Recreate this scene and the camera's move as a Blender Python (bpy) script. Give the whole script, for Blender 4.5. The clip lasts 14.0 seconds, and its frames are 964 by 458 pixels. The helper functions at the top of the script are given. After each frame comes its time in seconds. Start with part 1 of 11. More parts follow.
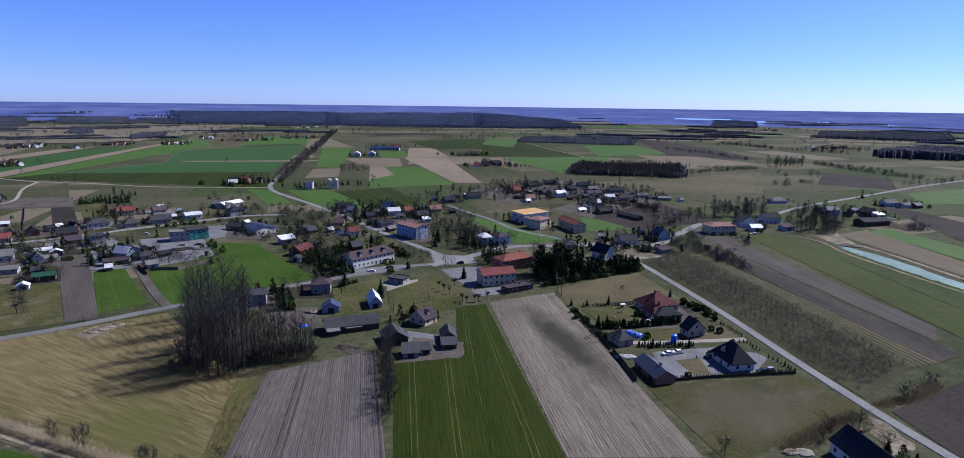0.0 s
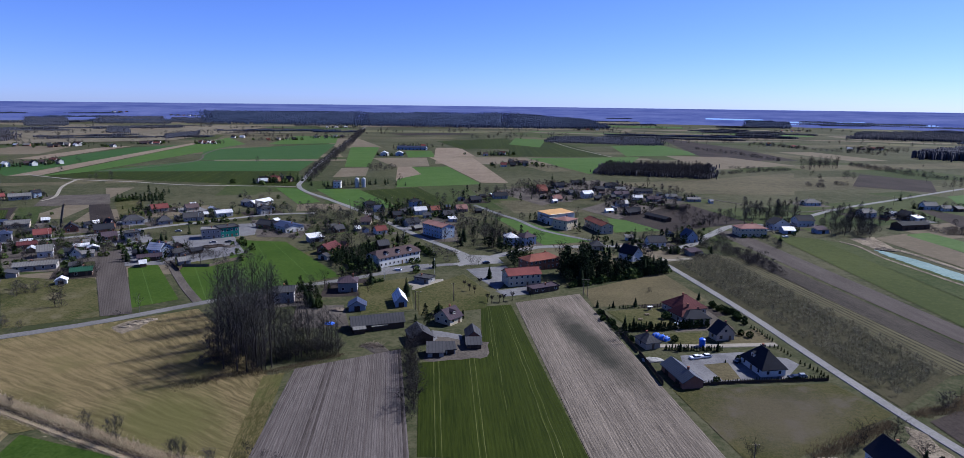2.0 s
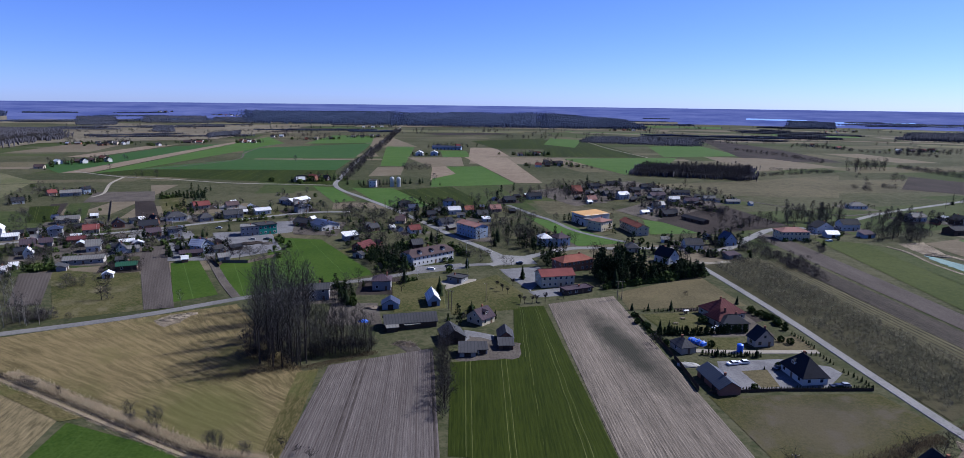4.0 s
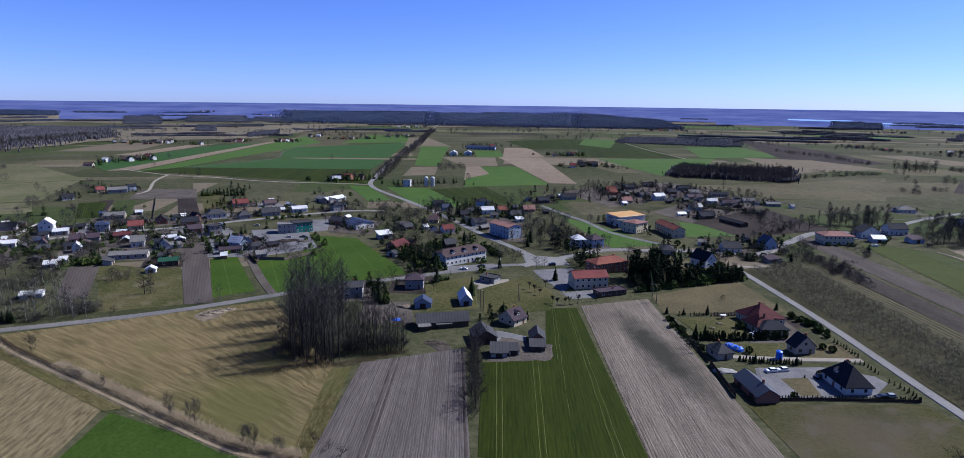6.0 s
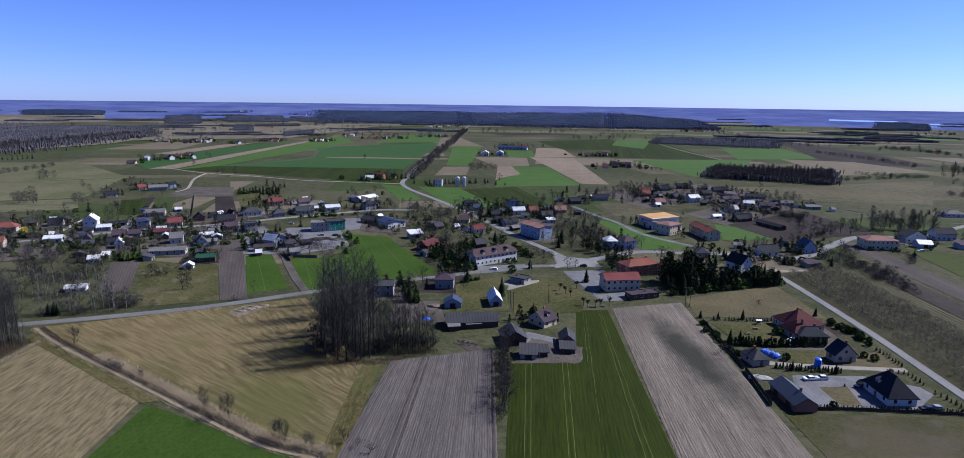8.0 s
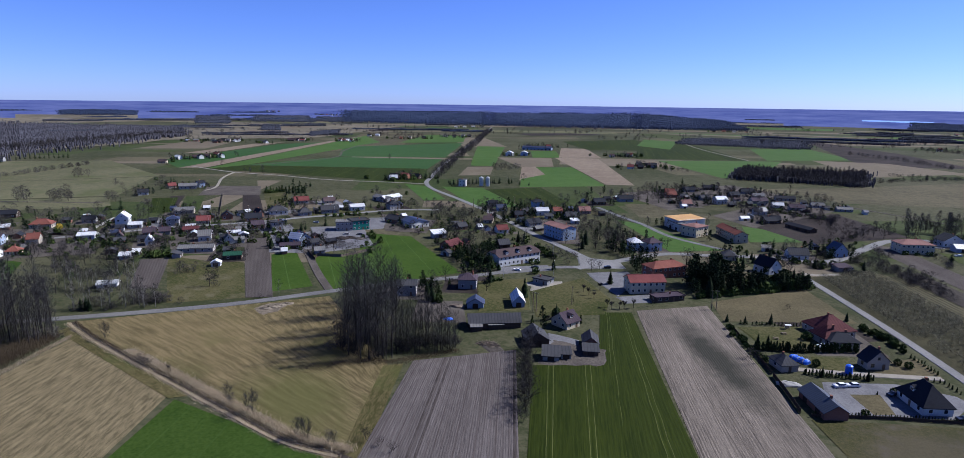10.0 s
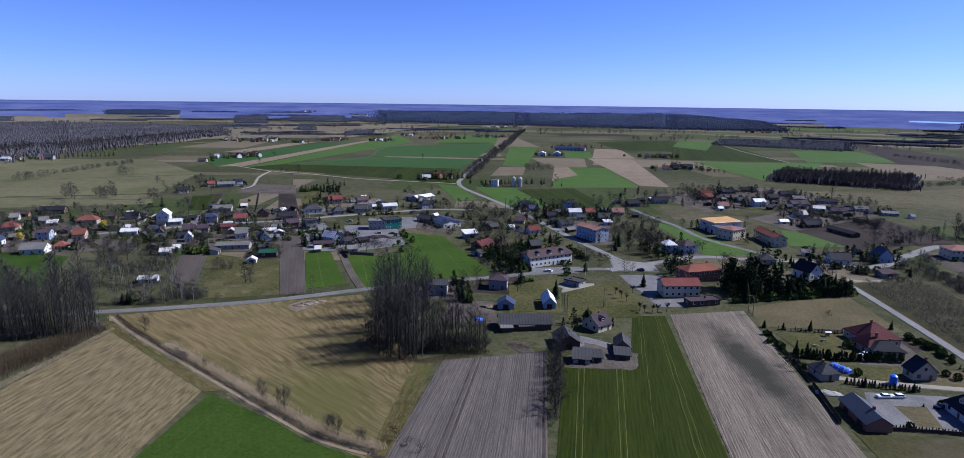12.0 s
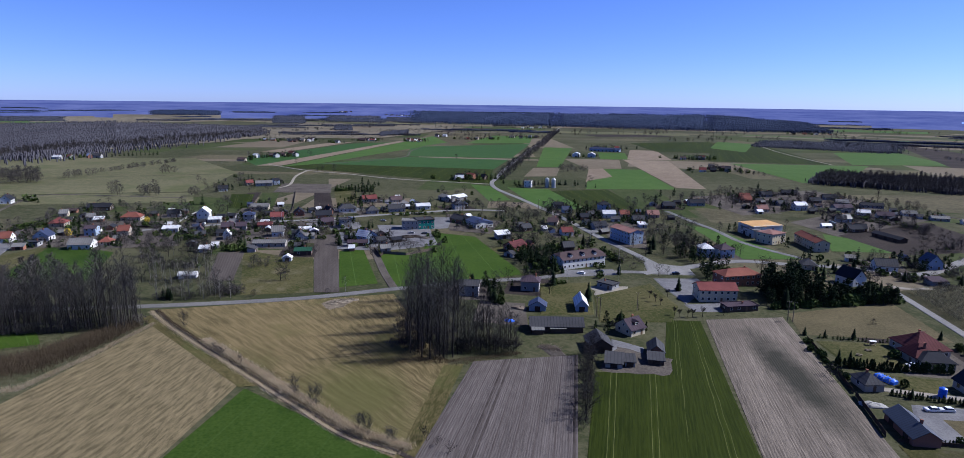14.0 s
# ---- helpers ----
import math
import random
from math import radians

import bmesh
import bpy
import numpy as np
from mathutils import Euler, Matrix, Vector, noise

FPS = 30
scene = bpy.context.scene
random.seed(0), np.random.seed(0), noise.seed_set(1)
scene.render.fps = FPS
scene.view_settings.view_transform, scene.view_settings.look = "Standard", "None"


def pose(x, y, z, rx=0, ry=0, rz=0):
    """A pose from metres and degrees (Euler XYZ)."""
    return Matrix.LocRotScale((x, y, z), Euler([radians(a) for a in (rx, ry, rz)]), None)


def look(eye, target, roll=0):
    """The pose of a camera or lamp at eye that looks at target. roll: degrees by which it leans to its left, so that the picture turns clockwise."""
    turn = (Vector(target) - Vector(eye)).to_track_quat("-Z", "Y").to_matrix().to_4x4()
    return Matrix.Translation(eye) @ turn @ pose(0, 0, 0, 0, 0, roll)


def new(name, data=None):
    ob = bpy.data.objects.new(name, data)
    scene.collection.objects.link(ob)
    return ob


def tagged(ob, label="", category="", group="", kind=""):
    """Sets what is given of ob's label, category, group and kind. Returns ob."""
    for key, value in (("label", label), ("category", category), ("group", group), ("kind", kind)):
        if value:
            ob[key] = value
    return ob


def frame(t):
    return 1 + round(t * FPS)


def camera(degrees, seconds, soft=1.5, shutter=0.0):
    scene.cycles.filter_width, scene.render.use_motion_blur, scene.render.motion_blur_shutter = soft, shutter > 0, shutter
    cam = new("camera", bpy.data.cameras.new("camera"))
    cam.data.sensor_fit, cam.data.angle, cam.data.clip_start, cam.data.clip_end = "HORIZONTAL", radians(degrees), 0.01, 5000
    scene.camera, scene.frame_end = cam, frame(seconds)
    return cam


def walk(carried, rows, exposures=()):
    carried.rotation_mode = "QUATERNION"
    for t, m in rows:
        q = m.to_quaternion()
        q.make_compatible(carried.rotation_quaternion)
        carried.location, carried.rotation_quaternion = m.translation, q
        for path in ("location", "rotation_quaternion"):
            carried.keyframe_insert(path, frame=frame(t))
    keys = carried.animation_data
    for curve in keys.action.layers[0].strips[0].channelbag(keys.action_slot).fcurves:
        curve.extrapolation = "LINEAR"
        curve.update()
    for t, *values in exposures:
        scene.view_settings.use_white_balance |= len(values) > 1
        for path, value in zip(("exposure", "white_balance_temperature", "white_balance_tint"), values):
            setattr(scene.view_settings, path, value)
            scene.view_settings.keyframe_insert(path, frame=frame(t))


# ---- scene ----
cam = camera(77.0, 14.0, soft=0.65)
PATH = [
    (0, (0.00, 0.00, 90.00), (-0.07, 97.94, 69.82), 0.71),
    (0.5, (0.03, 0.13, 89.99), (-0.96, 98.06, 69.78), 0.71),
    (1, (0.06, 0.26, 89.98), (-1.75, 98.17, 69.75), 0.71),
    (1.5, (0.09, 0.39, 89.97), (-2.90, 98.28, 69.74), 0.71),
    (2, (0.12, 0.53, 89.95), (-4.26, 98.36, 69.71), 0.71),
    (2.5, (0.14, 0.67, 89.94), (-5.69, 98.43, 69.68), 0.71),
    (3, (0.16, 0.82, 89.93), (-6.96, 98.48, 69.65), 0.71),
    (5.5, (0.25, 1.62, 89.86), (-13.90, 98.50, 69.51), 0.71),
    (6, (0.26, 1.79, 89.85), (-15.10, 98.48, 69.48), 0.71),
    (6.5, (0.28, 1.96, 89.83), (-16.32, 98.45, 69.45), 0.71),
    (7, (0.28, 2.15, 89.82), (-17.52, 98.41, 69.44), 0.71),
    (7.5, (0.29, 2.33, 89.80), (-18.81, 98.35, 69.40), 0.71),
    (8, (0.30, 2.52, 89.79), (-20.09, 98.27, 69.37), 0.71),
    (10.5, (0.30, 3.52, 89.70), (-24.82, 98.13, 69.27), 0.71),
    (11, (0.30, 3.73, 89.68), (-25.91, 98.05, 69.25), 0.71),
    (11.5, (0.29, 3.95, 89.66), (-27.26, 97.88, 69.21), 0.71),
    (12, (0.29, 4.17, 89.65), (-28.95, 97.59, 69.18), 0.71),
    (12.5, (0.28, 4.40, 89.63), (-30.42, 97.34, 69.16), 0.71),
    (13, (0.27, 4.63, 89.61), (-31.83, 97.10, 69.16), 0.71),
    (13.5, (0.25, 4.86, 89.59), (-33.02, 96.92, 69.16), 0.71),
    (14, (0.24, 5.10, 89.57), (-34.12, 96.76, 69.14), 0.71),
]
walk(cam, [(t, look(eye, target, roll)) for t, eye, target, roll in PATH], exposures=[(0.0, 0.92, 5500, 14)])

# ---- world and sun ----
SUN_EL, SUN_AZ = 41.0, 59.0   # azimuth clockwise from +y
world = bpy.data.worlds.new("world")
scene.world = world
world.use_nodes = True
wn = world.node_tree.nodes
sky = wn.new("ShaderNodeTexSky")
sky.sky_type, sky.sun_disc = "NISHITA", False
sky.sun_elevation, sky.sun_rotation = radians(SUN_EL), radians(SUN_AZ)
sky.altitude, sky.air_density, sky.dust_density, sky.ozone_density = 600, 0.75, 0.3, 4.0
wn["Background"].inputs["Strength"].default_value = 0.05
tint = wn.new("ShaderNodeMix")   # a clear, deep blue spring sky
tint.data_type, tint.blend_type, tint.inputs[0].default_value, tint.inputs[7].default_value = "RGBA", "MULTIPLY", 1.0, (0.90, 0.97, 1.52, 1)
world.node_tree.links.new(sky.outputs[0], tint.inputs[6])
world.node_tree.links.new(tint.outputs[2], wn["Background"].inputs["Color"])
sun_data = bpy.data.lights.new("sun", "SUN")
sun_data.energy, sun_data.angle, sun_data.color = 5.0, radians(0.55), (1.0, 0.92, 0.79)
sun = new("sun", sun_data)
SUN_DIR = Vector((math.sin(radians(SUN_AZ)) * math.cos(radians(SUN_EL)), math.cos(radians(SUN_AZ)) * math.cos(radians(SUN_EL)), math.sin(radians(SUN_EL))))
sun.matrix_world = look(SUN_DIR * 300, (0, 0, 0))


# ---- materials ----
def surface(name, base, other, scale=0.6, rough=0.9, bump=0.0, metal=0.0, coords="Object", stretch=(1, 1, 1), lift=0.2, spec=0.3, each=0.0, grain=0.0, island=0.0):
    """Base and other colour mixed by a coarse and a fine noise, with relief."""
    share = 0.57 if rough >= 0.9 else 0.74
    base, other = tuple(v * share for v in base), tuple(v * share for v in other)
    m = bpy.data.materials.new(name)
    m.use_nodes = True
    n, l = m.node_tree.nodes, m.node_tree.links
    b = n["Principled BSDF"]
    tc, mp = n.new("ShaderNodeTexCoord"), n.new("ShaderNodeMapping")
    mp.inputs["Scale"].default_value = stretch
    l.new(tc.outputs[coords], mp.inputs[0])
    big, small = n.new("ShaderNodeTexNoise"), n.new("ShaderNodeTexNoise")
    big.inputs["Scale"].default_value, big.inputs["Detail"].default_value = scale * 0.13, 5
    small.inputs["Scale"].default_value, small.inputs["Detail"].default_value = scale * 2.2, 6
    small.inputs["Roughness"].default_value = 0.7
    for k in (big, small):
        l.new(mp.outputs[0], k.inputs["Vector"])
    add = n.new("ShaderNodeMath")
    add.operation = "ADD"
    l.new(big.outputs[0], add.inputs[0])
    l.new(small.outputs[0], add.inputs[1])
    if grain:
        fine, sub = n.new("ShaderNodeTexNoise"), n.new("ShaderNodeMath")
        fine.inputs["Scale"].default_value, fine.inputs["Detail"].default_value, fine.inputs["Roughness"].default_value = grain, 3, 0.75
        l.new(mp.outputs[0], fine.inputs["Vector"])
        sub.operation = "MULTIPLY_ADD"
        sub.inputs[1].default_value = 1.0
        l.new(fine.outputs[0], sub.inputs[0])
        more = n.new("ShaderNodeMath")
        more.operation, more.inputs[1].default_value = "SUBTRACT", 0.5
        l.new(add.outputs[0], more.inputs[0])
        l.new(more.outputs[0], sub.inputs[2])
        add = sub
    ramp = n.new("ShaderNodeMapRange")
    ramp.inputs["From Min"].default_value, ramp.inputs["From Max"].default_value = 1 - lift, 1 + lift
    l.new(add.outputs[0], ramp.inputs["Value"])
    mix = n.new("ShaderNodeMix")
    mix.data_type = "RGBA"
    mix.inputs[6].default_value, mix.inputs[7].default_value = (*base, 1), (*other, 1)
    l.new(ramp.outputs[0], mix.inputs[0])
    out = mix.outputs[2]
    if each:
        info, hs, mr = n.new("ShaderNodeObjectInfo"), n.new("ShaderNodeHueSaturation"), n.new("ShaderNodeMapRange")
        mr.inputs["To Min"].default_value, mr.inputs["To Max"].default_value = 1 - each, 1 + each
        l.new(info.outputs["Random"], mr.inputs["Value"])
        l.new(mr.outputs[0], hs.inputs["Value"])
        l.new(out, hs.inputs["Color"])
        out = hs.outputs[0]
    if island:
        geo, hs2, mr2 = n.new("ShaderNodeNewGeometry"), n.new("ShaderNodeHueSaturation"), n.new("ShaderNodeMapRange")
        mr2.inputs["To Min"].default_value, mr2.inputs["To Max"].default_value = 1 - island, 1 + island
        l.new(geo.outputs["Random Per Island"], mr2.inputs["Value"])
        l.new(mr2.outputs[0], hs2.inputs["Value"])
        l.new(out, hs2.inputs["Color"])
        out = hs2.outputs[0]
    l.new(out, b.inputs["Base Color"])
    b.inputs["Roughness"].default_value, b.inputs["Metallic"].default_value = rough, metal
    b.inputs["Specular IOR Level"].default_value = spec if rough < 0.8 else 0.04
    if bump:
        bp = n.new("ShaderNodeBump")
        bp.inputs["Strength"].default_value, bp.inputs["Distance"].default_value = bump, 0.15
        l.new(small.outputs[0], bp.inputs["Height"])
        l.new(bp.outputs[0], b.inputs["Normal"])
    return m


def striped(m, period, width, colour, strength=0.7, pair=0.0, wobble=0.25, axis="Y"):
    """Lays wheel lines or drill rows over a field material, every period metres across the field."""
    n, l = m.node_tree.nodes, m.node_tree.links
    b = n["Principled BSDF"]
    src = b.inputs["Base Color"].links[0].from_socket
    uv, sep = n.new("ShaderNodeUVMap"), n.new("ShaderNodeSeparateXYZ")
    l.new(uv.outputs[0], sep.inputs[0])
    nz = n.new("ShaderNodeTexNoise")
    nz.inputs["Scale"].default_value = 0.063
    l.new(uv.outputs[0], nz.inputs["Vector"])

    def math_node(op, a, c, d=None):
        k = n.new("ShaderNodeMath")
        k.operation = op
        for i, v in enumerate((a, c, d)):
            if v is None:
                continue
            if isinstance(v, (int, float)):
                k.inputs[i].default_value = v
            else:
                l.new(v, k.inputs[i])
        return k.outputs[0]
    across = math_node("MULTIPLY_ADD", nz.outputs[0], wobble, sep.outputs[axis])
    lines = None
    for off in ((0.0,) if not pair else (-pair / 2, pair / 2)):
        q = math_node("DIVIDE", math_node("ADD", across, off), period)
        d = math_node("ABSOLUTE", math_node("SUBTRACT", math_node("FRACT", q, 0), 0.5), 0)
        one = math_node("LESS_THAN", d, width / period / 2)
        lines = one if lines is None else math_node("MAXIMUM", lines, one)
    fade = n.new("ShaderNodeTexNoise")
    fade.inputs["Scale"].default_value = 0.12
    l.new(uv.outputs[0], fade.inputs["Vector"])
    fac = math_node("MULTIPLY", math_node("MULTIPLY", lines, fade.outputs[0]), strength * 1.7)
    mix = n.new("ShaderNodeMix")
    mix.data_type = "RGBA"
    mix.inputs[7].default_value = (*colour, 1)
    l.new(fac, mix.inputs[0])
    l.new(src, mix.inputs[6])
    l.new(mix.outputs[2], b.inputs["Base Color"])
    return m


def stained(m, scale, colour, edge=0.55):
    """Large damp or weedy stains with soft, uneven rims."""
    n, l = m.node_tree.nodes, m.node_tree.links
    b = n["Principled BSDF"]
    src = b.inputs["Base Color"].links[0].from_socket
    uv, nz, mr, mix = n.new("ShaderNodeUVMap"), n.new("ShaderNodeTexNoise"), n.new("ShaderNodeMapRange"), n.new("ShaderNodeMix")
    nz.inputs["Scale"].default_value, nz.inputs["Detail"].default_value, nz.inputs["Roughness"].default_value = scale, 8, 0.65
    mr.inputs["From Min"].default_value, mr.inputs["From Max"].default_value = edge, edge + 0.12
    mix.data_type = "RGBA"
    mix.inputs[7].default_value = (*colour, 1)
    l.new(uv.outputs[0], nz.inputs["Vector"])
    l.new(nz.outputs[0], mr.inputs["Value"])
    fade = n.new("ShaderNodeMath")
    fade.operation, fade.inputs[1].default_value = "MULTIPLY", 0.75
    l.new(mr.outputs[0], fade.inputs[0])
    l.new(fade.outputs[0], mix.inputs[0])
    l.new(src, mix.inputs[6])
    l.new(mix.outputs[2], b.inputs["Base Color"])
    return m


def blotch(m, along, across, half_long, half_wide, colour, strength=0.8, slant=0.0):
    """One large stain at its own place in a field, in metres along and across the rows, with a frayed rim."""
    n, l = m.node_tree.nodes, m.node_tree.links
    b = n["Principled BSDF"]
    src = b.inputs["Base Color"].links[0].from_socket
    uv, mp, nz, add, ln, mr, mix = (n.new("ShaderNode" + k) for k in ("UVMap", "Mapping", "TexNoise", "VectorMath", "VectorMath", "MapRange", "Mix"))
    mp.vector_type = "TEXTURE"
    mp.inputs["Location"].default_value, mp.inputs["Rotation"].default_value, mp.inputs["Scale"].default_value = (along, across, 0), (0, 0, radians(slant)), (half_long, half_wide, 1)
    nz.inputs["Scale"].default_value, nz.inputs["Detail"].default_value, nz.inputs["Roughness"].default_value = 0.12, 7, 0.7
    add.operation, ln.operation = "MULTIPLY_ADD", "LENGTH"
    add.inputs[1].default_value = (1.1, 1.1, 0)
    l.new(uv.outputs[0], mp.inputs[0])
    l.new(uv.outputs[0], nz.inputs["Vector"])
    l.new(nz.outputs[1], add.inputs[0])
    l.new(mp.outputs[0], add.inputs[2])
    shift = n.new("ShaderNodeVectorMath")
    shift.operation, shift.inputs[1].default_value = "SUBTRACT", (0.55, 0.55, 0)
    l.new(add.outputs[0], shift.inputs[0])
    l.new(shift.outputs[0], ln.inputs[0])
    mr.inputs["From Min"].default_value, mr.inputs["From Max"].default_value, mr.inputs["To Min"].default_value, mr.inputs["To Max"].default_value = 0.35, 1.15, strength, 0.0
    l.new(ln.outputs["Value"], mr.inputs["Value"])
    mix.data_type = "RGBA"
    mix.inputs[7].default_value = (*colour, 1)
    l.new(mr.outputs[0], mix.inputs[0])
    l.new(src, mix.inputs[6])
    l.new(mix.outputs[2], b.inputs["Base Color"])
    return m


def ribbed(m, period, depth):
    """Standing ribs or sheet joints down a roof, as darker lines across its length."""
    n, l = m.node_tree.nodes, m.node_tree.links
    b = n["Principled BSDF"]
    src = b.inputs["Base Color"].links[0].from_socket
    tc, wave, mr, mix = n.new("ShaderNodeTexCoord"), n.new("ShaderNodeTexWave"), n.new("ShaderNodeMapRange"), n.new("ShaderNodeMix")
    wave.bands_direction, wave.inputs["Distortion"].default_value = "X", 0.6
    wave.inputs["Scale"].default_value = 0.314 / period
    mr.inputs["From Min"].default_value, mr.inputs["From Max"].default_value, mr.inputs["To Min"].default_value, mr.inputs["To Max"].default_value = 0.0, 0.3, depth, 0.0
    mix.data_type, mix.blend_type, mix.inputs[7].default_value = "RGBA", "MULTIPLY", (0.35, 0.35, 0.37, 1)
    l.new(tc.outputs["Object"], wave.inputs[0])
    l.new(wave.outputs[1], mr.inputs["Value"])
    l.new(mr.outputs[0], mix.inputs[0])
    l.new(src, mix.inputs[6])
    l.new(mix.outputs[2], b.inputs["Base Color"])
    return m


def shining_through(m, share):
    """Thin dry blades that let part of the light through."""
    n, l = m.node_tree.nodes, m.node_tree.links
    b, t, mix = n["Principled BSDF"], n.new("ShaderNodeBsdfTranslucent"), n.new("ShaderNodeMixShader")
    mix.inputs[0].default_value = share
    l.new(b.inputs["Base Color"].links[0].from_socket, t.inputs[0])
    l.new(b.outputs[0], mix.inputs[1])
    l.new(t.outputs[0], mix.inputs[2])
    l.new(mix.outputs[0], n["Material Output"].inputs[0])
    return m


M = {}
M["pasture"] = surface("pasture", (0.048, 0.056, 0.025), (0.100, 0.097, 0.055), 0.05, 0.95, 0.4, lift=0.15, grain=0.5)
M["pasture_green"] = surface("green_pasture", (0.041, 0.060, 0.018), (0.072, 0.086, 0.034), 0.06, 0.95, 0.4, lift=0.15, grain=0.5)
M["pasture_dry"] = surface("dry_pasture", (0.079, 0.074, 0.043), (0.138, 0.122, 0.074), 0.06, 0.95, 0.4, lift=0.15, grain=0.5)
M["lawn"] = surface("lawn", (0.05, 0.058, 0.018), (0.11, 0.1, 0.045), 0.25, 0.95, 0.3, lift=0.15, grain=1.0)
M["meadow"] = surface("dry_meadow", (0.066, 0.055, 0.024), (0.262, 0.207, 0.106), 2.8, 0.95, 0.7, coords="UV", stretch=(0.16, 1, 1), grain=4.2, lift=0.24)
M["meadow"] = striped(striped(M["meadow"], 6.2, 0.8, (0.045, 0.04, 0.016), 0.4, wobble=1.5), 2.3, 0.5, (0.05, 0.043, 0.018), 0.34, wobble=1.2)
M["hay"] = surface("mown_meadow", (0.085, 0.071, 0.037), (0.29, 0.236, 0.134), 5.0, 0.95, 0.7, coords="UV", stretch=(0.2, 1, 1), grain=5.0, lift=0.24)
M["hay"] = striped(M["hay"], 2.3, 0.5, (0.07, 0.059, 0.031), 0.36, wobble=2.5)
M["crop"] = striped(surface("winter_crop", (0.014, 0.0215, 0.0025), (0.028, 0.039, 0.005), 0.3, 0.85, 0.3, coords="UV", stretch=(0.06, 1, 1), grain=1.6), 13.0, 0.22, (0.09, 0.1, 0.034), 0.6, pair=1.9)
M["crop"] = striped(M["crop"], 1.3, 0.4, (0.04, 0.054, 0.014), 0.12)
M["crop_bright"] = striped(surface("young_crop", (0.022, 0.044, 0.006), (0.040, 0.068, 0.012), 0.3, 0.85, 0.3, grain=1.3), 17.0, 0.4, (0.06, 0.1, 0.03), 0.14)
M["crop_far"] = surface("far_crop", (0.043, 0.085, 0.016), (0.062, 0.107, 0.025), 0.02, 0.8, 0.0, grain=0.25)
M["pasture_light"] = stained(surface("light_pasture", (0.105, 0.106, 0.056), (0.165, 0.158, 0.09), 0.06, 0.95, 0.4, lift=0.15, grain=0.5), 0.012, (0.055, 0.062, 0.026), 0.5)
M["lawn"] = stained(M["lawn"], 0.05, (0.088, 0.076, 0.046), 0.5)
M["crop_deep"] = surface("dense_crop", (0.027, 0.065, 0.016), (0.041, 0.080, 0.024), 0.02, 0.8, 0.0, grain=0.25)
M["plough"] = striped(striped(surface("ploughed_soil", (0.078, 0.068, 0.064), (0.18, 0.158, 0.15), 1.3, 0.95, 0.7, coords="UV", stretch=(0.05, 1, 1), grain=3.0, lift=0.3), 1.9, 0.4, (0.05, 0.041, 0.038), 0.5, wobble=0.25), 5.7, 0.5, (0.045, 0.037, 0.034), 0.45, wobble=0.4)
M["stubble"] = striped(surface("dry_tilled_soil", (0.088, 0.076, 0.064), (0.30, 0.256, 0.212), 1.0, 0.95, 0.7, coords="UV", stretch=(0.035, 1, 1), grain=2.6, lift=0.3), 2.3, 0.45, (0.085, 0.073, 0.06), 0.5, wobble=0.3)
M["stubble"] = blotch(M["stubble"], 58, 22.5, 50, 8.5, (0.026, 0.026, 0.021), 0.95, 8)
M["stubble"] = blotch(M["stubble"], 14, 8, 30, 9, (0.06, 0.052, 0.044), 0.5)
M["stubble"] = stained(M["stubble"], 0.03, (0.075, 0.066, 0.055), 0.6)
M["plough"] = striped(M["plough"], 29.0, 0.7, (0.03, 0.025, 0.023), 0.9, pair=2.3, wobble=0.3)
M["plough"] = stained(M["plough"], 0.03, (0.055, 0.047, 0.042), 0.6)
M["meadow"] = stained(M["meadow"], 0.02, (0.062, 0.058, 0.022), 0.5)
M["meadow"] = blotch(M["meadow"], 42, 40, 55, 34, (0.15, 0.115, 0.056), 0.3, -10)
M["meadow"] = blotch(M["meadow"], 132, 30, 32, 34, (0.06, 0.062, 0.02), 0.7)
M["hay"] = stained(M["hay"], 0.02, (0.082, 0.074, 0.034), 0.6)
M["crop_bright"] = stained(M["crop_bright"], 0.02, (0.04, 0.062, 0.012), 0.55)
M["dark_plough"] = striped(surface("dark_ploughed_soil", (0.03, 0.025, 0.023), (0.062, 0.051, 0.045), 0.2, 0.95, 0.5, grain=0.9), 1.8, 0.7, (0.027, 0.022, 0.021), 0.6)
M["tan"] = surface("far_tilled_soil", (0.196, 0.155, 0.115), (0.270, 0.218, 0.161), 0.03, 0.95, grain=0.3)
M["tan_dull"] = surface("far_fallow", (0.144, 0.120, 0.084), (0.198, 0.168, 0.120), 0.03, 0.95, grain=0.3)
M["asphalt"] = surface("asphalt", (0.155, 0.153, 0.153), (0.21, 0.206, 0.204), 0.5, 0.85, 0.1, grain=0.9)
M["old_asphalt"] = surface("old_asphalt", (0.11, 0.108, 0.108), (0.16, 0.156, 0.155), 0.5, 0.85, 0.1, grain=0.9)
M["gravel"] = surface("pale_gravel", (0.270, 0.247, 0.210), (0.360, 0.330, 0.277), 0.8, 0.95, 0.3)
M["paving"] = surface("paving", (0.15, 0.149, 0.16), (0.22, 0.218, 0.23), 1.2, 0.9, 0.2, grain=1.2)
M["ochre_grass"] = stained(surface("ochre_grass", (0.088, 0.078, 0.043), (0.148, 0.124, 0.07), 0.3, 0.95, 0.5, grain=1.5), 0.04, (0.058, 0.055, 0.026), 0.55)
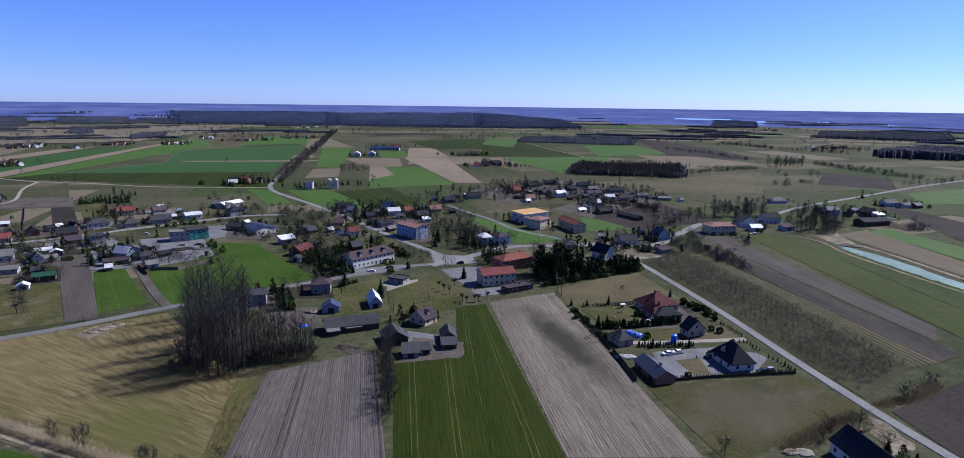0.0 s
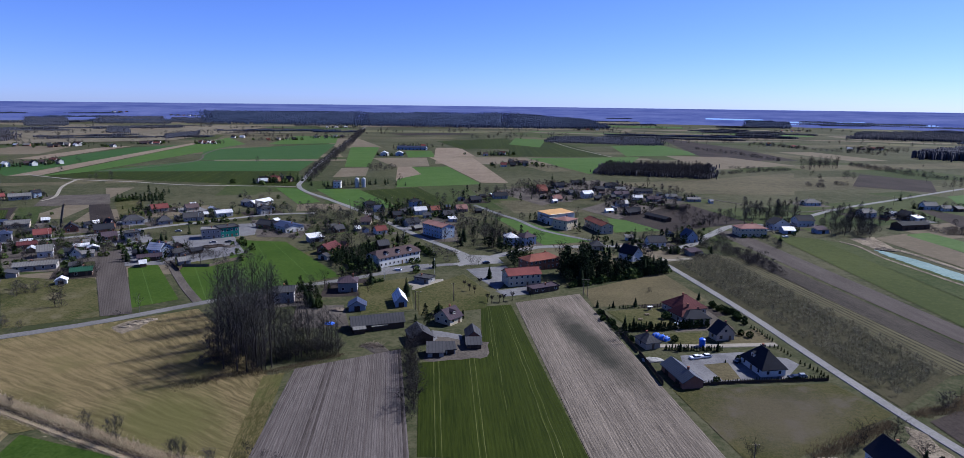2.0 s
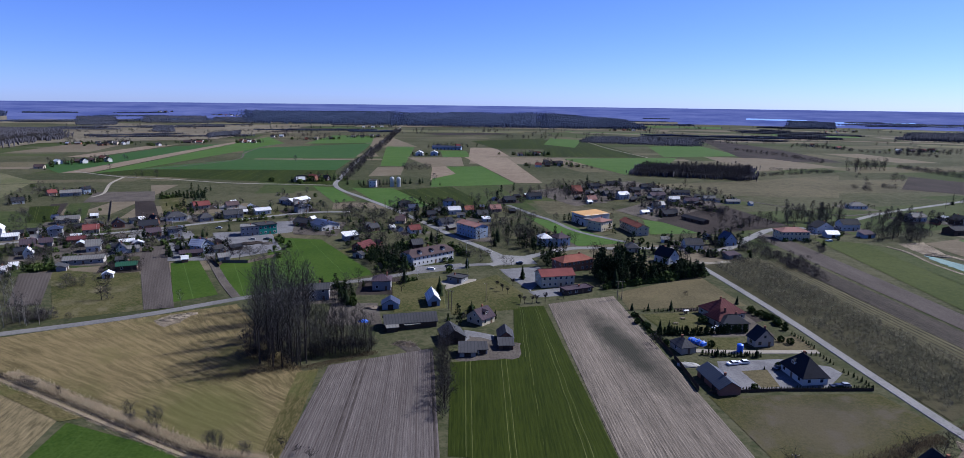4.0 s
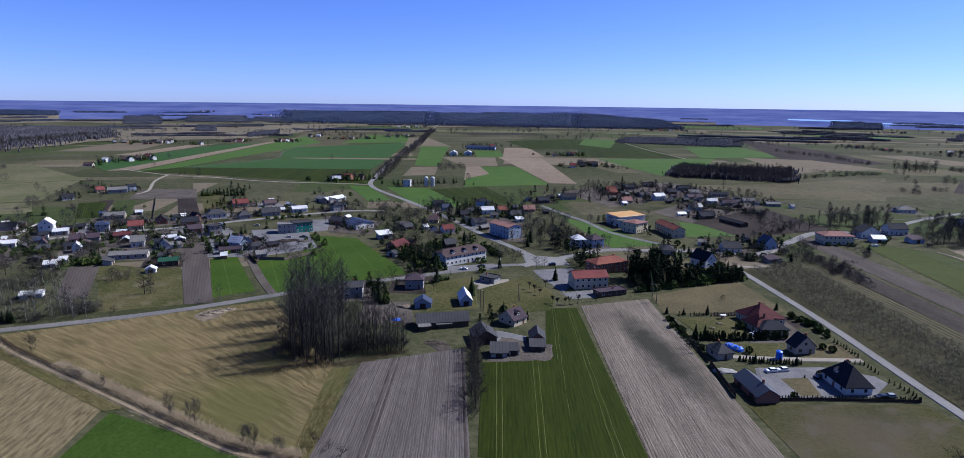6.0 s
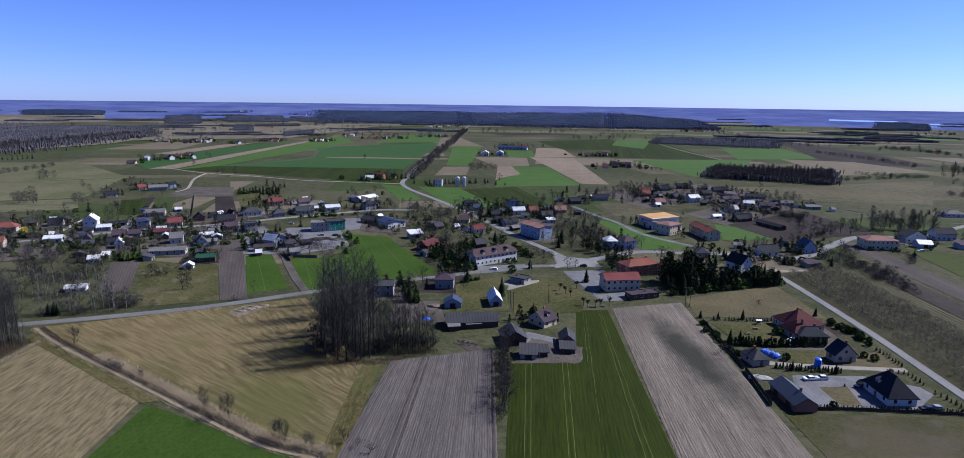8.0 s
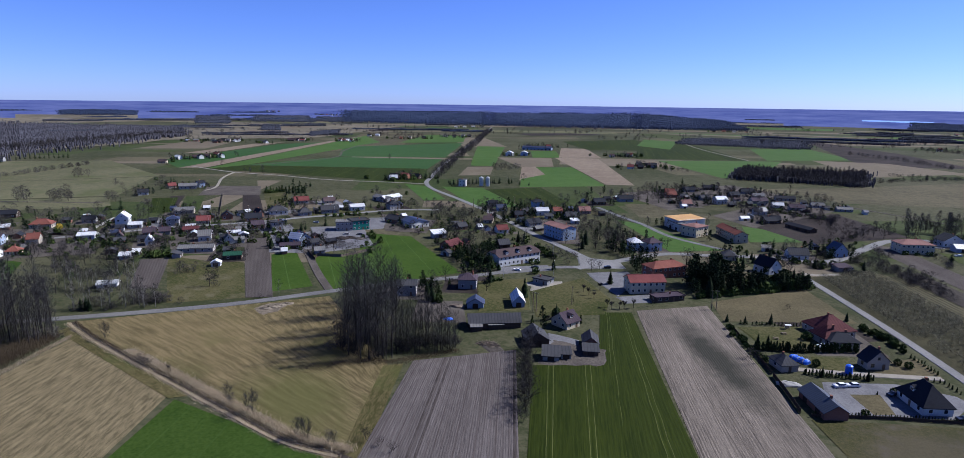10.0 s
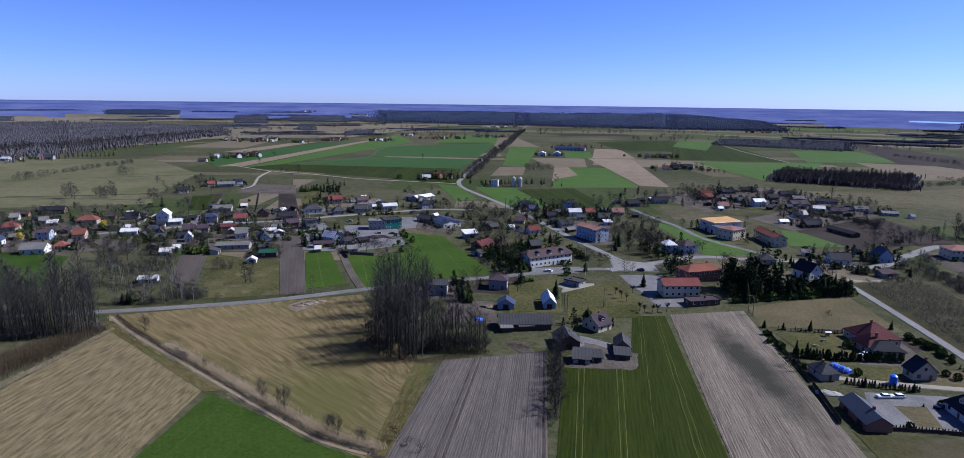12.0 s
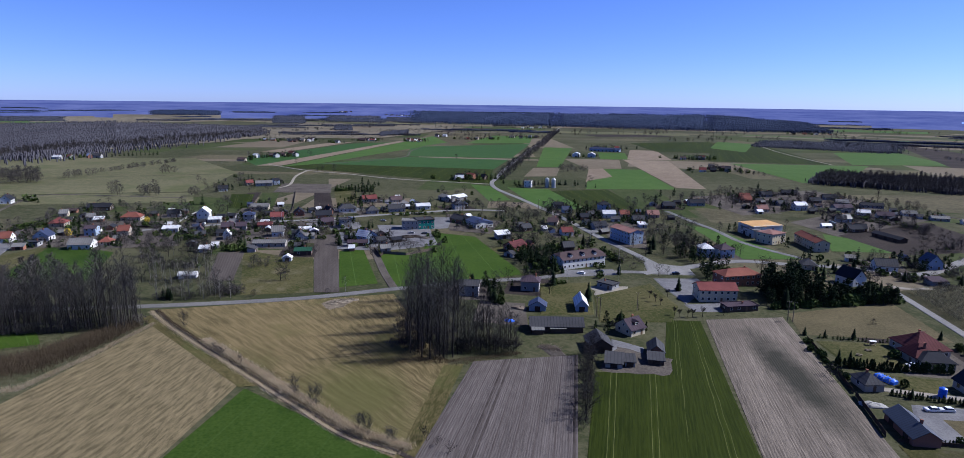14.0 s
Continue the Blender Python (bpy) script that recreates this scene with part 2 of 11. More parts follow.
M["olive_crop"] = surface("olive_crop", (0.046, 0.062, 0.015), (0.07, 0.086, 0.024), 0.1, 0.9, 0.3, grain=0.6)
M["rough"] = blotch(surface("rough_grass", (0.045, 0.048, 0.015), (0.088, 0.08, 0.032), 0.35, 0.92, 0.5, grain=1.8, lift=0.18), 22, 28, 24, 30, (0.06, 0.05, 0.04), 0.5)
M["rough"] = stained(M["rough"], 0.06, (0.058, 0.05, 0.038), 0.5)
M["fruit_twig"] = surface("grey_fruit_twigs", (0.23, 0.215, 0.14), (0.36, 0.33, 0.225), 2.0, 0.95, each=0.2)
M["soil_brown"] = striped(surface("garden_soil", (0.07, 0.06, 0.054), (0.12, 0.104, 0.095), 0.8, 0.95, 0.5, coords="UV", stretch=(0.2, 1, 1), grain=2.5), 2.6, 0.5, (0.06, 0.051, 0.046), 0.3)
M["furrow_grass"] = striped(surface("furrowed_grass", (0.075, 0.072, 0.038), (0.14, 0.126, 0.072), 0.4, 0.95, 0.4, coords="UV", stretch=(0.1, 1, 1), grain=1.6), 3.1, 1.0, (0.018, 0.016, 0.013), 0.95, wobble=0.25)
M["orchard_grass"] = stained(surface("orchard_grass", (0.036, 0.036, 0.019), (0.076, 0.07, 0.039), 0.4, 0.95, 0.5, grain=1.4), 0.05, (0.045, 0.04, 0.024), 0.55)
M["dark_stubble"] = surface("dark_stubble", (0.04, 0.035, 0.031), (0.085, 0.074, 0.062), 0.5, 0.95, 0.5, coords="UV", stretch=(0.15, 1, 1), grain=1.8)
M["crop_vivid"] = striped(surface("vivid_crop", (0.030, 0.058, 0.007), (0.046, 0.078, 0.012), 0.2, 0.85, 0.3, grain=1.2), 17.0, 0.5, (0.07, 0.11, 0.035), 0.35)
M["weedy"] = surface("weedy_ground", (0.04, 0.046, 0.02), (0.1, 0.096, 0.055), 0.3, 0.95, 0.5, grain=1.2, lift=0.15)
M["dirt"] = surface("bare_earth", (0.075, 0.066, 0.058), (0.14, 0.122, 0.106), 0.6, 0.95, 0.4, grain=1.2)
M["sand"] = surface("sand", (0.13, 0.108, 0.08), (0.32, 0.27, 0.205), 0.6, 0.95, 0.5, grain=0.6)
M["water"] = surface("pond_water", (0.07, 0.14, 0.135), (0.15, 0.23, 0.215), 0.35, 0.6, 0.02, spec=0.1, grain=0.5)
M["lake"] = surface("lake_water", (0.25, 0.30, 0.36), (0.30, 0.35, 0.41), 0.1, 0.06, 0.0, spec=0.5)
M["bark"] = surface("grey_bark", (0.034, 0.03, 0.028), (0.062, 0.054, 0.05), 3.0, 0.95, 0.4, each=0.25)
M["twig"] = surface("bare_twigs", (0.024, 0.023, 0.026), (0.045, 0.042, 0.044), 3.0, 0.95, each=0.25)
M["alder_bark"] = surface("dark_alder_bark", (0.042, 0.038, 0.037), (0.08, 0.072, 0.068), 3.0, 0.95, 0.4, each=0.25)
M["alder_twig"] = surface("alder_twigs", (0.042, 0.041, 0.045), (0.075, 0.073, 0.077), 3.0, 0.95, each=0.25)
M["birch"] = surface("birch_bark", (0.2, 0.19, 0.18), (0.32, 0.31, 0.29), 2.0, 0.9, each=0.1)
M["needles"] = surface("conifer_needles", (0.009, 0.017, 0.009), (0.024, 0.036, 0.014), 1.5, 0.85, each=0.35)
M["thuja"] = surface("thuja_leaves", (0.02, 0.034, 0.012), (0.04, 0.055, 0.02), 2.0, 0.85, each=0.3)
M["bush_green"] = surface("evergreen_leaves", (0.03, 0.05, 0.015), (0.055, 0.075, 0.02), 2.0, 0.85, each=0.3)
M["yellow_bush"] = surface("yellow_blossom", (0.40, 0.30, 0.03), (0.5, 0.40, 0.06), 2.0, 0.85, each=0.2)
M["straw"] = surface("matted_straw", (0.24, 0.195, 0.125), (0.42, 0.345, 0.23), 0.8, 0.95, 0.5, grain=1.6)
M["meadow_edge"] = stained(surface("greening_meadow", (0.06, 0.056, 0.021), (0.17, 0.14, 0.064), 0.35, 0.95, 0.5, coords="UV", stretch=(0.3, 1, 1), grain=2.2), 0.03, (0.05, 0.055, 0.018), 0.5)
M["reed"] = shining_through(surface("dry_reeds", (0.56, 0.46, 0.31), (0.76, 0.64, 0.45), 0.4, 0.9), 0.5)
M["brown_reed"] = shining_through(surface("brown_sedge", (0.11, 0.085, 0.056), (0.19, 0.15, 0.1), 0.4, 0.95), 0.4)
# far woods: the blue of the haze is mixed into their base colour
M["far_wood"] = surface("far_woodland_haze_blue", (0.05, 0.055, 0.078), (0.076, 0.081, 0.108), 0.03, 0.95, grain=0.12, island=0.18)
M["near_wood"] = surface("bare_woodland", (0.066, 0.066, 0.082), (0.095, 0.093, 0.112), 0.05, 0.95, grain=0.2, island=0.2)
# far pines carry the haze blue in their base colour too
M["far_pine"] = surface("far_pine_haze_blue", (0.031, 0.044, 0.09), (0.048, 0.064, 0.12), 0.02, 0.95, grain=0.08, island=0.15)
M["far_twig"] = surface("fine_bare_twigs", (0.055, 0.05, 0.051), (0.1, 0.091, 0.088), 0.08, 0.95, island=0.4)
M["heath"] = surface("dry_heath", (0.126, 0.113, 0.082), (0.228, 0.199, 0.142), 0.02, 0.95, grain=0.06, lift=0.16)
M["wood_dark"] = surface("dark_timber", (0.05, 0.036, 0.028), (0.10, 0.075, 0.058), 1.5, 0.9, 0.2)
M["timber"] = surface("weathered_timber", (0.16, 0.13, 0.105), (0.26, 0.215, 0.17), 1.5, 0.9, 0.2)
M["concrete"] = surface("concrete", (0.34, 0.335, 0.32), (0.45, 0.44, 0.42), 1.0, 0.9, 0.2)
M["glass"] = surface("window_glass", (0.02, 0.024, 0.03), (0.035, 0.04, 0.05), 1.0, 0.08, spec=0.6)
M["frame_white"] = surface("white_window_frame", (0.72, 0.72, 0.71), (0.64, 0.64, 0.62), 2.0, 0.5)
M["frame_brown"] = surface("brown_window_frame", (0.10, 0.06, 0.035), (0.14, 0.085, 0.05), 2.0, 0.5)
M["brick"] = surface("chimney_brick", (0.26, 0.11, 0.075), (0.36, 0.17, 0.12), 2.0, 0.9, 0.2)
M["rubber"] = surface("tyre_rubber", (0.02, 0.02, 0.02), (0.035, 0.035, 0.035), 3.0, 0.8)
M["steel"] = surface("galvanised_steel", (0.42, 0.43, 0.44), (0.55, 0.56, 0.57), 2.0, 0.4, metal=0.6)
M["blue_film"] = surface("blue_plastic_sheet", (0.02, 0.10, 0.62), (0.05, 0.18, 0.75), 1.0, 0.4, 0.3)
M["car_white"] = surface("white_car_paint", (0.72, 0.72, 0.72), (0.78, 0.78, 0.78), 1.0, 0.25, spec=0.5)
M["car_dark"] = surface("dark_car_paint", (0.02, 0.022, 0.028), (0.03, 0.033, 0.04), 1.0, 0.25, spec=0.5)
M["car_silver"] = surface("silver_car_paint", (0.38, 0.39, 0.40), (0.44, 0.45, 0.46), 1.0, 0.3, metal=0.4)
M["lamp_glass"] = surface("lamp_glass", (0.5, 0.5, 0.48), (0.6, 0.6, 0.58), 1.0, 0.2)
WALLS = dict(white=(0.70, 0.70, 0.68), cream=(0.62, 0.55, 0.40), grey=(0.33, 0.33, 0.335), brick=(0.30, 0.15, 0.105), teal=(0.035, 0.22, 0.19),
             blue=(0.36, 0.44, 0.56), yellow=(0.58, 0.42, 0.16), wood=(0.11, 0.08, 0.06), beige=(0.47, 0.41, 0.33), pink=(0.55, 0.40, 0.36), block=(0.40, 0.38, 0.36))
ROOFS = dict(red=(0.235, 0.08, 0.075), steel=(0.06, 0.075, 0.105), orange=(0.66, 0.38, 0.10), brown=(0.12, 0.087, 0.09), grey=(0.085, 0.086, 0.095), dark=(0.04, 0.043, 0.055), blue=(0.045, 0.06, 0.12),
             white=(0.92, 0.93, 0.95), green=(0.035, 0.13, 0.07), pale=(0.25, 0.245, 0.24), wine=(0.15, 0.055, 0.058), pink=(0.34, 0.19, 0.165), tile=(0.27, 0.105, 0.08), violet=(0.105, 0.08, 0.10))
for key, c in WALLS.items():
    M["wall_" + key] = surface(key + "_render", tuple(v * 1.2 for v in c), tuple(v * 1.0 for v in c), 0.9, 0.9, 0.1)
for key, c in ROOFS.items():
    metal = key in ("white", "blue", "green", "orange", "steel")
    mm = surface(key + "_roofing", tuple(v * 0.75 for v in c), tuple(v * 0.52 for v in c), 1.1, 0.5 if metal else 0.8, 0.15, spec=0.3, each=0.12)
    M["roof_" + key] = ribbed(mm, 0.9 if metal else 1.25, 0.55 if metal else 0.4) if key in ("grey", "pale", "white", "blue", "violet", "wine", "green", "steel") else mm


# ---- geometry helpers ----
def ground_z(x, y):
    """Flat farmland that climbs gently to wooded hills beyond 2.4 km."""
    r = math.hypot(x, y)
    s = max(0.0, (r - 2400) / 2500)
    return 70.0 * s * s * (3 - 2 * min(s, 1.0)) if s < 1 else 70.0


class Geo:
    """Collects faces for one mesh."""

    def __init__(self):
        self.v, self.f, self.uv = [], [], None

    def quad(self, *pts):
        k = len(self.v)
        self.v.extend(tuple(p) for p in pts)
        self.f.append(tuple(range(k, k + len(pts))))

    def box(self, x0, y0, z0, x1, y1, z1):
        k = len(self.v)
        self.v.extend([(x0, y0, z0), (x1, y0, z0), (x1, y1, z0), (x0, y1, z0), (x0, y0, z1), (x1, y0, z1), (x1, y1, z1), (x0, y1, z1)])
        self.f.extend([(k, k + 3, k + 2, k + 1), (k + 4, k + 5, k + 6, k + 7), (k, k + 1, k + 5, k + 4), (k + 1, k + 2, k + 6, k + 5), (k + 2, k + 3, k + 7, k + 6), (k + 3, k, k + 4, k + 7)])
        return self

    def slab(self, pts, t):
        """A plate of thickness t under the given polygon."""
        k, n = len(self.v), len(pts)
        self.v.extend(tuple(p) for p in pts)
        self.v.extend((p[0], p[1], p[2] - t) for p in pts)
        self.f.append(tuple(range(k, k + n)))
        self.f.append(tuple(range(k + 2 * n - 1, k + n - 1, -1)))
        for i in range(n):
            j = (i + 1) % n
            self.f.append((k + i, k + n + i, k + n + j, k + j))
        return self

    def tube(self, a, b, ra, rb, sides=4):
        a, b = Vector(a), Vector(b)
        d = (b - a).normalized()
        u = d.orthogonal().normalized()
        w = d.cross(u)
        k = len(self.v)
        for p, r in ((a, ra), (b, rb)):
            if r <= 0:
                self.v.append(tuple(p))
                continue
            for i in range(sides):
                q = 2 * math.pi * i / sides
                self.v.append(tuple(p + u * (r * math.cos(q)) + w * (r * math.sin(q))))
        for i in range(sides):
            j = (i + 1) % sides
            self.f.append((k + i, k + j, k + sides) if rb <= 0 else (k + i, k + j, k + sides + j, k + sides + i))
        if rb > 0:
            self.f.append(tuple(range(k + sides, k + 2 * sides)))
        return self

    def mesh(self, name, material, smooth=False):
        me = bpy.data.meshes.new(name)
        me.from_pydata(self.v, [], self.f)
        me.materials.append(material)
        if self.uv is not None:
            layer = me.uv_layers.new(name="UVMap")
            for loop in me.loops:
                layer.data[loop.index].uv = self.uv[loop.vertex_index]
        if smooth:
            me.shade_smooth()
        me.update()
        return me


def part(name, mesh, parent, at=None, label=""):
    ob = new(name, mesh)
    ob.parent = parent
    if at is not None:
        ob.matrix_basis = at
    if label:
        tagged(ob, label)
    return ob


def thing(name, x, y, turn=0.0, label="", category="", group="", scale=1.0):
    ob = new(name)
    ob.matrix_basis = pose(x, y, ground_z(x, y), 0, 0, turn) @ Matrix.Scale(scale, 4)
    return tagged(ob, label, category, group)


# ---- ground, fields, roads ----
def make_ground():
    rings = [0, 60, 120, 200, 300, 450, 700, 1000, 1400, 1900, 2400] + [2400 + 125 * i for i in range(1, 21)]
    g, n = Geo(), 96
    g.v.append((0, 0, 0))
    for r in rings[1:]:
        for i in range(n):
            a = 2 * math.pi * i / n
            x, y = r * math.sin(a), r * math.cos(a)
            g.v.append((x, y, ground_z(x, y)))
    for i in range(n):
        j = (i + 1) % n
        g.f.append((0, 1 + j, 1 + i))
        for k in range(len(rings) - 2):
            a, b = 1 + k * n, 1 + (k + 1) * n
            g.f.append((a + i, a + j, b + j, b + i))
    return tagged(new("ground", g.mesh("ground", M["pasture"])), "flat olive-brown spring pasture reaching the horizon", "ground", kind="structure")


LAYER = [0.03, 0.001]   # height of the newest sheet, and the rise to the next
ROADS, HOUSES = [], []


def field(name, a, b, c, d, material, label, ridge=0.0, height=0.05, steps=6):
    """A field whose rows run from side a-b to side d-c; corners in turn. ridge: spacing of real furrows in metres."""
    LAYER[0] += LAYER[1]
    a, b, c, d = (Vector((*p, 0)) for p in (a, b, c, d))
    width = max((b - a).length, (c - d).length)
    length = max((d - a).length, (c - b).length)
    across = 2 * max(1, round(width / ridge)) if ridge else max(2, min(40, int(width / 60)))
    along = max(steps, min(40, int(length / 60)))
    g = Geo()
    g.uv = []
    for i in range(across + 1):
        u = i / across
        for j in range(along + 1):
            w = j / along
            p = (a * (1 - u) + b * u) * (1 - w) + (d * (1 - u) + c * u) * w
            up = LAYER[0] + (height if ridge and i % 2 else 0.0)
            g.v.append((p.x, p.y, ground_z(p.x, p.y) + up))
            g.uv.append((w * length, u * width))
    for i in range(across):
        for j in range(along):
            k = i * (along + 1) + j
            g.f.append((k, k + along + 1, k + along + 2, k + 1))
    return tagged(new(name, g.mesh(name, M[material])), label, "field", kind="structure")


def meadow_patches():
    """Faint parcels of pasture between the crops."""
    rnd = random.Random(41)
    words = dict(pasture_green="greenish pasture parcel", pasture_dry="dry yellowish pasture parcel", tan_dull="grey-brown fallow parcel", pasture="olive pasture parcel")
    for i in range(100):
        az, r = radians(rnd.uniform(-64, 48)), 330 + 1500 * rnd.random()
        w, d = rnd.uniform(30, 130) * (0.6 + r / 1200), rnd.uniform(12, 45) * (0.6 + r / 1200)
        turn = rnd.choice((0.3, -1.25, 0.25)) + rnd.gauss(0, 0.06)
        c = Vector((r * math.sin(az), r * math.cos(az)))
        u, v = Vector((math.cos(turn), math.sin(turn))), Vector((-math.sin(turn), math.cos(turn)))
        q = [c - u * w - v * d, c + u * w - v * d, c + u * w + v * d, c - u * w + v * d]
        tone = rnd.choice(("pasture_green", "pasture_dry", "pasture_green", "pasture_dry", "tan_dull", "pasture"))
        LAYER[0] = 0.004 + 0.0001 * i
        field("pasture_parcel", *[(p.x, p.y) for p in q], tone, words[tone] + " without crops", steps=2)
    LAYER[0] = 0.022


def road(name, points, width, material, label, category="road", lift=0.03):
    """A ribbon of a given width along a smoothed line of points, with a small step at each edge."""
    LAYER[0] += 0.001
    pts = [Vector((*p, 0)) for p in points]
    line = []
    for i in range(len(pts) - 1):
        p0, p1, p2, p3 = pts[max(i - 1, 0)], pts[i], pts[i + 1], pts[min(i + 2, len(pts) - 1)]
        n = max(4, min(16, int((p2 - p1).length / 12)))
        for k in range(n):
            t = k / n
            line.append(0.5 * ((2 * p1) + (p2 - p0) * t + (2 * p0 - 5 * p1 + 4 * p2 - p3) * t * t + (3 * p1 - p0 - 3 * p2 + p3) * t ** 3))
    line.append(pts[-1])
    if category not in ("ditch", "bank", "track"):
        ROADS.extend((p.x, p.y, width / 2) for p in line)
    g = Geo()
    for i, p in enumerate(line):
        d = (line[min(i + 1, len(line) - 1)] - line[max(i - 1, 0)]).normalized()
        s = Vector((-d.y, d.x, 0))
        for o, z in ((-width / 2 - 0.2, 0.0), (-width / 2, 1.0), (width / 2, 1.0), (width / 2 + 0.2, 0.0)):
            q = p + s * o
            g.v.append((q.x, q.y, ground_z(q.x, q.y) + z * (lift + LAYER[0])))
    for i in range(len(line) - 1):
        for k in range(3):
            a = i * 4 + k
            g.f.append((a, a + 4, a + 5, a + 1))
    return tagged(new(name, g.mesh(name, M[material])), label, category, kind="structure")


def yard(name, points, material, label):
    """A patch of lawn, paving, earth or water that slopes into the ground at its rim."""
    LAYER[0] += LAYER[1]
    if material in ("sand", "dirt", "water", "gravel"):   # worn, uneven rims
        rnd, ragged = random.Random(len(label)), []
        for (x0, y0), (x1, y1) in zip(points, points[1:] + points[:1]):
            k = max(1, int(math.dist((x0, y0), (x1, y1)) / 3.0))
            ragged.extend((x0 + (x1 - x0) * i / k + rnd.gauss(0, 0.55), y0 + (y1 - y0) * i / k + rnd.gauss(0, 0.55)) for i in range(k))
        points = ragged
    g, n = Geo(), len(points)
    cx, cy = sum(p[0] for p in points) / n, sum(p[1] for p in points) / n
    g.v.extend((x, y, LAYER[0]) for x, y in points)
    for x, y in points:
        k = 1 + 1.2 / max(1.0, math.hypot(x - cx, y - cy))
        g.v.append((cx + (x - cx) * k, cy + (y - cy) * k, -0.02))
    g.f.append(tuple(range(n)))
    g.f.extend((i, n + i, n + (i + 1) % n, (i + 1) % n) for i in range(n))
    return tagged(new(name, g.mesh(name, M[material])), label, "ground", kind="structure")


# ---- buildings ----
SHARED = {}


def shared(key, make):
    if key not in SHARED:
        SHARED[key] = make()
    return SHARED[key]


def window_meshes(w, h, tone):
    def frame_mesh():
        g, t = Geo(), 0.1
        for q, i in ((-0.05, 0.0), (-0.05, t), (0.0, t), (0.0, 0.0)):
            g.v.extend([(-w / 2 + i, q, i), (w / 2 - i, q, i), (w / 2 - i, q, h - i), (-w / 2 + i, q, h - i)])
        for k in range(4):
            for s in range(4):
                e, f = 4 * ((k + 1) % 4), (s + 1) % 4
                g.f.append((4 * k + s, 4 * k + f, e + f, e + s))
        return g.mesh("window", M[tone])
    return (shared(("wf", w, h, tone), frame_mesh),
            shared(("wp", w, h), lambda: Geo().box(-w / 2 + 0.09, -0.022, 0.09, w / 2 - 0.09, 0.01, h - 0.09).mesh("pane", M["glass"])))


def far_window(w, h, tone):
    g = Geo().box(-w / 2, -0.05, 0, w / 2, 0.0, h)
    a, b = w / 2 - 0.12, h - 0.12
    k = len(g.v)
    g.v.extend([(-a, -0.056, 0.12), (a, -0.056, 0.12), (a, -0.056, b), (-a, -0.056, b)])
    g.f[2] = (0, 1, k + 1, k)
    g.f.extend([(1, 5, k + 2, k + 1), (5, 4, k + 3, k + 2), (4, 0, k, k + 3), (k, k + 1, k + 2, k + 3)])
    me = g.mesh("window", M[tone])
    me.materials.append(M["glass"])
    me.polygons[len(me.polygons) - 1].material_index = 1
    return me


def put_window(parent, m, w=1.3, h=1.4, tone="frame_white"):
    if parent.location.length > 330:
        part("window", shared(("far", w, h, tone), lambda: far_window(w, h, tone)), parent, m)
        return
    fm, pm = window_meshes(w, h, tone)
    part("pane", pm, part("window", fm, parent, m))


def put_door(parent, m, w=1.0, h=2.1, material="frame_brown"):
    me = shared(("door", w, h, material), lambda: Geo().box(-w / 2, -0.06, 0, w / 2, 0, h).box(w / 2 - 0.2, -0.12, h * 0.48, w / 2 - 0.12, -0.06, h * 0.52).mesh("door", M[material]))
    part("door", me, parent, m)


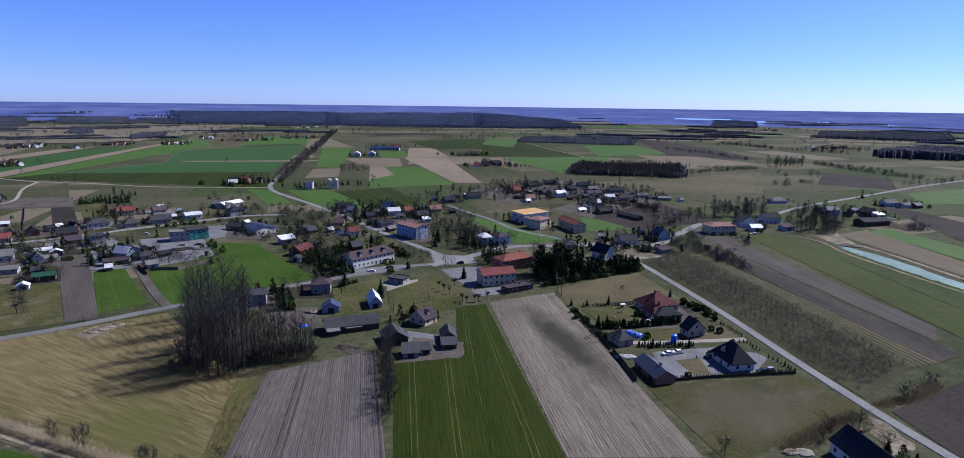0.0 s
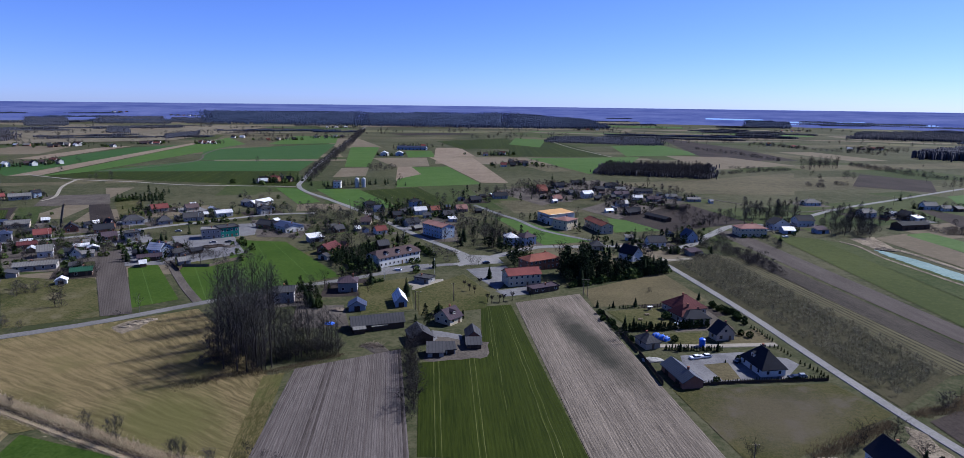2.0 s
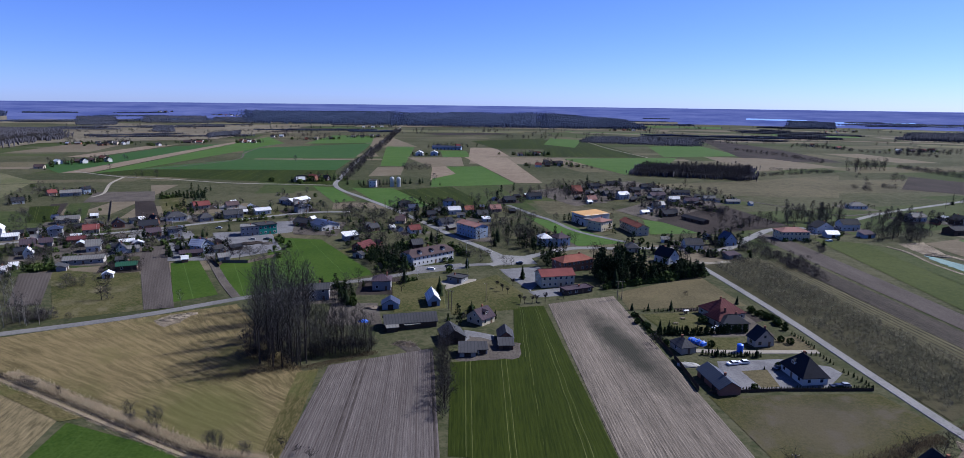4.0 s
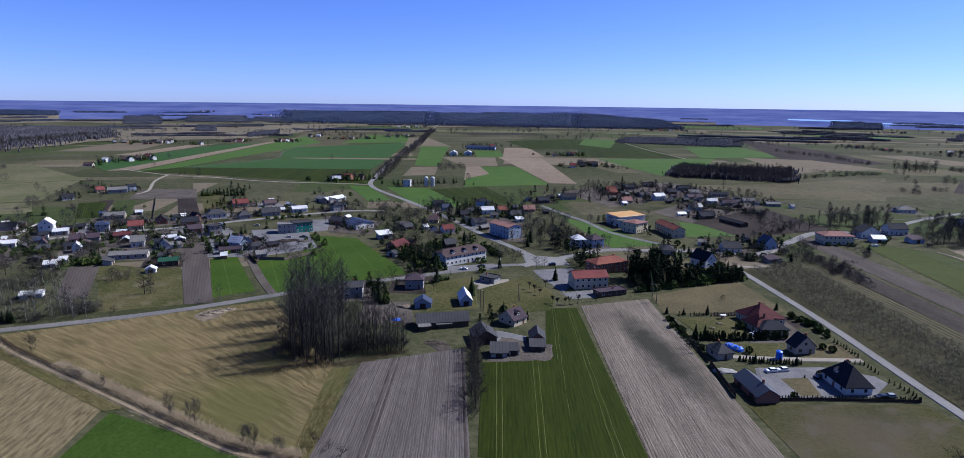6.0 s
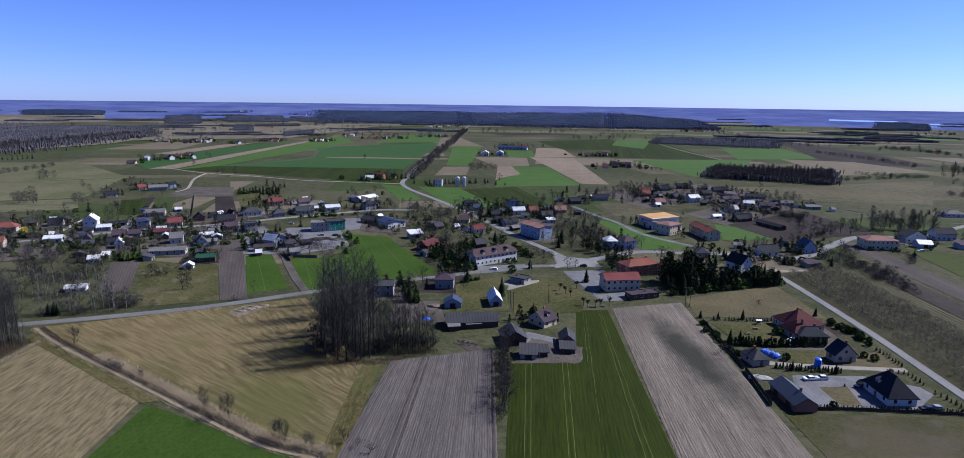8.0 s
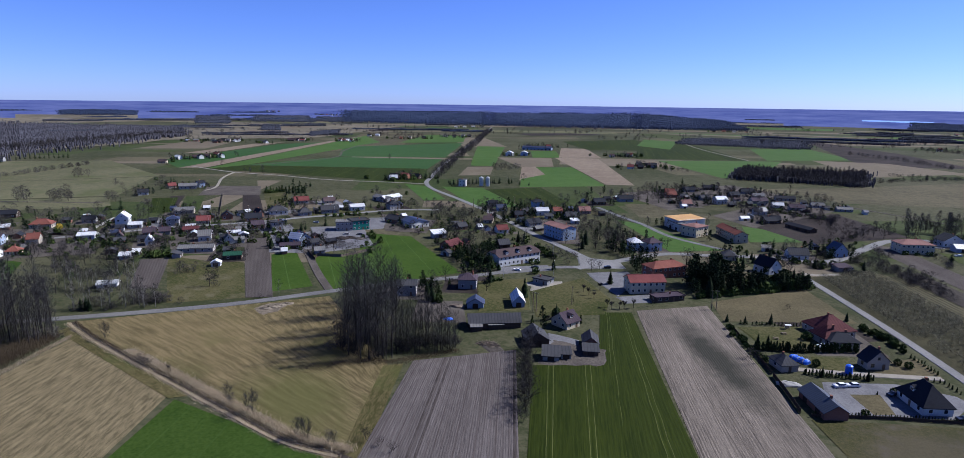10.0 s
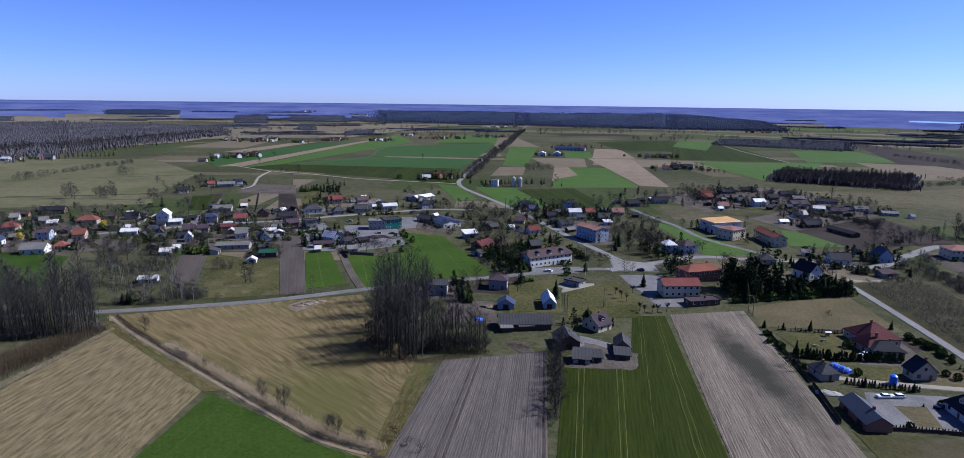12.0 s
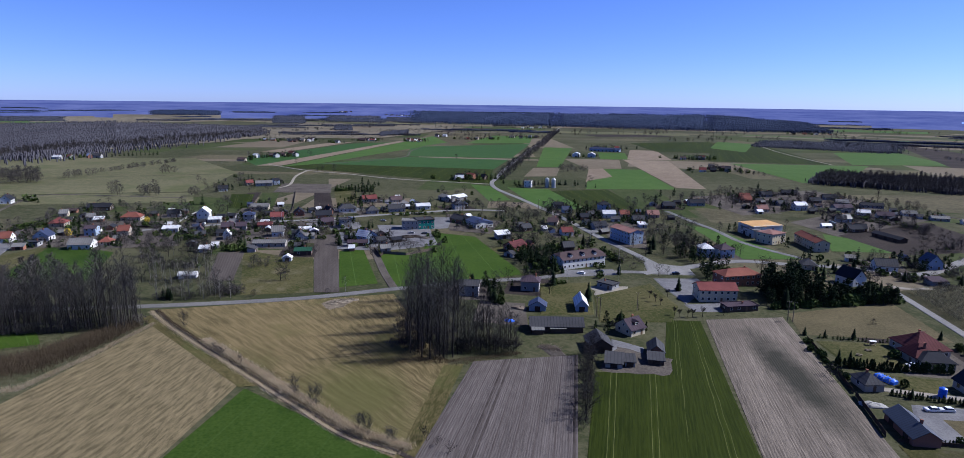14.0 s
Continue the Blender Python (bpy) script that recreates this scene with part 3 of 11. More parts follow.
def roof_geo(kind, L, D, H, R, over, t=0.22):
    """Slabs of a gable (ridge along x or y), hip, pyramid, lean-to or flat roof."""
    g = Geo()
    x, y = L / 2 + over, D / 2 + over
    if kind == "gable_y":
        e = R / (L / 2) * over
        g.slab([(-x, -y, H - e), (0, -y, H + R), (0, y, H + R), (-x, y, H - e)], t)
        g.slab([(0, -y, H + R), (x, -y, H - e), (x, y, H - e), (0, y, H + R)], t)
    elif kind == "gable":
        e = R / (D / 2) * over
        g.slab([(-x, -y, H - e), (x, -y, H - e), (x, 0, H + R), (-x, 0, H + R)], t)
        g.slab([(-x, 0, H + R), (x, 0, H + R), (x, y, H - e), (-x, y, H - e)], t)
    elif kind in ("hip", "half_hip"):
        k = min(x, y) * (0.95 if kind == "hip" else 0.4)
        e = R / (D / 2) * over * 0.7
        z0, z1 = H - e, H + R
        zc = z0 if kind == "hip" else H + R * 0.45
        if x >= y:
            r0, r1 = (-x + k, 0, z1), (x - k, 0, z1)
            if kind == "hip":
                g.slab([(-x, -y, z0), (x, -y, z0), r1, r0], t)
                g.slab([(x, y, z0), (-x, y, z0), r0, r1], t)
                g.slab([(x, -y, z0), (x, y, z0), r1], t)
                g.slab([(-x, y, z0), (-x, -y, z0), r0], t)
            else:
                f = 1 - (zc - z0) / (z1 - z0)
                g.slab([(-x, -y, z0), (x, -y, z0), (x, -y * f, zc), r1, r0, (-x, -y * f, zc)], t)
                g.slab([(x, y, z0), (-x, y, z0), (-x, y * f, zc), r0, r1, (x, y * f, zc)], t)
                g.slab([(x, -y * f, zc), (x, y * f, zc), r1], t)
                g.slab([(-x, y * f, zc), (-x, -y * f, zc), r0], t)
        else:
            r0, r1 = (0, -y + k, z1), (0, y - k, z1)
            g.slab([(-x, -y, z0), (x, -y, z0), r0], t)
            g.slab([(x, y, z0), (-x, y, z0), r1], t)
            g.slab([(x, -y, z0), (x, y, z0), r1, r0], t)
            g.slab([(-x, y, z0), (-x, -y, z0), r0, r1], t)
    elif kind == "lean":
        g.slab([(-x, -y, H - 0.1), (x, -y, H - 0.1), (x, y, H + R), (-x, y, H + R)], t)
    else:
        g.slab([(-x, -y, H + t), (x, -y, H + t), (x, y, H + t), (-x, y, H + t)], t - 0.01)
        for a in ((-x, -y, x, -y + 0.25), (-x, y - 0.25, x, y), (-x, -y + 0.25, -x + 0.25, y - 0.25), (x - 0.25, -y + 0.25, x, y - 0.25)):
            g.box(a[0], a[1], H + t, a[2], a[3], H + t + 0.3)
    return g


def wall_geo(kind, L, D, H, R):
    g = Geo()
    x, y = L / 2, D / 2
    g.box(-x, -y, -0.3, x, y, H - 0.03)
    if kind in ("gable", "half_hip"):
        top = R if kind == "gable" else R * 0.5
        f = 0.0 if kind == "gable" else 0.5
        for s in (-x, x - 0.3):
            k = len(g.v)
            for q in (s, s + 0.3):
                g.v.extend([(q, -y, H - 0.03), (q, y, H - 0.03), (q, y * f + 0.01, H + top - 0.25), (q, -y * f - 0.01, H + top - 0.25)])
            g.f.extend([(k, k + 1, k + 2, k + 3), (k + 7, k + 6, k + 5, k + 4), (k + 1, k + 5, k + 6, k + 2), (k, k + 3, k + 7, k + 4), (k + 2, k + 6, k + 7, k + 3)])
    elif kind == "gable_y":
        for s in (-y, y - 0.3):
            k = len(g.v)
            for q in (s, s + 0.3):
                g.v.extend([(-x, q, H - 0.03), (x, q, H - 0.03), (0, q, H + R - 0.25)])
            g.f.extend([(k, k + 1, k + 2), (k + 5, k + 4, k + 3), (k + 1, k + 4, k + 5, k + 2), (k, k + 2, k + 5, k + 3)])
    return g


WORDS = dict(wood="dark timber", brick="red brick", block="bare block", dark="dark slate-coloured", white="bright white", tile="orange tile", wine="wine-red", steel="blue-grey sheet", pale="pale grey", violet="violet-brown")


def house(x, y, L, D, turn, H=3.0, R=2.6, roof="gable", wall="white", cover="grey", kind="house", windows=True, over=0.5, chimneys=1, doors=1, tone="frame_white", group="", attic=True, extra="", plants=True):
    """A building: body, roof, windows with panes, door, chimneys. L along its local x, front to local -y."""
    if math.hypot(x, y) > 320 and kind in ("house", "barn", "shed", "garage") and not extra:
        L, D = L * 0.8, D * 0.84
    w, c = WORDS.get(wall, wall), WORDS.get(cover, cover)
    base = {"house": "house", "barn": "farm barn", "shed": "garden shed", "block": "apartment block", "school": "school building", "garage": "garage"}[kind]
    name = {"house": "house", "barn": "barn", "shed": "shed", "block": "apartment_block", "school": "school_building", "garage": "garage"}[kind]
    shape = {"gable": "gabled", "gable_y": "gabled", "hip": "hipped", "half_hip": "half-hipped", "lean": "sloping", "flat": "flat"}[roof]
    top = thing(name, x, y, turn, (w + " " + base + " with a " + c + " " + shape + " roof" + (" " + extra if extra else "")), base.split()[-1], group)
    HOUSES.append((x, y, L / 2 + 0.6, D / 2 + 0.6, radians(turn)))
    part("wall", wall_geo(roof, L, D, H, R).mesh("wall", M["wall_" + wall]), top)
    roof_ob = part("roof", roof_geo(roof, L, D, H, R, over).mesh("roof", M["roof_" + cover]), top)
    rnd = random.Random(int(x * 7 + y * 13))
    for i in range(chimneys):
        cx = (rnd.uniform(-0.3, 0.3)) * L
        me = shared(("chimney", R > 1), lambda: Geo().box(-0.3, -0.3, -1.6, 0.3, 0.3, 0.8).box(-0.36, -0.36, 0.803, 0.36, 0.36, 0.9).mesh("chimney", M["brick"]))
        part("chimney", me, roof_ob, pose(cx if roof != "gable_y" else 0.6, 0.6 if roof != "gable_y" else cx * D / L, H + R * 0.95))
    if roof in ("gable", "hip", "half_hip") and R > 1 and windows:
        ridge = Geo().box(-L / 2 + (0 if roof == "gable" else min(L, D) * 0.4), -0.14, H + R - 0.02, L / 2 - (0 if roof == "gable" else min(L, D) * 0.4), 0.14, H + R + 0.09)
        if L > D:
            part("ridge_cap", ridge.mesh("ridge_cap", M["roof_" + cover]), roof_ob)
    if windows:
        storeys = max(1, int((H + 0.3) / 2.75))
        nx, ny = max(1, int(L / 3.4)), max(1, int(D / 4.0))
        if kind in ("school", "block"):
            nx = max(2, int(L / 2.7))
        for s in range(storeys):
            z = 0.95 + s * (H / storeys)
            for side, n, span, off, rot in ((0, nx, L, D, 0), (1, nx, L, D, 180), (2, ny, D, L, 90), (3, ny, D, L, -90)):
                for i in range(n):
                    p = (i + 0.5) / n * span - span / 2
                    m = pose(0, 0, 0, 0, 0, rot) @ pose(p, -off / 2, z)
                    if s == 0 and doors and side == 0 and i == n // 2:
                        put_door(top, pose(0, 0, 0, 0, 0, rot) @ pose(p, -off / 2, 0))
                    else:
                        put_window(top, m, tone=tone)
        if attic and R > 2.2 and roof in ("gable", "gable_y", "half_hip"):
            for rot in ((90, -90) if roof != "gable_y" else (0, 180)):
                put_window(top, pose(0, 0, 0, 0, 0, rot) @ pose(0, -(L if roof != "gable_y" else D) / 2, H + 0.2), 1.0, 1.1, tone)
    elif doors:
        for i in range(max(1, int(L / 7))):
            n = max(1, int(L / 7))
            put_door(top, pose((i + 0.5) / n * L - L / 2, -D / 2, 0), 2.4, min(2.4, H - 0.3), "wood_dark")
    if plants and kind == "house" and math.hypot(x, y) < 700:
        garden(x, y, L, D, turn)
    return top


def garden(x, y, L, D, turn):
    """Shrubs and trees round a house."""
    rnd = random.Random(int(x * 31 + y * 17))
    q = radians(turn)
    for i in range(rnd.randint(9, 14)):
        u = rnd.choice((-1, 1)) * (L / 2 + rnd.uniform(1.5, 8)) if rnd.random() < 0.55 else rnd.uniform(-L / 2, L / 2)
        v = rnd.uniform(-D / 2 - 3, D / 2 + 9) if abs(u) > L / 2 else D / 2 + rnd.uniform(2, 11)
        k = rnd.choice(("bush", "shrub", "wide", "spruce", "thuja", "shrub", "pine", "wide"))
        tree(k, x + u * math.cos(q) - v * math.sin(q), y + u * math.sin(q) + v * math.cos(q), dict(bush=1.1, shrub=1.1, wide=0.6, spruce=0.45, pine=0.45, thuja=1.0)[k])


def clear(x, y):
    """Whether a spot lies off all roads and houses."""
    for hx, hy, a, b, q in HOUSES:
        dx, dy = x - hx, y - hy
        if abs(dx) < 20 and abs(dy) < 20 and abs(dx * math.cos(q) + dy * math.sin(q)) < a and abs(-dx * math.sin(q) + dy * math.cos(q)) < b:
            return False
    return all(abs(x - rx) > w + 6 or abs(y - ry) > w + 6 or math.hypot(x - rx, y - ry) > w + 1.2 for rx, ry, w in ROADS)


def outbuilding(x, y, L, D, turn, wall, cover, shape):
    """A small shed or lean-to, only where the ground is free."""
    if all(clear(x + dx, y + dy) for dx in (-3.5, 0, 3.5) for dy in (-3.5, 0, 3.5)):
        house(x, y, L, D, turn, 2.4, 1.4, shape, wall, cover, kind="shed", windows=False, chimneys=0)


# ---- plants ----
def bare_tree_meshes(seed, h, spread, lean=0.0, rise=0.5, limbs=15, first=0.25, twigs=5, bark="bark", thick=0.017, fork=7, twig="twig", stout=1.0):
    rnd = random.Random(seed)
    t, c = Geo(), Geo()
    pts = [Vector((0, 0, -0.3))]
    for i in range(1, 6):
        pts.append(Vector((rnd.gauss(0, 0.02) * h * i / 5 + lean * i / 5 * h, rnd.gauss(0, 0.02) * h * i / 5, h * 0.93 * i / 5)))
    r = h * thick
    for i in range(5):
        t.tube(pts[i], pts[i + 1], r * (1 - i / 5.6), r * (1 - (i + 1) / 5.6), 6)

    def along(z):
        i = min(4, int(z * 5))
        return pts[i].lerp(pts[i + 1], z * 5 - i)
    for k in range(limbs):
        z = first + (0.96 - first) * (k + rnd.random()) / limbs
        a = along(z)
        q = rnd.uniform(0, 6.28) if k % 2 else k * 2.4
        reach = spread * (0.35 + 0.75 * math.sin(math.pi * min(1, (z - first) / (1 - first) * 0.8 + 0.2))) * rnd.uniform(0.75, 1.15)
        mid = a + Vector((math.cos(q), math.sin(q), rise + 0.2)) * reach * 0.5
        end = mid + Vector((math.cos(q + rnd.uniform(-0.5, 0.5)), math.sin(q + rnd.uniform(-0.5, 0.5)), rise + 0.5)) * reach * 0.45
        lr = r * 0.42 * (1.1 - z)
        if rise > 1.2:   # a clump of thin stems
            c.tube(a, end, lr * 0.8 + 0.012, 0.0, 3)
        else:
            t.tube(a, mid, lr + 0.02, lr * 0.6 + 0.015, 4)
            t.tube(mid, end, lr * 0.6 + 0.015, 0.0, 3)
        for f in range(fork):
            s = rnd.uniform(0.25, 1.0)
            o = a.lerp(mid, s * 2) if s < 0.5 else mid.lerp(end, s * 2 - 1)
            d = Vector((rnd.gauss(0, 1), rnd.gauss(0, 1), rnd.gauss(rise + 0.35, 0.5))).normalized()
            ln = reach * rnd.uniform(0.22, 0.5) + 0.3
            tip = o + d * ln
            c.tube(o, tip, stout * (0.024 + h * 0.0004), 0.0, 3)
            for w in range(twigs):
                o2 = o.lerp(tip, rnd.uniform(0.2, 1.0))
                d2 = (d + Vector((rnd.gauss(0, 0.7), rnd.gauss(0, 0.7), rnd.gauss(0.15, 0.6)))).normalized()
                c.tube(o2, o2 + d2 * ln * rnd.uniform(0.35, 0.8), stout * (0.014 + h * 0.0002), 0.0, 3)
    return t.mesh("trunk", M[bark]), c.mesh("crown", M[twig])


def spruce_meshes(seed, h, w, material="needles", sparse=False):
    rnd = random.Random(seed)
    t, c = Geo(), Geo()
    t.tube((0, 0, -0.3), (0, 0, h * 0.97), h * 0.018, 0.02, 6)
    layers = int(h * (0.9 if sparse else 1.9))
    for k in range(layers):
        z = h * (0.08 + 0.92 * k / layers)
        reach = w * (1 - k / layers) ** 0.85 * rnd.uniform(0.65, 1.2) + 0.15
        n = 7 if sparse else 10
        for i in range(n):
            q = 6.283 * (i + rnd.random() * 0.7) / n + k
            d = Vector((math.cos(q), math.sin(q), 0))
            s = Vector((-d.y, d.x, 0))
            L = reach * rnd.uniform(0.75, 1.2)
            base = Vector((0, 0, z))
            tip = base + d * L - Vector((0, 0, L * 0.35))
            mid = base + d * L * 0.55 - Vector((0, 0, L * 0.08))
            wd = L * (0.45 if sparse else 0.33) + 0.1
            c.quad(base, mid + s * wd - Vector((0, 0, wd * 0.5)), tip, mid - s * wd - Vector((0, 0, wd * 0.5)))
            if sparse:
                continue
            c.quad(base + Vector((0, 0, 0.25)), mid + s * wd * 0.3 + Vector((0, 0, 0.3)), tip + Vector((0, 0, 0.1)), mid - s * wd * 0.3 + Vector((0, 0, 0.3)))
    return t.mesh("trunk", M["bark"]), c.mesh("crown", M[material])


def leafy_mesh(seed, rx, rz, count, leaf, material, z0=0.0, point=False):
    """Many small leaf tufts through an egg or a spindle."""
    rnd = random.Random(seed)
    c = Geo()
    for i in range(count):
        z = rnd.random()
        wide = (1 - z) ** 0.8 * min(1, z * 6 + 0.45) if point else math.sqrt(max(0.05, 1 - (2 * z - 1) ** 2))
        q, r = rnd.uniform(0, 6.283), rx * wide * math.sqrt(rnd.uniform(0.45, 1.0)) * rnd.uniform(0.85, 1.1)
        p = Vector((r * math.cos(q), r * math.sin(q), z0 + z * rz))
        a = Vector((rnd.gauss(0, 1), rnd.gauss(0, 1), rnd.gauss(0, 1))).normalized() * leaf
        b = Vector((rnd.gauss(0, 1), rnd.gauss(0, 1), rnd.gauss(0.6, 1))).normalized() * leaf
        c.quad(p - a, p + b, p + a, p - b * 0.5)
    return c.mesh("crown", M[material])


def pine_meshes(seed, sprays=46, big=1.0):
    """A pine of uneven clumps of needles round a bent trunk with limbs."""
    rnd = random.Random(seed)
    t, c = Geo(), Geo()
    t.tube((0, 0, -0.3), (0.3, 0.1, 12.5), 0.24, 0.05, 6)
    for i in range(13):
        z = 2.0 + 11 * i / 13
        q, r = i * 2.4 + rnd.random(), 3.1 * (1 - (i / 13) ** 1.6) * rnd.uniform(0.35, 1.0)
        o = Vector((r * math.cos(q), r * math.sin(q), z + rnd.uniform(-0.3, 0.9)))
        t.tube((0, 0, z - 0.6), o, 0.07, 0.02, 3)
        rad = rnd.uniform(1.0, 1.7) * (1.15 - 0.5 * i / 13)
        for k in range(sprays):
            p = o + Vector((rnd.gauss(0, 0.55), rnd.gauss(0, 0.55), rnd.gauss(0, 0.42))) * rad
            a = Vector((rnd.gauss(0, 1), rnd.gauss(0, 1), rnd.gauss(0, 0.6))).normalized() * rnd.uniform(0.25, 0.55) * big
            e = Vector((rnd.gauss(0, 1), rnd.gauss(0, 1), rnd.gauss(0.5, 1))).normalized() * rnd.uniform(0.25, 0.55) * big
            c.quad(p - a, p + e, p + a, p - e * 0.6)
    return t.mesh("trunk", M["bark"]), c.mesh("crown", M["needles"])


TREES = {}


def tree_kind(kind):
    if kind in TREES:
        return TREES[kind]
    s = sum(ord(ch) for ch in kind)
    k = kind[:-1]
    if k == "alder":
        out = bare_tree_meshes(s, 21 + (s % 4), 3.4, 0.01, 0.8, 20, 0.22, 4, thick=0.0095, fork=6, twig="alder_twig", bark="alder_bark")
    elif k == "wide":
        out = bare_tree_meshes(s, 11 + (s % 3), 5.2, 0.01, 0.4, 17, 0.2, 5, thick=0.022, fork=6, stout=1.5)
    elif k == "poplar":
        out = bare_tree_meshes(s, 17, 3.4, 0.0, 1.1, 20, 0.15, 6, thick=0.013)
    elif k == "birch":
        out = bare_tree_meshes(s, 15 + (s % 3), 3.6, 0.01, 0.6, 17, 0.25, 6, bark="birch", thick=0.010)
    elif k == "shrub":
        out = bare_tree_meshes(s, 3.2, 2.4, 0.0, 0.6, 13, 0.05, 5, thick=0.016, fork=6)
    elif k == "sapling":
        out = bare_tree_meshes(s, 5.0, 1.7, 0.0, 1.5, 18, 0.04, 5, thick=0.007, fork=7, twig="alder_twig", bark="alder_bark", stout=1.3)
    elif k == "fruit":
        out = far_bare("fruit", s)
    elif k == "willow":
        out = bare_tree_meshes(s, 4.2, 1.3, 0.0, 0.7, 14, 0.55, 6, thick=0.05, fork=8, stout=2.0)
    elif k == "spruce":
        out = spruce_meshes(s, 11 + 2 * (s % 3), 3.3)
    elif k == "pine":
        out = pine_meshes(s)
    elif k == "thuja":
        out = (Geo().tube((0, 0, -0.2), (0, 0, 2), 0.08, 0.03, 5).mesh("trunk", M["bark"]), leafy_mesh(s, 0.75, 3.4, 150, 0.32, "thuja", 0.05, True))
    elif k == "bush":
        out = (Geo().tube((0, 0, -0.2), (0, 0, 1), 0.08, 0.03, 5).mesh("trunk", M["bark"]), leafy_mesh(s, 1.4, 2.2, 170, 0.38, "bush_green", 0.02))
    elif k == "forsythia":
        out = (Geo().tube((0, 0, -0.2), (0, 0, 1), 0.08, 0.03, 5).mesh("trunk", M["bark"]), leafy_mesh(s, 1.8, 3.4, 220, 0.4, "yellow_bush", 0.02))
    TREES[kind] = out
    return out


TREE_WORDS = dict(alder=("alder_tree", "tall slender leafless alder with grey bark", "tree"), wide=("deciduous_tree", "broad leafless tree with fine grey twigs", "tree"),
                  poplar=("poplar_tree", "upright leafless poplar with rising branches", "tree"), birch=("birch_tree", "slender leafless birch with pale bark", "tree"),
                  shrub=("shrub", "leafless grey-brown shrub with fine twigs", "shrub"), fruit=("fruit_tree", "small leafless fruit tree in rough grass", "tree"),
                  sapling=("sapling", "slender leafless sapling clump with rising twigs", "shrub"), willow=("pollard_tree", "pollarded tree with a stubby twig head", "tree"), spruce=("spruce_tree", "dark green spruce with drooping branches", "tree"),
                  pine=("pine_tree", "dark green pine with a dense crown", "tree"), thuja=("thuja", "narrow dark green columnar thuja", "shrub"),
                  bush=("evergreen_bush", "rounded dark green evergreen bush", "shrub"), forsythia=("forsythia_bush", "bush in full yellow blossom", "shrub"))
PLACE = random.Random(11)


PLANTS = {}


def tree(kind, x, y, size=1.0, group=""):
    PLANTS.setdefault(kind, []).append((x, y, size * PLACE.uniform(0.85, 1.15), PLACE.uniform(0.9, 1.1), PLACE.uniform(0, 360), PLACE.randrange(4), group))


KEEP = dict(sapling=60, alder=400, wide=110, poplar=20, birch=34, shrub=80, fruit=290, willow=30, spruce=80, pine=60, thuja=136, bush=50, forsythia=10)


def plant_all():
    """Trees nearest to the south end of the plan stand as things; those farther off are joined, kind by kind."""
    for kind, rows in PLANTS.items():
        name, label, cat = TREE_WORDS[kind]
        rows = sorted((r for r in rows if clear(r[0], r[1])), key=lambda r: math.hypot(r[0], r[1]))
        for x, y, s, tall, turn, v, group in rows[:KEEP[kind]]:
            t, c = tree_kind(kind + "abcd"[v])
            top = new(name)
            top.matrix_basis = pose(x, y, ground_z(x, y), 0, 0, turn) @ Matrix.Diagonal((s, s, s * tall, 1))
            tagged(top, label, cat, group)
            part("trunk", t, top)
            part("crown", c, top)
        rest = rows[KEEP[kind]:]
        if not rest:
            continue
        if kind in ("wide", "alder", "poplar", "birch", "shrub", "fruit"):
            source = [far_bare(kind, 50 + k) for k in range(4)]
        elif kind in ("spruce", "pine", "thuja", "bush"):
            source = [far_evergreen(kind, 80 + k) for k in range(3)]
        else:
            source = [tree_kind(kind + k) for k in "abc"]
        made = []
        for n in range(2):
            forms = []
            for pair in source:
                me = pair[n]
                co = np.zeros(len(me.vertices) * 3, np.float32)
                me.vertices.foreach_get("co", co)
                forms.append((co.reshape(-1, 3), [tuple(p.vertices) for p in me.polygons]))
            vs, fs, k = [], [], 0
            for x, y, s, tall, turn, v, group in rest:
                co, faces = forms[v % len(forms)]
                q = radians(turn)
                vs.append(np.stack([x + s * (co[:, 0] * math.cos(q) - co[:, 1] * math.sin(q)), y + s * (co[:, 0] * math.sin(q) + co[:, 1] * math.cos(q)), ground_z(x, y) + s * tall * co[:, 2]], 1))
                fs.extend(tuple(k + i for i in f) for f in faces)
                k += len(co)
            me = bpy.data.meshes.new("distant_trees")
            me.from_pydata(np.concatenate(vs).tolist(), [], fs)
            me.materials.append(source[0][n].materials[0])
            made.append(me)
        top = tagged(new("distant_" + name + "s", made[1]), label + ", many together farther off", cat, kind="stuff")
        part("trunks", made[0], top)


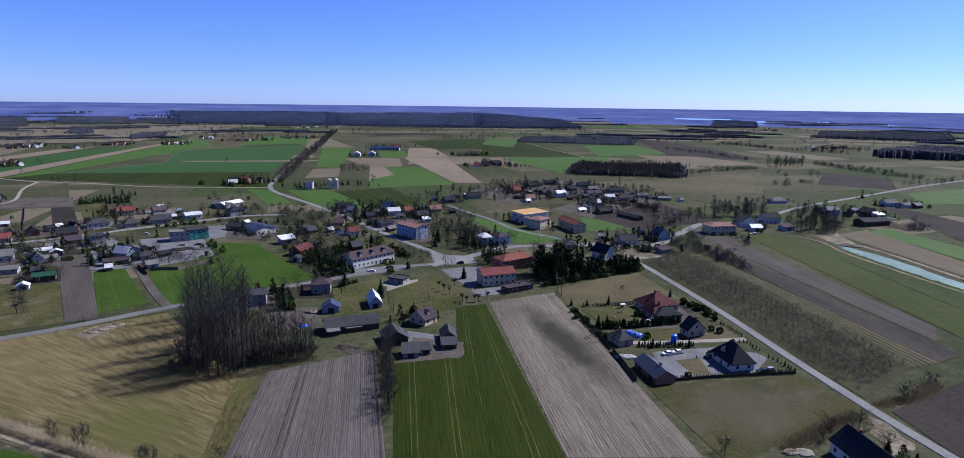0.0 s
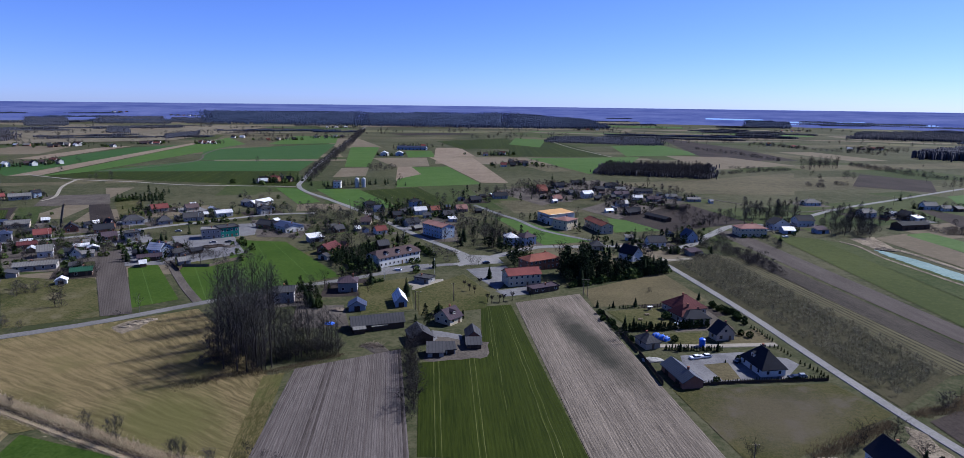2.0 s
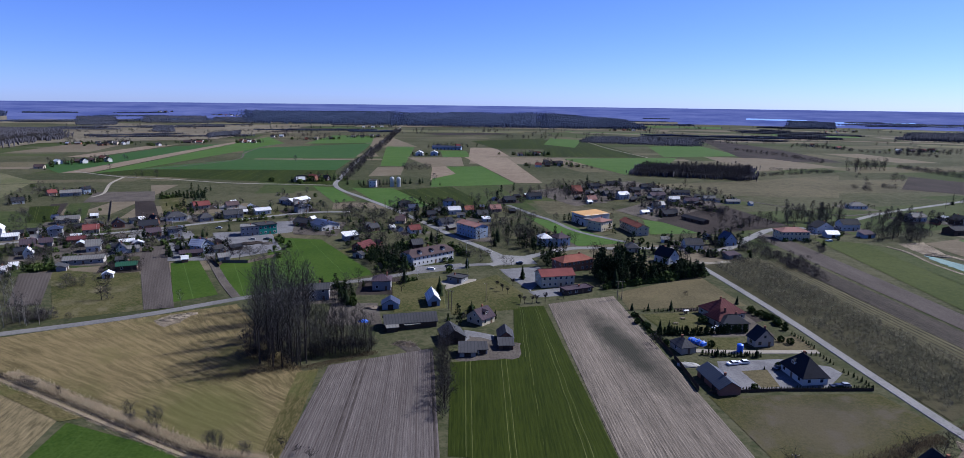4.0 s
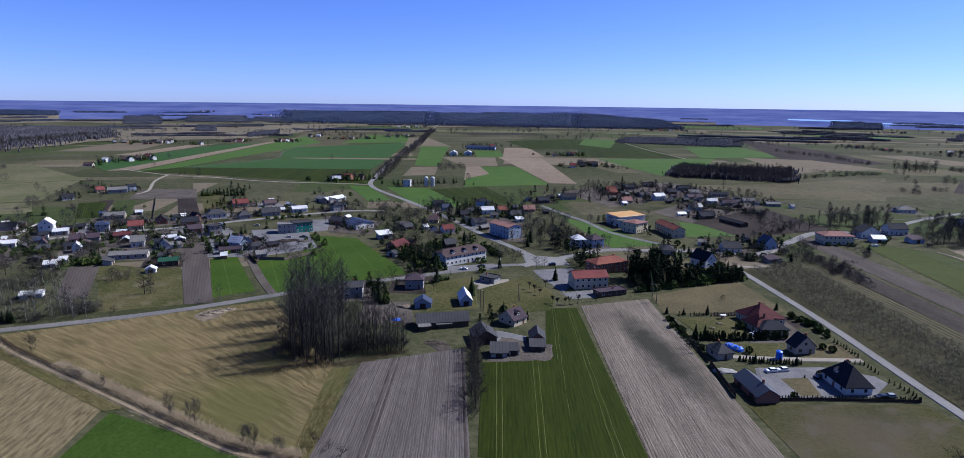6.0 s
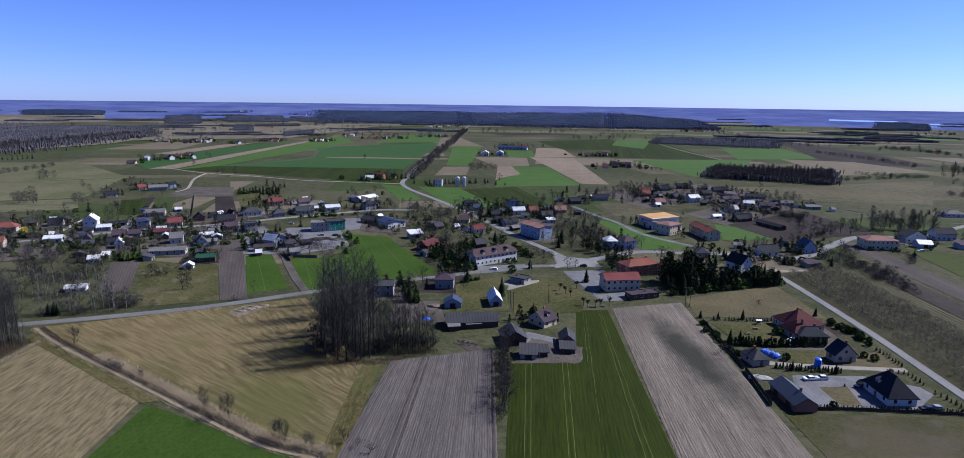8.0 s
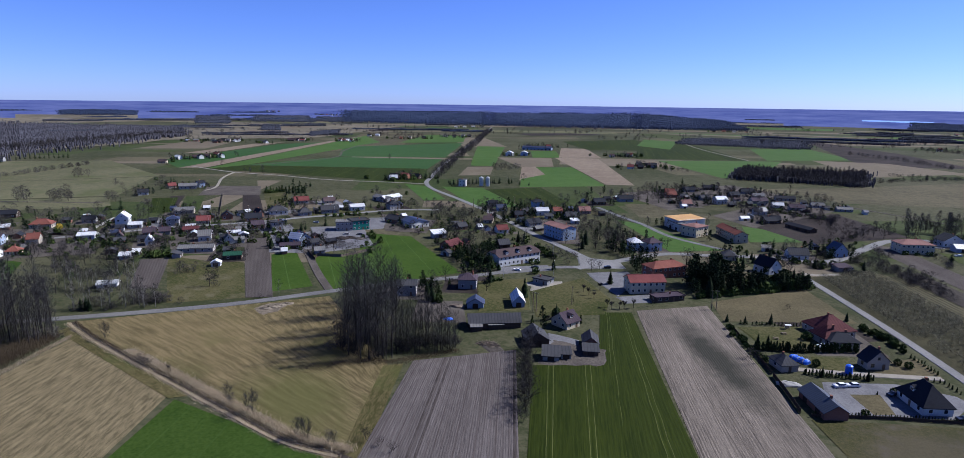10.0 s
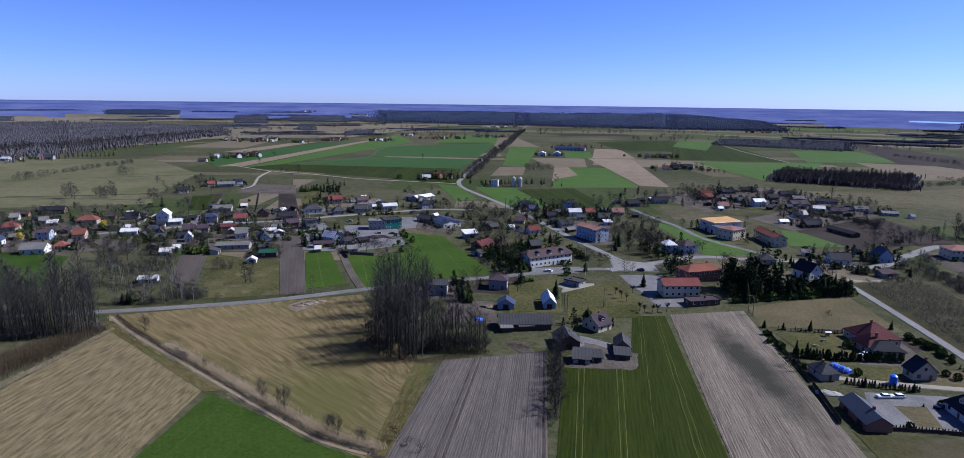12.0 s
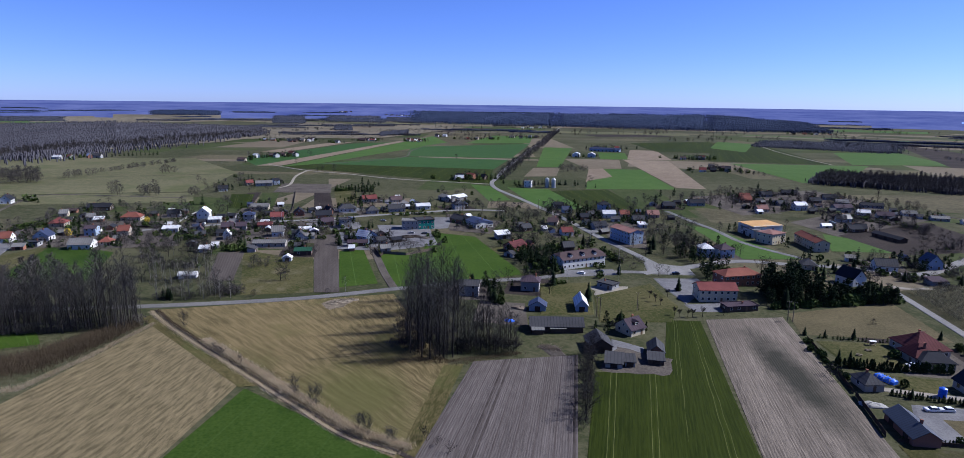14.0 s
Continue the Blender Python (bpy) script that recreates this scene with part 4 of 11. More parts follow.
def far_bare(kind, seed):
    """Leafless trees farther off: trunk, rising limbs and a loose cloud of fine twig sprays."""
    rnd = random.Random(seed)
    h, rx, low, count, size, twig, bark = dict(wide=(11, 4.3, 0.2, 200, 1.7, "far_twig", "bark"), alder=(22, 3.5, 0.2, 260, 2.2, "far_twig", "alder_bark"), poplar=(17, 2.6, 0.12, 220, 2.0, "far_twig", "bark"),
                                               birch=(15, 3.2, 0.25, 200, 1.7, "far_twig", "birch"), shrub=(3.2, 2.1, 0.0, 110, 1.0, "far_twig", "bark"), fruit=(3.3, 1.8, 0.2, 120, 0.8, "fruit_twig", "bark"))[kind]
    t, c = Geo(), Geo()
    t.tube((0, 0, -0.3), (0.02 * h, 0, h * 0.85), h * 0.016, 0.02, 3)
    for i in range(7):
        z, q = h * (low + 0.08 + 0.5 * i / 7), 2.4 * i + rnd.random()
        e = rx * rnd.uniform(0.5, 0.8)
        t.tube((0, 0, z), (e * math.cos(q), e * math.sin(q), z + h * rnd.uniform(0.15, 0.3)), h * 0.007, 0.0, 3)
    for i in range(count):
        z = rnd.random() ** 0.85
        wide = rx * math.sqrt(max(0.06, 1 - (2 * z - 0.95) ** 2)) * rnd.uniform(0.85, 1.12)
        q, f = rnd.uniform(0, 6.283), math.sqrt(rnd.uniform(0.08, 1.0))
        p = Vector((wide * f * math.cos(q), wide * f * math.sin(q), h * (low + (0.98 - low) * z)))
        d = Vector((math.cos(q) * f + rnd.gauss(0, 0.5), math.sin(q) * f + rnd.gauss(0, 0.5), 0.75 + rnd.gauss(0, 0.35))).normalized()
        side = d.cross(Vector((rnd.gauss(0, 1), rnd.gauss(0, 1), rnd.gauss(0, 1)))).normalized() * size * rnd.uniform(0.035, 0.075)
        ln = size * rnd.uniform(0.6, 1.3)
        c.quad(p - d * ln * 0.5 - side, p - d * ln * 0.5 + side, p + d * ln * 0.7)
    return t.mesh("trunk", M[bark]), c.mesh("crown", M[twig])


def far_evergreen(kind, seed):
    """Evergreens farther off: the same outline from fewer, larger sprays."""
    if kind == "spruce":
        t, c = spruce_meshes(seed, 12, 3.3, sparse=True)
    elif kind == "pine":
        t, c = pine_meshes(seed, 15, 1.7)
    else:
        t = Geo().tube((0, 0, -0.2), (0, 0, 1), 0.08, 0.0, 3).mesh("trunk", M["bark"])
        c = leafy_mesh(seed, 0.75, 3.4, 46, 0.52, "thuja", 0.05, True) if kind == "thuja" else leafy_mesh(seed, 1.4, 2.2, 55, 0.6, "bush_green", 0.02)
    return t, c


THICKET = dict(wide=0.62, shrub=1.15, spruce=0.45, pine=0.5, bush=1.15, thuja=0.9, alder=0.55, birch=0.6)


def thicket(points, kinds, seed):
    """Garden trees and shrubs scattered over a quadrilateral; kinds gives how many of each."""
    rnd = random.Random(seed)
    a, b, c, d = (Vector(p) for p in points)
    for kind, count in kinds.items():
        for i in range(round(count * dict(wide=0.34, shrub=0.5).get(kind, 1.2))):
            u, w = rnd.random(), rnd.random()
            p = (a * (1 - u) + b * u) * (1 - w) + (d * (1 - u) + c * u) * w
            tree(kind, p.x, p.y, THICKET[kind] * rnd.uniform(0.7, 1.25))


def grove(kind, a, b, depth, count, size=1.0, group=""):
    """Trees scattered along the line a-b in a belt of that depth."""
    a, b = Vector(a), Vector(b)
    s = Vector((-(b - a).y, (b - a).x)).normalized() if (b - a).length > 0 else Vector((0, 1))
    if kind == "wide" and 300 < a.length < 800:
        count = max(1, round(count * 0.38))
    for i in range(count):
        p = a.lerp(b, (i + PLACE.random()) / count) + s * PLACE.uniform(-depth / 2, depth / 2)
        tree(kind, p.x, p.y, size * PLACE.uniform(0.8, 1.15), group)


def canopy(name, points, h, material, label, cell=12.0, seed=1, slim=0.17, most=9000):
    """A wood seen from afar: slender uneven crowns standing close together, over a rough inner mass that falls to the ground at its rim."""
    rnd = random.Random(seed)
    a, b, c, d = (Vector(p) for p in points)
    along, deep = ((b - a).length + (c - d).length) / 2, ((d - a).length + (c - b).length) / 2
    nu, nw = max(3, int(along / cell)), max(3, int(deep / cell))
    vs, fs = [], []

    def spot(u, w):
        return (a * (1 - u) + b * u) * (1 - w) + (d * (1 - u) + c * u) * w

    def swell(p):
        return 0.82 + 0.13 * math.sin(p.x / (h * 4.1) + seed) + 0.1 * math.sin(p.x / (h * 1.7) + p.y / (h * 2.9))
    for i in range(nu + 1):
        for j in range(nw + 1):
            rim = i in (0, nu) or j in (0, nw)
            p = spot(0.04 + 0.92 * i / nu, 0.05 + 0.9 * j / nw)
            x, y = p.x + rnd.uniform(-0.35, 0.35) * cell, p.y + rnd.uniform(-0.35, 0.35) * cell
            vs.append((x, y, ground_z(x, y) + (-0.5 if rim else h * swell(p) * rnd.uniform(0.55, 0.78))))
    for i in range(nu):
        for j in range(nw):
            k = i * (nw + 1) + j
            fs.append((k, k + nw + 1, k + nw + 2, k + 1))
    for i in range(int(min(most, along * deep / (h * 0.27) ** 2))):
        w = rnd.random() ** 1.5
        u = rnd.random()
        p = spot(u + rnd.gauss(0, 0.035), w + rnd.gauss(0, 0.06))
        z, hh, r, q0 = ground_z(p.x, p.y), h * swell(p) * rnd.uniform(0.8, 1.12), h * slim * rnd.uniform(0.55, 1.1), rnd.uniform(0, 6.28)
        k = len(vs)
        vs.append((p.x + rnd.gauss(0, r * 0.3), p.y + rnd.gauss(0, r * 0.3), z + hh))
        for m in range(3):
            q = q0 + m * 2.0944
            vs.append((p.x + r * math.cos(q), p.y + r * math.sin(q), z + hh * rnd.uniform(0.74, 0.95)))
        for m in range(3):
            q = q0 + m * 2.0944
            vs.append((p.x + r * 0.8 * math.cos(q), p.y + r * 0.8 * math.sin(q), z - 0.3))
        for m in range(3):
            n = (m + 1) % 3
            fs.append((k, k + 1 + m, k + 1 + n))
            fs.append((k + 1 + m, k + 4 + m, k + 4 + n, k + 1 + n))
    me = bpy.data.meshes.new(name)
    me.from_pydata(vs, [], fs)
    me.materials.append(M[material])
    me.shade_smooth()
    return tagged(new(name, me), label, "woodland", kind="stuff")


def blades(name, points, count, h, material, label, width=0.12, seed=3, lean=0.3):
    """Reeds or sedge along a line of points with a belt width, as one mass."""
    rnd = random.Random(seed)
    vs, fs = [], []
    segs = list(zip(points[:-1], points[1:]))
    lens = [math.dist(p[:2], q[:2]) for p, q in segs]
    for i in range(count):
        r = rnd.uniform(0, sum(lens))
        for (p, q), ln in zip(segs, lens):
            if r <= ln:
                break
            r -= ln
        f = min(1.0, r / ln)
        bw = p[2] * (1 - f) + q[2] * f
        x = p[0] * (1 - f) + q[0] * f + rnd.gauss(0, bw / 2.6)
        y = p[1] * (1 - f) + q[1] * f + rnd.gauss(0, bw / 2.6)
        ang, hh = rnd.uniform(0, 6.28), h * rnd.uniform(0.5, 1.2)
        dx, dy = math.cos(ang) * width, math.sin(ang) * width
        k = len(vs)
        vs.extend([(x - dx, y - dy, 0.05), (x + dx, y + dy, 0.05), (x + rnd.gauss(0, lean) * hh, y + rnd.gauss(0, lean) * hh, hh)])
        fs.append((k, k + 1, k + 2))
    me = bpy.data.meshes.new(name)
    me.from_pydata(vs, [], fs)
    me.materials.append(M[material])
    return tagged(new(name, me), label, "grass", kind="stuff")


def tree_row(kind, points, step, size=1.0, group="", jit=0.3):
    """Plants at even steps along a line of points."""
    for p, q in zip(points[:-1], points[1:]):
        n = max(1, round(math.dist(p, q) / step))
        for i in range(n):
            f = (i + 0.5) / n
            tree(kind, p[0] * (1 - f) + q[0] * f + PLACE.gauss(0, jit), p[1] * (1 - f) + q[1] * f + PLACE.gauss(0, jit), size, group)


def fence(points, h, material, label, gap=2.5):
    """Posts with panels of boards between them."""
    x0, y0 = points[0]
    top = thing("fence", x0, y0, 0, label, "fence")
    for p, q in zip(points[:-1], points[1:]):
        ln = math.dist(p, q)
        turn = math.degrees(math.atan2(q[1] - p[1], q[0] - p[0]))
        n = max(1, round(ln / gap))
        w = round(ln / n, 2)
        post = shared(("post", h, material), lambda: Geo().box(-0.06, -0.06, -0.2, 0.06, 0.06, h + 0.08).mesh("post", M[material]))
        panel = shared(("panel", w, h, material), lambda: Geo().box(0.07, -0.02, 0.06, w - 0.07, 0.02, h).mesh("panel", M[material]))
        for i in range(n):
            m = pose(p[0] - x0, p[1] - y0, 0, 0, 0, turn) @ pose(i * ln / n, 0, 0)
            part("post", post, top, m)
            part("panel", panel, top, m)
    return top


# ---- small things ----
def car(x, y, turn, paint, label):
    top = thing("car", x, y, turn, label, "car", "parked cars")
    z0 = 0.08 + ground_z(x, y)
    top.location.z = z0

    def shell():
        g = Geo()
        prof = [(-2.1, 0.35), (-2.15, 0.75), (-1.95, 0.95), (-0.95, 1.0), (1.5, 1.0), (2.0, 0.92), (2.15, 0.7), (2.1, 0.35)]
        g.v.extend((px, s * 0.86, pz) for s in (-1, 1) for px, pz in prof)
        n = len(prof)
        g.f.append(tuple(range(n)))
        g.f.append(tuple(range(2 * n - 1, n - 1, -1)))
        g.f.extend((i, n + i, n + (i + 1) % n, (i + 1) % n) for i in range(n))
        return g

    def cabin():
        g = Geo()
        for z, a, b, w in ((1.004, -1.0, 1.75, 0.82), (1.42, -0.35, 1.45, 0.66)):
            g.v.extend([(a, -w, z), (b, -w, z), (b, w, z), (a, w, z)])
        g.f.extend([(0, 1, 5, 4), (1, 2, 6, 5), (2, 3, 7, 6), (3, 0, 4, 7)])
        return g
    part("body", shared(("car", paint), lambda: shell().mesh("body", M[paint])), top)
    part("glasshouse", shared("cabin", lambda: cabin().mesh("glasshouse", M["glass"])), top)
    part("roof", shared(("car_roof", paint), lambda: Geo().box(-0.36, -0.67, 1.42, 1.46, 0.67, 1.47).mesh("roof", M[paint])), top)
    for wx in (-1.35, 1.35):
        for wy in (-0.8, 0.8):
            w = part("wheel", shared("tyre", lambda: Geo().tube((0, -0.1, 0), (0, 0.1, 0), 0.32, 0.32, 12).mesh("wheel", M["rubber"])), top, pose(wx, wy, 0.32))
            part("rim", shared("rim", lambda: Geo().tube((0, -0.11, 0), (0, 0.11, 0), 0.19, 0.19, 10).mesh("rim", M["steel"])), w)
    return top


def power_pole(x, y, h, turn=0.0):
    top = thing("power_pole", x, y, turn, "weathered wooden power pole with a crossarm", "pole", "power poles")
    part("shaft", shared(("shaft", h), lambda: Geo().tube((0, 0, -0.3), (0, 0, h), 0.17, 0.11, 8).mesh("shaft", M["timber"])), top)
    part("crossarm", shared("arm", lambda: Geo().box(-0.9, -0.06, -0.06, 0.9, 0.06, 0.06).mesh("crossarm", M["timber"])), top, pose(0, 0, h - 0.4))
    for s in (-0.8, 0.0, 0.8):
        part("insulator", shared("insulator", lambda: Geo().tube((0, 0, 0.06), (0, 0, 0.3), 0.05, 0.04, 6).mesh("insulator", M["lamp_glass"])), top, pose(s, 0, h - 0.4))


def street_lamp(x, y, turn):
    top = thing("street_lamp", x, y, turn, "grey steel street lamp with a bent arm", "lamp", "street lamps")
    part("pole", shared("lamp_pole", lambda: Geo().tube((0, 0, -0.2), (0, 0, 7.5), 0.09, 0.05, 6).tube((0, 0, 7.45), (1.3, 0, 7.9), 0.045, 0.035, 6).mesh("pole", M["steel"])), top)
    part("lantern", shared("lantern", lambda: Geo().box(1.2, -0.14, 7.83, 1.8, 0.14, 7.97).mesh("lantern", M["lamp_glass"])), top)


def mound(name, x, y, r, h, material, label, category, seed=1, stretch=1.0, turn=0.0):
    """A heap of earth, rubble or brush with an uneven surface."""
    rnd = random.Random(seed)
    g, n, rings = Geo(), 14, 5
    for k in range(rings):
        f = k / (rings - 1)
        for i in range(n):
            q = 6.283 * i / n
            rr = r * math.cos(f * 1.45) * rnd.uniform(0.85, 1.15)
            g.v.append((rr * math.cos(q) * stretch, rr * math.sin(q), h * math.sin(f * 1.57) * rnd.uniform(0.8, 1.15) - (0.15 if k == 0 else 0)))
    for k in range(rings - 1):
        for i in range(n):
            j = (i + 1) % n
            g.f.append((k * n + i, k * n + j, (k + 1) * n + j, (k + 1) * n + i))
    g.f.append(tuple((rings - 1) * n + i for i in range(n)))
    ob = new(name, g.mesh(name, M[material]))
    ob.matrix_basis = pose(x, y, 0.1, 0, 0, turn)
    return tagged(ob, label, category)


def brush_heap(x, y, r, h, material, label, seed=1):
    """Cut branches thrown on a heap."""
    rnd = random.Random(seed)
    g = Geo()
    for i in range(150):
        q, d = rnd.uniform(0, 6.283), r * math.sqrt(rnd.random())
        o = Vector((d * math.cos(q) * 1.4, d * math.sin(q), rnd.uniform(0, h * (1 - d / r * 0.8))))
        a = rnd.uniform(0, 6.283)
        e = o + Vector((math.cos(a), math.sin(a), rnd.uniform(-0.1, 0.35))) * rnd.uniform(0.8, 2.2)
        g.tube(o, e, rnd.uniform(0.04, 0.11), 0.02, 4)
    ob = new("brush_heap", g.mesh("brush_heap", M[material]))
    ob.matrix_basis = pose(x, y, 0.05)
    return tagged(ob, label, "heap")


def silo(x, y):
    top = thing("silo", x, y, 0, "pale galvanised grain silo with a cone top", "silo", "grain silos")
    part("drum", shared("drum", lambda: Geo().tube((0, 0, 0), (0, 0, 9), 2.4, 2.4, 18).mesh("drum", M["steel"])), top)
    part("cone", shared("cone", lambda: Geo().tube((0, 0, 9.01), (0, 0, 10.8), 2.5, 0.3, 18).mesh("cone", M["steel"])), top)


def garden_table(x, y, turn):
    top = thing("garden_table", x, y, turn, "weathered wooden garden table with two benches", "table", "garden seats")
    part("tabletop", shared("gt", lambda: Geo().box(-1.0, -0.4, 0.72, 1.0, 0.4, 0.78).mesh("tabletop", M["timber"])), top)
    for s in (-1, 1):
        part("bench", shared("gb", lambda: Geo().box(-1.0, -0.16, 0.42, 1.0, 0.16, 0.47).mesh("bench", M["timber"])), top, pose(0, s * 0.75, 0))
        part("leg", shared("gl", lambda: Geo().box(-0.05, -0.85, 0.0, 0.05, 0.85, 0.418).box(-0.05, -0.3, 0.418, 0.05, 0.3, 0.718).mesh("leg", M["timber"])), top, pose(s * 0.7, 0, 0))


def garden_swing(x, y, turn):
    top = thing("garden_swing", x, y, turn, "white canopied garden swing seat on a lawn", "swing", "garden seats")
    part("canopy", shared("gsc", lambda: roof_geo("gable", 2.2, 1.4, 1.9, 0.25, 0.1, 0.05).mesh("canopy", M["frame_white"])), top)
    part("seat", shared("gss", lambda: Geo().box(-0.8, -0.3, 0.45, 0.8, 0.3, 0.55).box(-0.8, 0.25, 0.55, 0.8, 0.33, 1.0).mesh("seat", M["timber"])), top)
    for s in (-1, 1):
        part("frame", shared("gsf", lambda: Geo().tube((0, -0.7, 0), (0, 0, 1.88), 0.04, 0.04, 6).tube((0, 0.7, 0), (0, 0, 1.88), 0.04, 0.04, 6).mesh("frame", M["steel"])), top, pose(s * 1.0, 0, 0))


def sheeted_stack(x, y, turn, L, W, H):
    """A long stack under a creased blue sheet, tied with straps."""
    top = thing("covered_stack", x, y, turn, "long stack covered by a creased blue plastic sheet", "stack")
    rnd = random.Random(4)
    g, n, m = Geo(), 16, 8
    for i in range(n + 1):
        for j in range(m + 1):
            f = j / m * math.pi
            k = rnd.uniform(0.9, 1.08) if 0 < i < n else 0.82
            g.v.append((L * (i / n - 0.5), -W / 2 * math.cos(f) * k, max(0.0, H * math.sin(f) ** 0.5 * k)))
    for i in range(n):
        for j in range(m):
            k = i * (m + 1) + j
            g.f.append((k, k + 1, k + m + 2, k + m + 1))
    for i in (0, n):
        g.f.append(tuple(i * (m + 1) + j for j in range(m + 1)))
    part("sheet", g.mesh("sheet", M["blue_film"]), top)
    for s in (-0.3, 0.0, 0.3):
        part("strap", shared(("strap", W, H), lambda: Geo().box(-0.04, -W / 2 - 0.06, 0.0, 0.04, W / 2 + 0.06, H * 1.09).mesh("strap", M["steel"])), top, pose(s * L, 0, 0))


def blue_tank(x, y):
    top = thing("water_tank", x, y, 0, "tall blue plastic water tank with a lid", "tank")
    part("drum", Geo().tube((0, 0, 0), (0, 0, 3.0), 1.15, 1.15, 18).mesh("drum", M["blue_film"]), top)
    part("lid", Geo().tube((0, 0, 3.004), (0, 0, 3.4), 1.18, 0.5, 18).mesh("lid", M["blue_film"]), top)


def dormer(parent, m, w=1.6, h=1.5, cover="dark", wall="white"):
    """A small gabled roof window built onto a roof."""
    base = part("dormer", shared(("dorm", w, h, wall), lambda: Geo().box(-w / 2, -0.1, -0.4, w / 2, 2.4, h).mesh("dormer", M["wall_" + wall])), parent, m)
    part("dormer_roof", shared(("dormr", w, h, cover), lambda: roof_geo("gable_y", w, 2.6, h, 0.7, 0.2, 0.1).mesh("dormer_roof", M["roof_" + cover])), base, pose(0, 1.2, 0))
    fm, pm = window_meshes(w - 0.4, h - 0.4, "frame_white")
    part("pane", pm, part("window", fm, base, pose(0, -0.1, 0.2)))


# ---- land ----
make_ground()
meadow_patches()
LAYER[1] = 0.0003
field("village_ground", (10.7, 733.6), (197.4, 680.9), (156.8, 477.2), (36.6, 543.8), "weedy", "dark weedy ground between village houses")
field("village_ground", (55.7, 481.6), (150.9, 471.4), (118.3, 364.5), (98.9, 377.1), "weedy", "dark weedy ground between village houses")
field("village_ground", (-362.2, 405.4), (-192.7, 498.1), (-178.6, 462.4), (-316.0, 353.2), "weedy", "dark weedy ground between village houses")
field("village_ground", (-312.6, 349.4), (-210.9, 441.3), (-179.6, 325.3), (-260.1, 290.2), "weedy", "dark weedy ground between village houses")
field("village_ground", (-473.8, 293.0), (-335.7, 378.4), (-258.7, 290.8), (-390.9, 240.5), "weedy", "dark weedy ground between village houses")
field("village_ground", (-181.1, 474.6), (-125.8, 486.5), (-58.5, 314.9), (-92.0, 311.6), "weedy", "dark weedy garden ground")
field("village_ground", (-100.4, 533.4), (-26.8, 539.0), (-5.3, 371.6), (-48.4, 376.3), "weedy", "dark weedy garden ground")
field("village_ground", (50.7, 268.9), (97.9, 291.3), (97.6, 229.4), (54.1, 210.8), "weedy", "dark weedy garden ground")
field("garden_plot", (-87.7, 269.0), (-64.3, 273.2), (-69.4, 301.7), (-92.8, 297.4), "dark_plough", "dark dug garden soil round a house", steps=2)
field("garden_plot", (-111.7, 250.8), (-88.6, 257.4), (-96.5, 284.9), (-119.5, 278.3), "dirt", "bare earth yard round a house", steps=2)
field("garden_plot", (-6.6, 373.5), (16.3, 380.0), (9.9, 402.9), (-13.1, 396.4), "pasture_green", "green garden grass round a house", steps=2)
field("garden_plot", (6.0, 374.3), (29.2, 390.8), (16.8, 408.4), (-6.5, 391.9), "dirt", "bare earth yard round a house", steps=2)
field("garden_plot", (48.3, 370.7), (65.8, 371.7), (64.5, 394.3), (47.0, 393.3), "pasture_green", "green garden grass round a house", steps=2)
field("garden_plot", (-73.1, 427.2), (-57.0, 444.5), (-73.6, 459.9), (-89.6, 442.6), "paving", "grey gravel yard round a house", steps=2)
field("garden_plot", (-94.7, 400.2), (-76.4, 412.4), (-92.2, 435.9), (-110.4, 423.7), "dirt", "bare earth garden round a house", steps=2)
field("garden_plot", (-108.3, 514.2), (-126.6, 505.9), (-138.6, 531.9), (-120.3, 540.3), "dirt", "bare earth yard round a house", steps=2)
field("garden_plot", (-88.5, 510.2), (-67.3, 519.9), (-78.7, 544.6), (-99.8, 534.9), "dark_plough", "dark dug garden soil round a house", steps=2)
field("garden_plot", (-117.0, 487.0), (-95.1, 497.0), (-106.9, 522.9), (-128.8, 512.9), "dirt", "bare earth yard round a house", steps=2)
field("garden_plot", (-82.5, 474.4), (-54.9, 486.8), (-65.0, 509.2), (-92.6, 496.7), "lawn", "worn garden lawn round a house", steps=2)
field("garden_plot", (-67.1, 486.0), (-47.9, 494.7), (-58.0, 516.9), (-77.2, 508.2), "lawn", "worn garden lawn round a house", steps=2)
field("garden_plot", (-54.2, 465.2), (-35.0, 473.9), (-43.3, 492.6), (-62.6, 483.9), "dark_plough", "dark dug garden soil round a house", steps=2)
field("garden_plot", (-49.7, 495.3), (-25.2, 506.3), (-34.2, 526.2), (-58.7, 515.2), "lawn", "worn garden lawn round a house", steps=2)
field("garden_plot", (-49.5, 451.5), (-31.3, 459.6), (-40.3, 479.8), (-58.4, 471.7), "dark_plough", "dark dug garden soil round a house", steps=2)
field("garden_plot", (-38.3, 546.2), (-17.8, 555.7), (-29.6, 581.5), (-50.2, 572.1), "dark_plough", "dark dug garden soil round a house", steps=2)
field("garden_plot", (-18.2, 569.7), (7.6, 581.6), (-2.9, 604.4), (-28.7, 592.5), "pasture_green", "green garden grass round a house", steps=2)
field("garden_plot", (26.7, 610.4), (48.7, 620.6), (40.1, 639.1), (18.1, 628.9), "dirt", "bare earth garden round a house", steps=2)
field("garden_plot", (36.9, 560.7), (61.1, 571.7), (48.6, 599.1), (24.4, 588.0), "dirt", "bare earth garden round a house", steps=2)
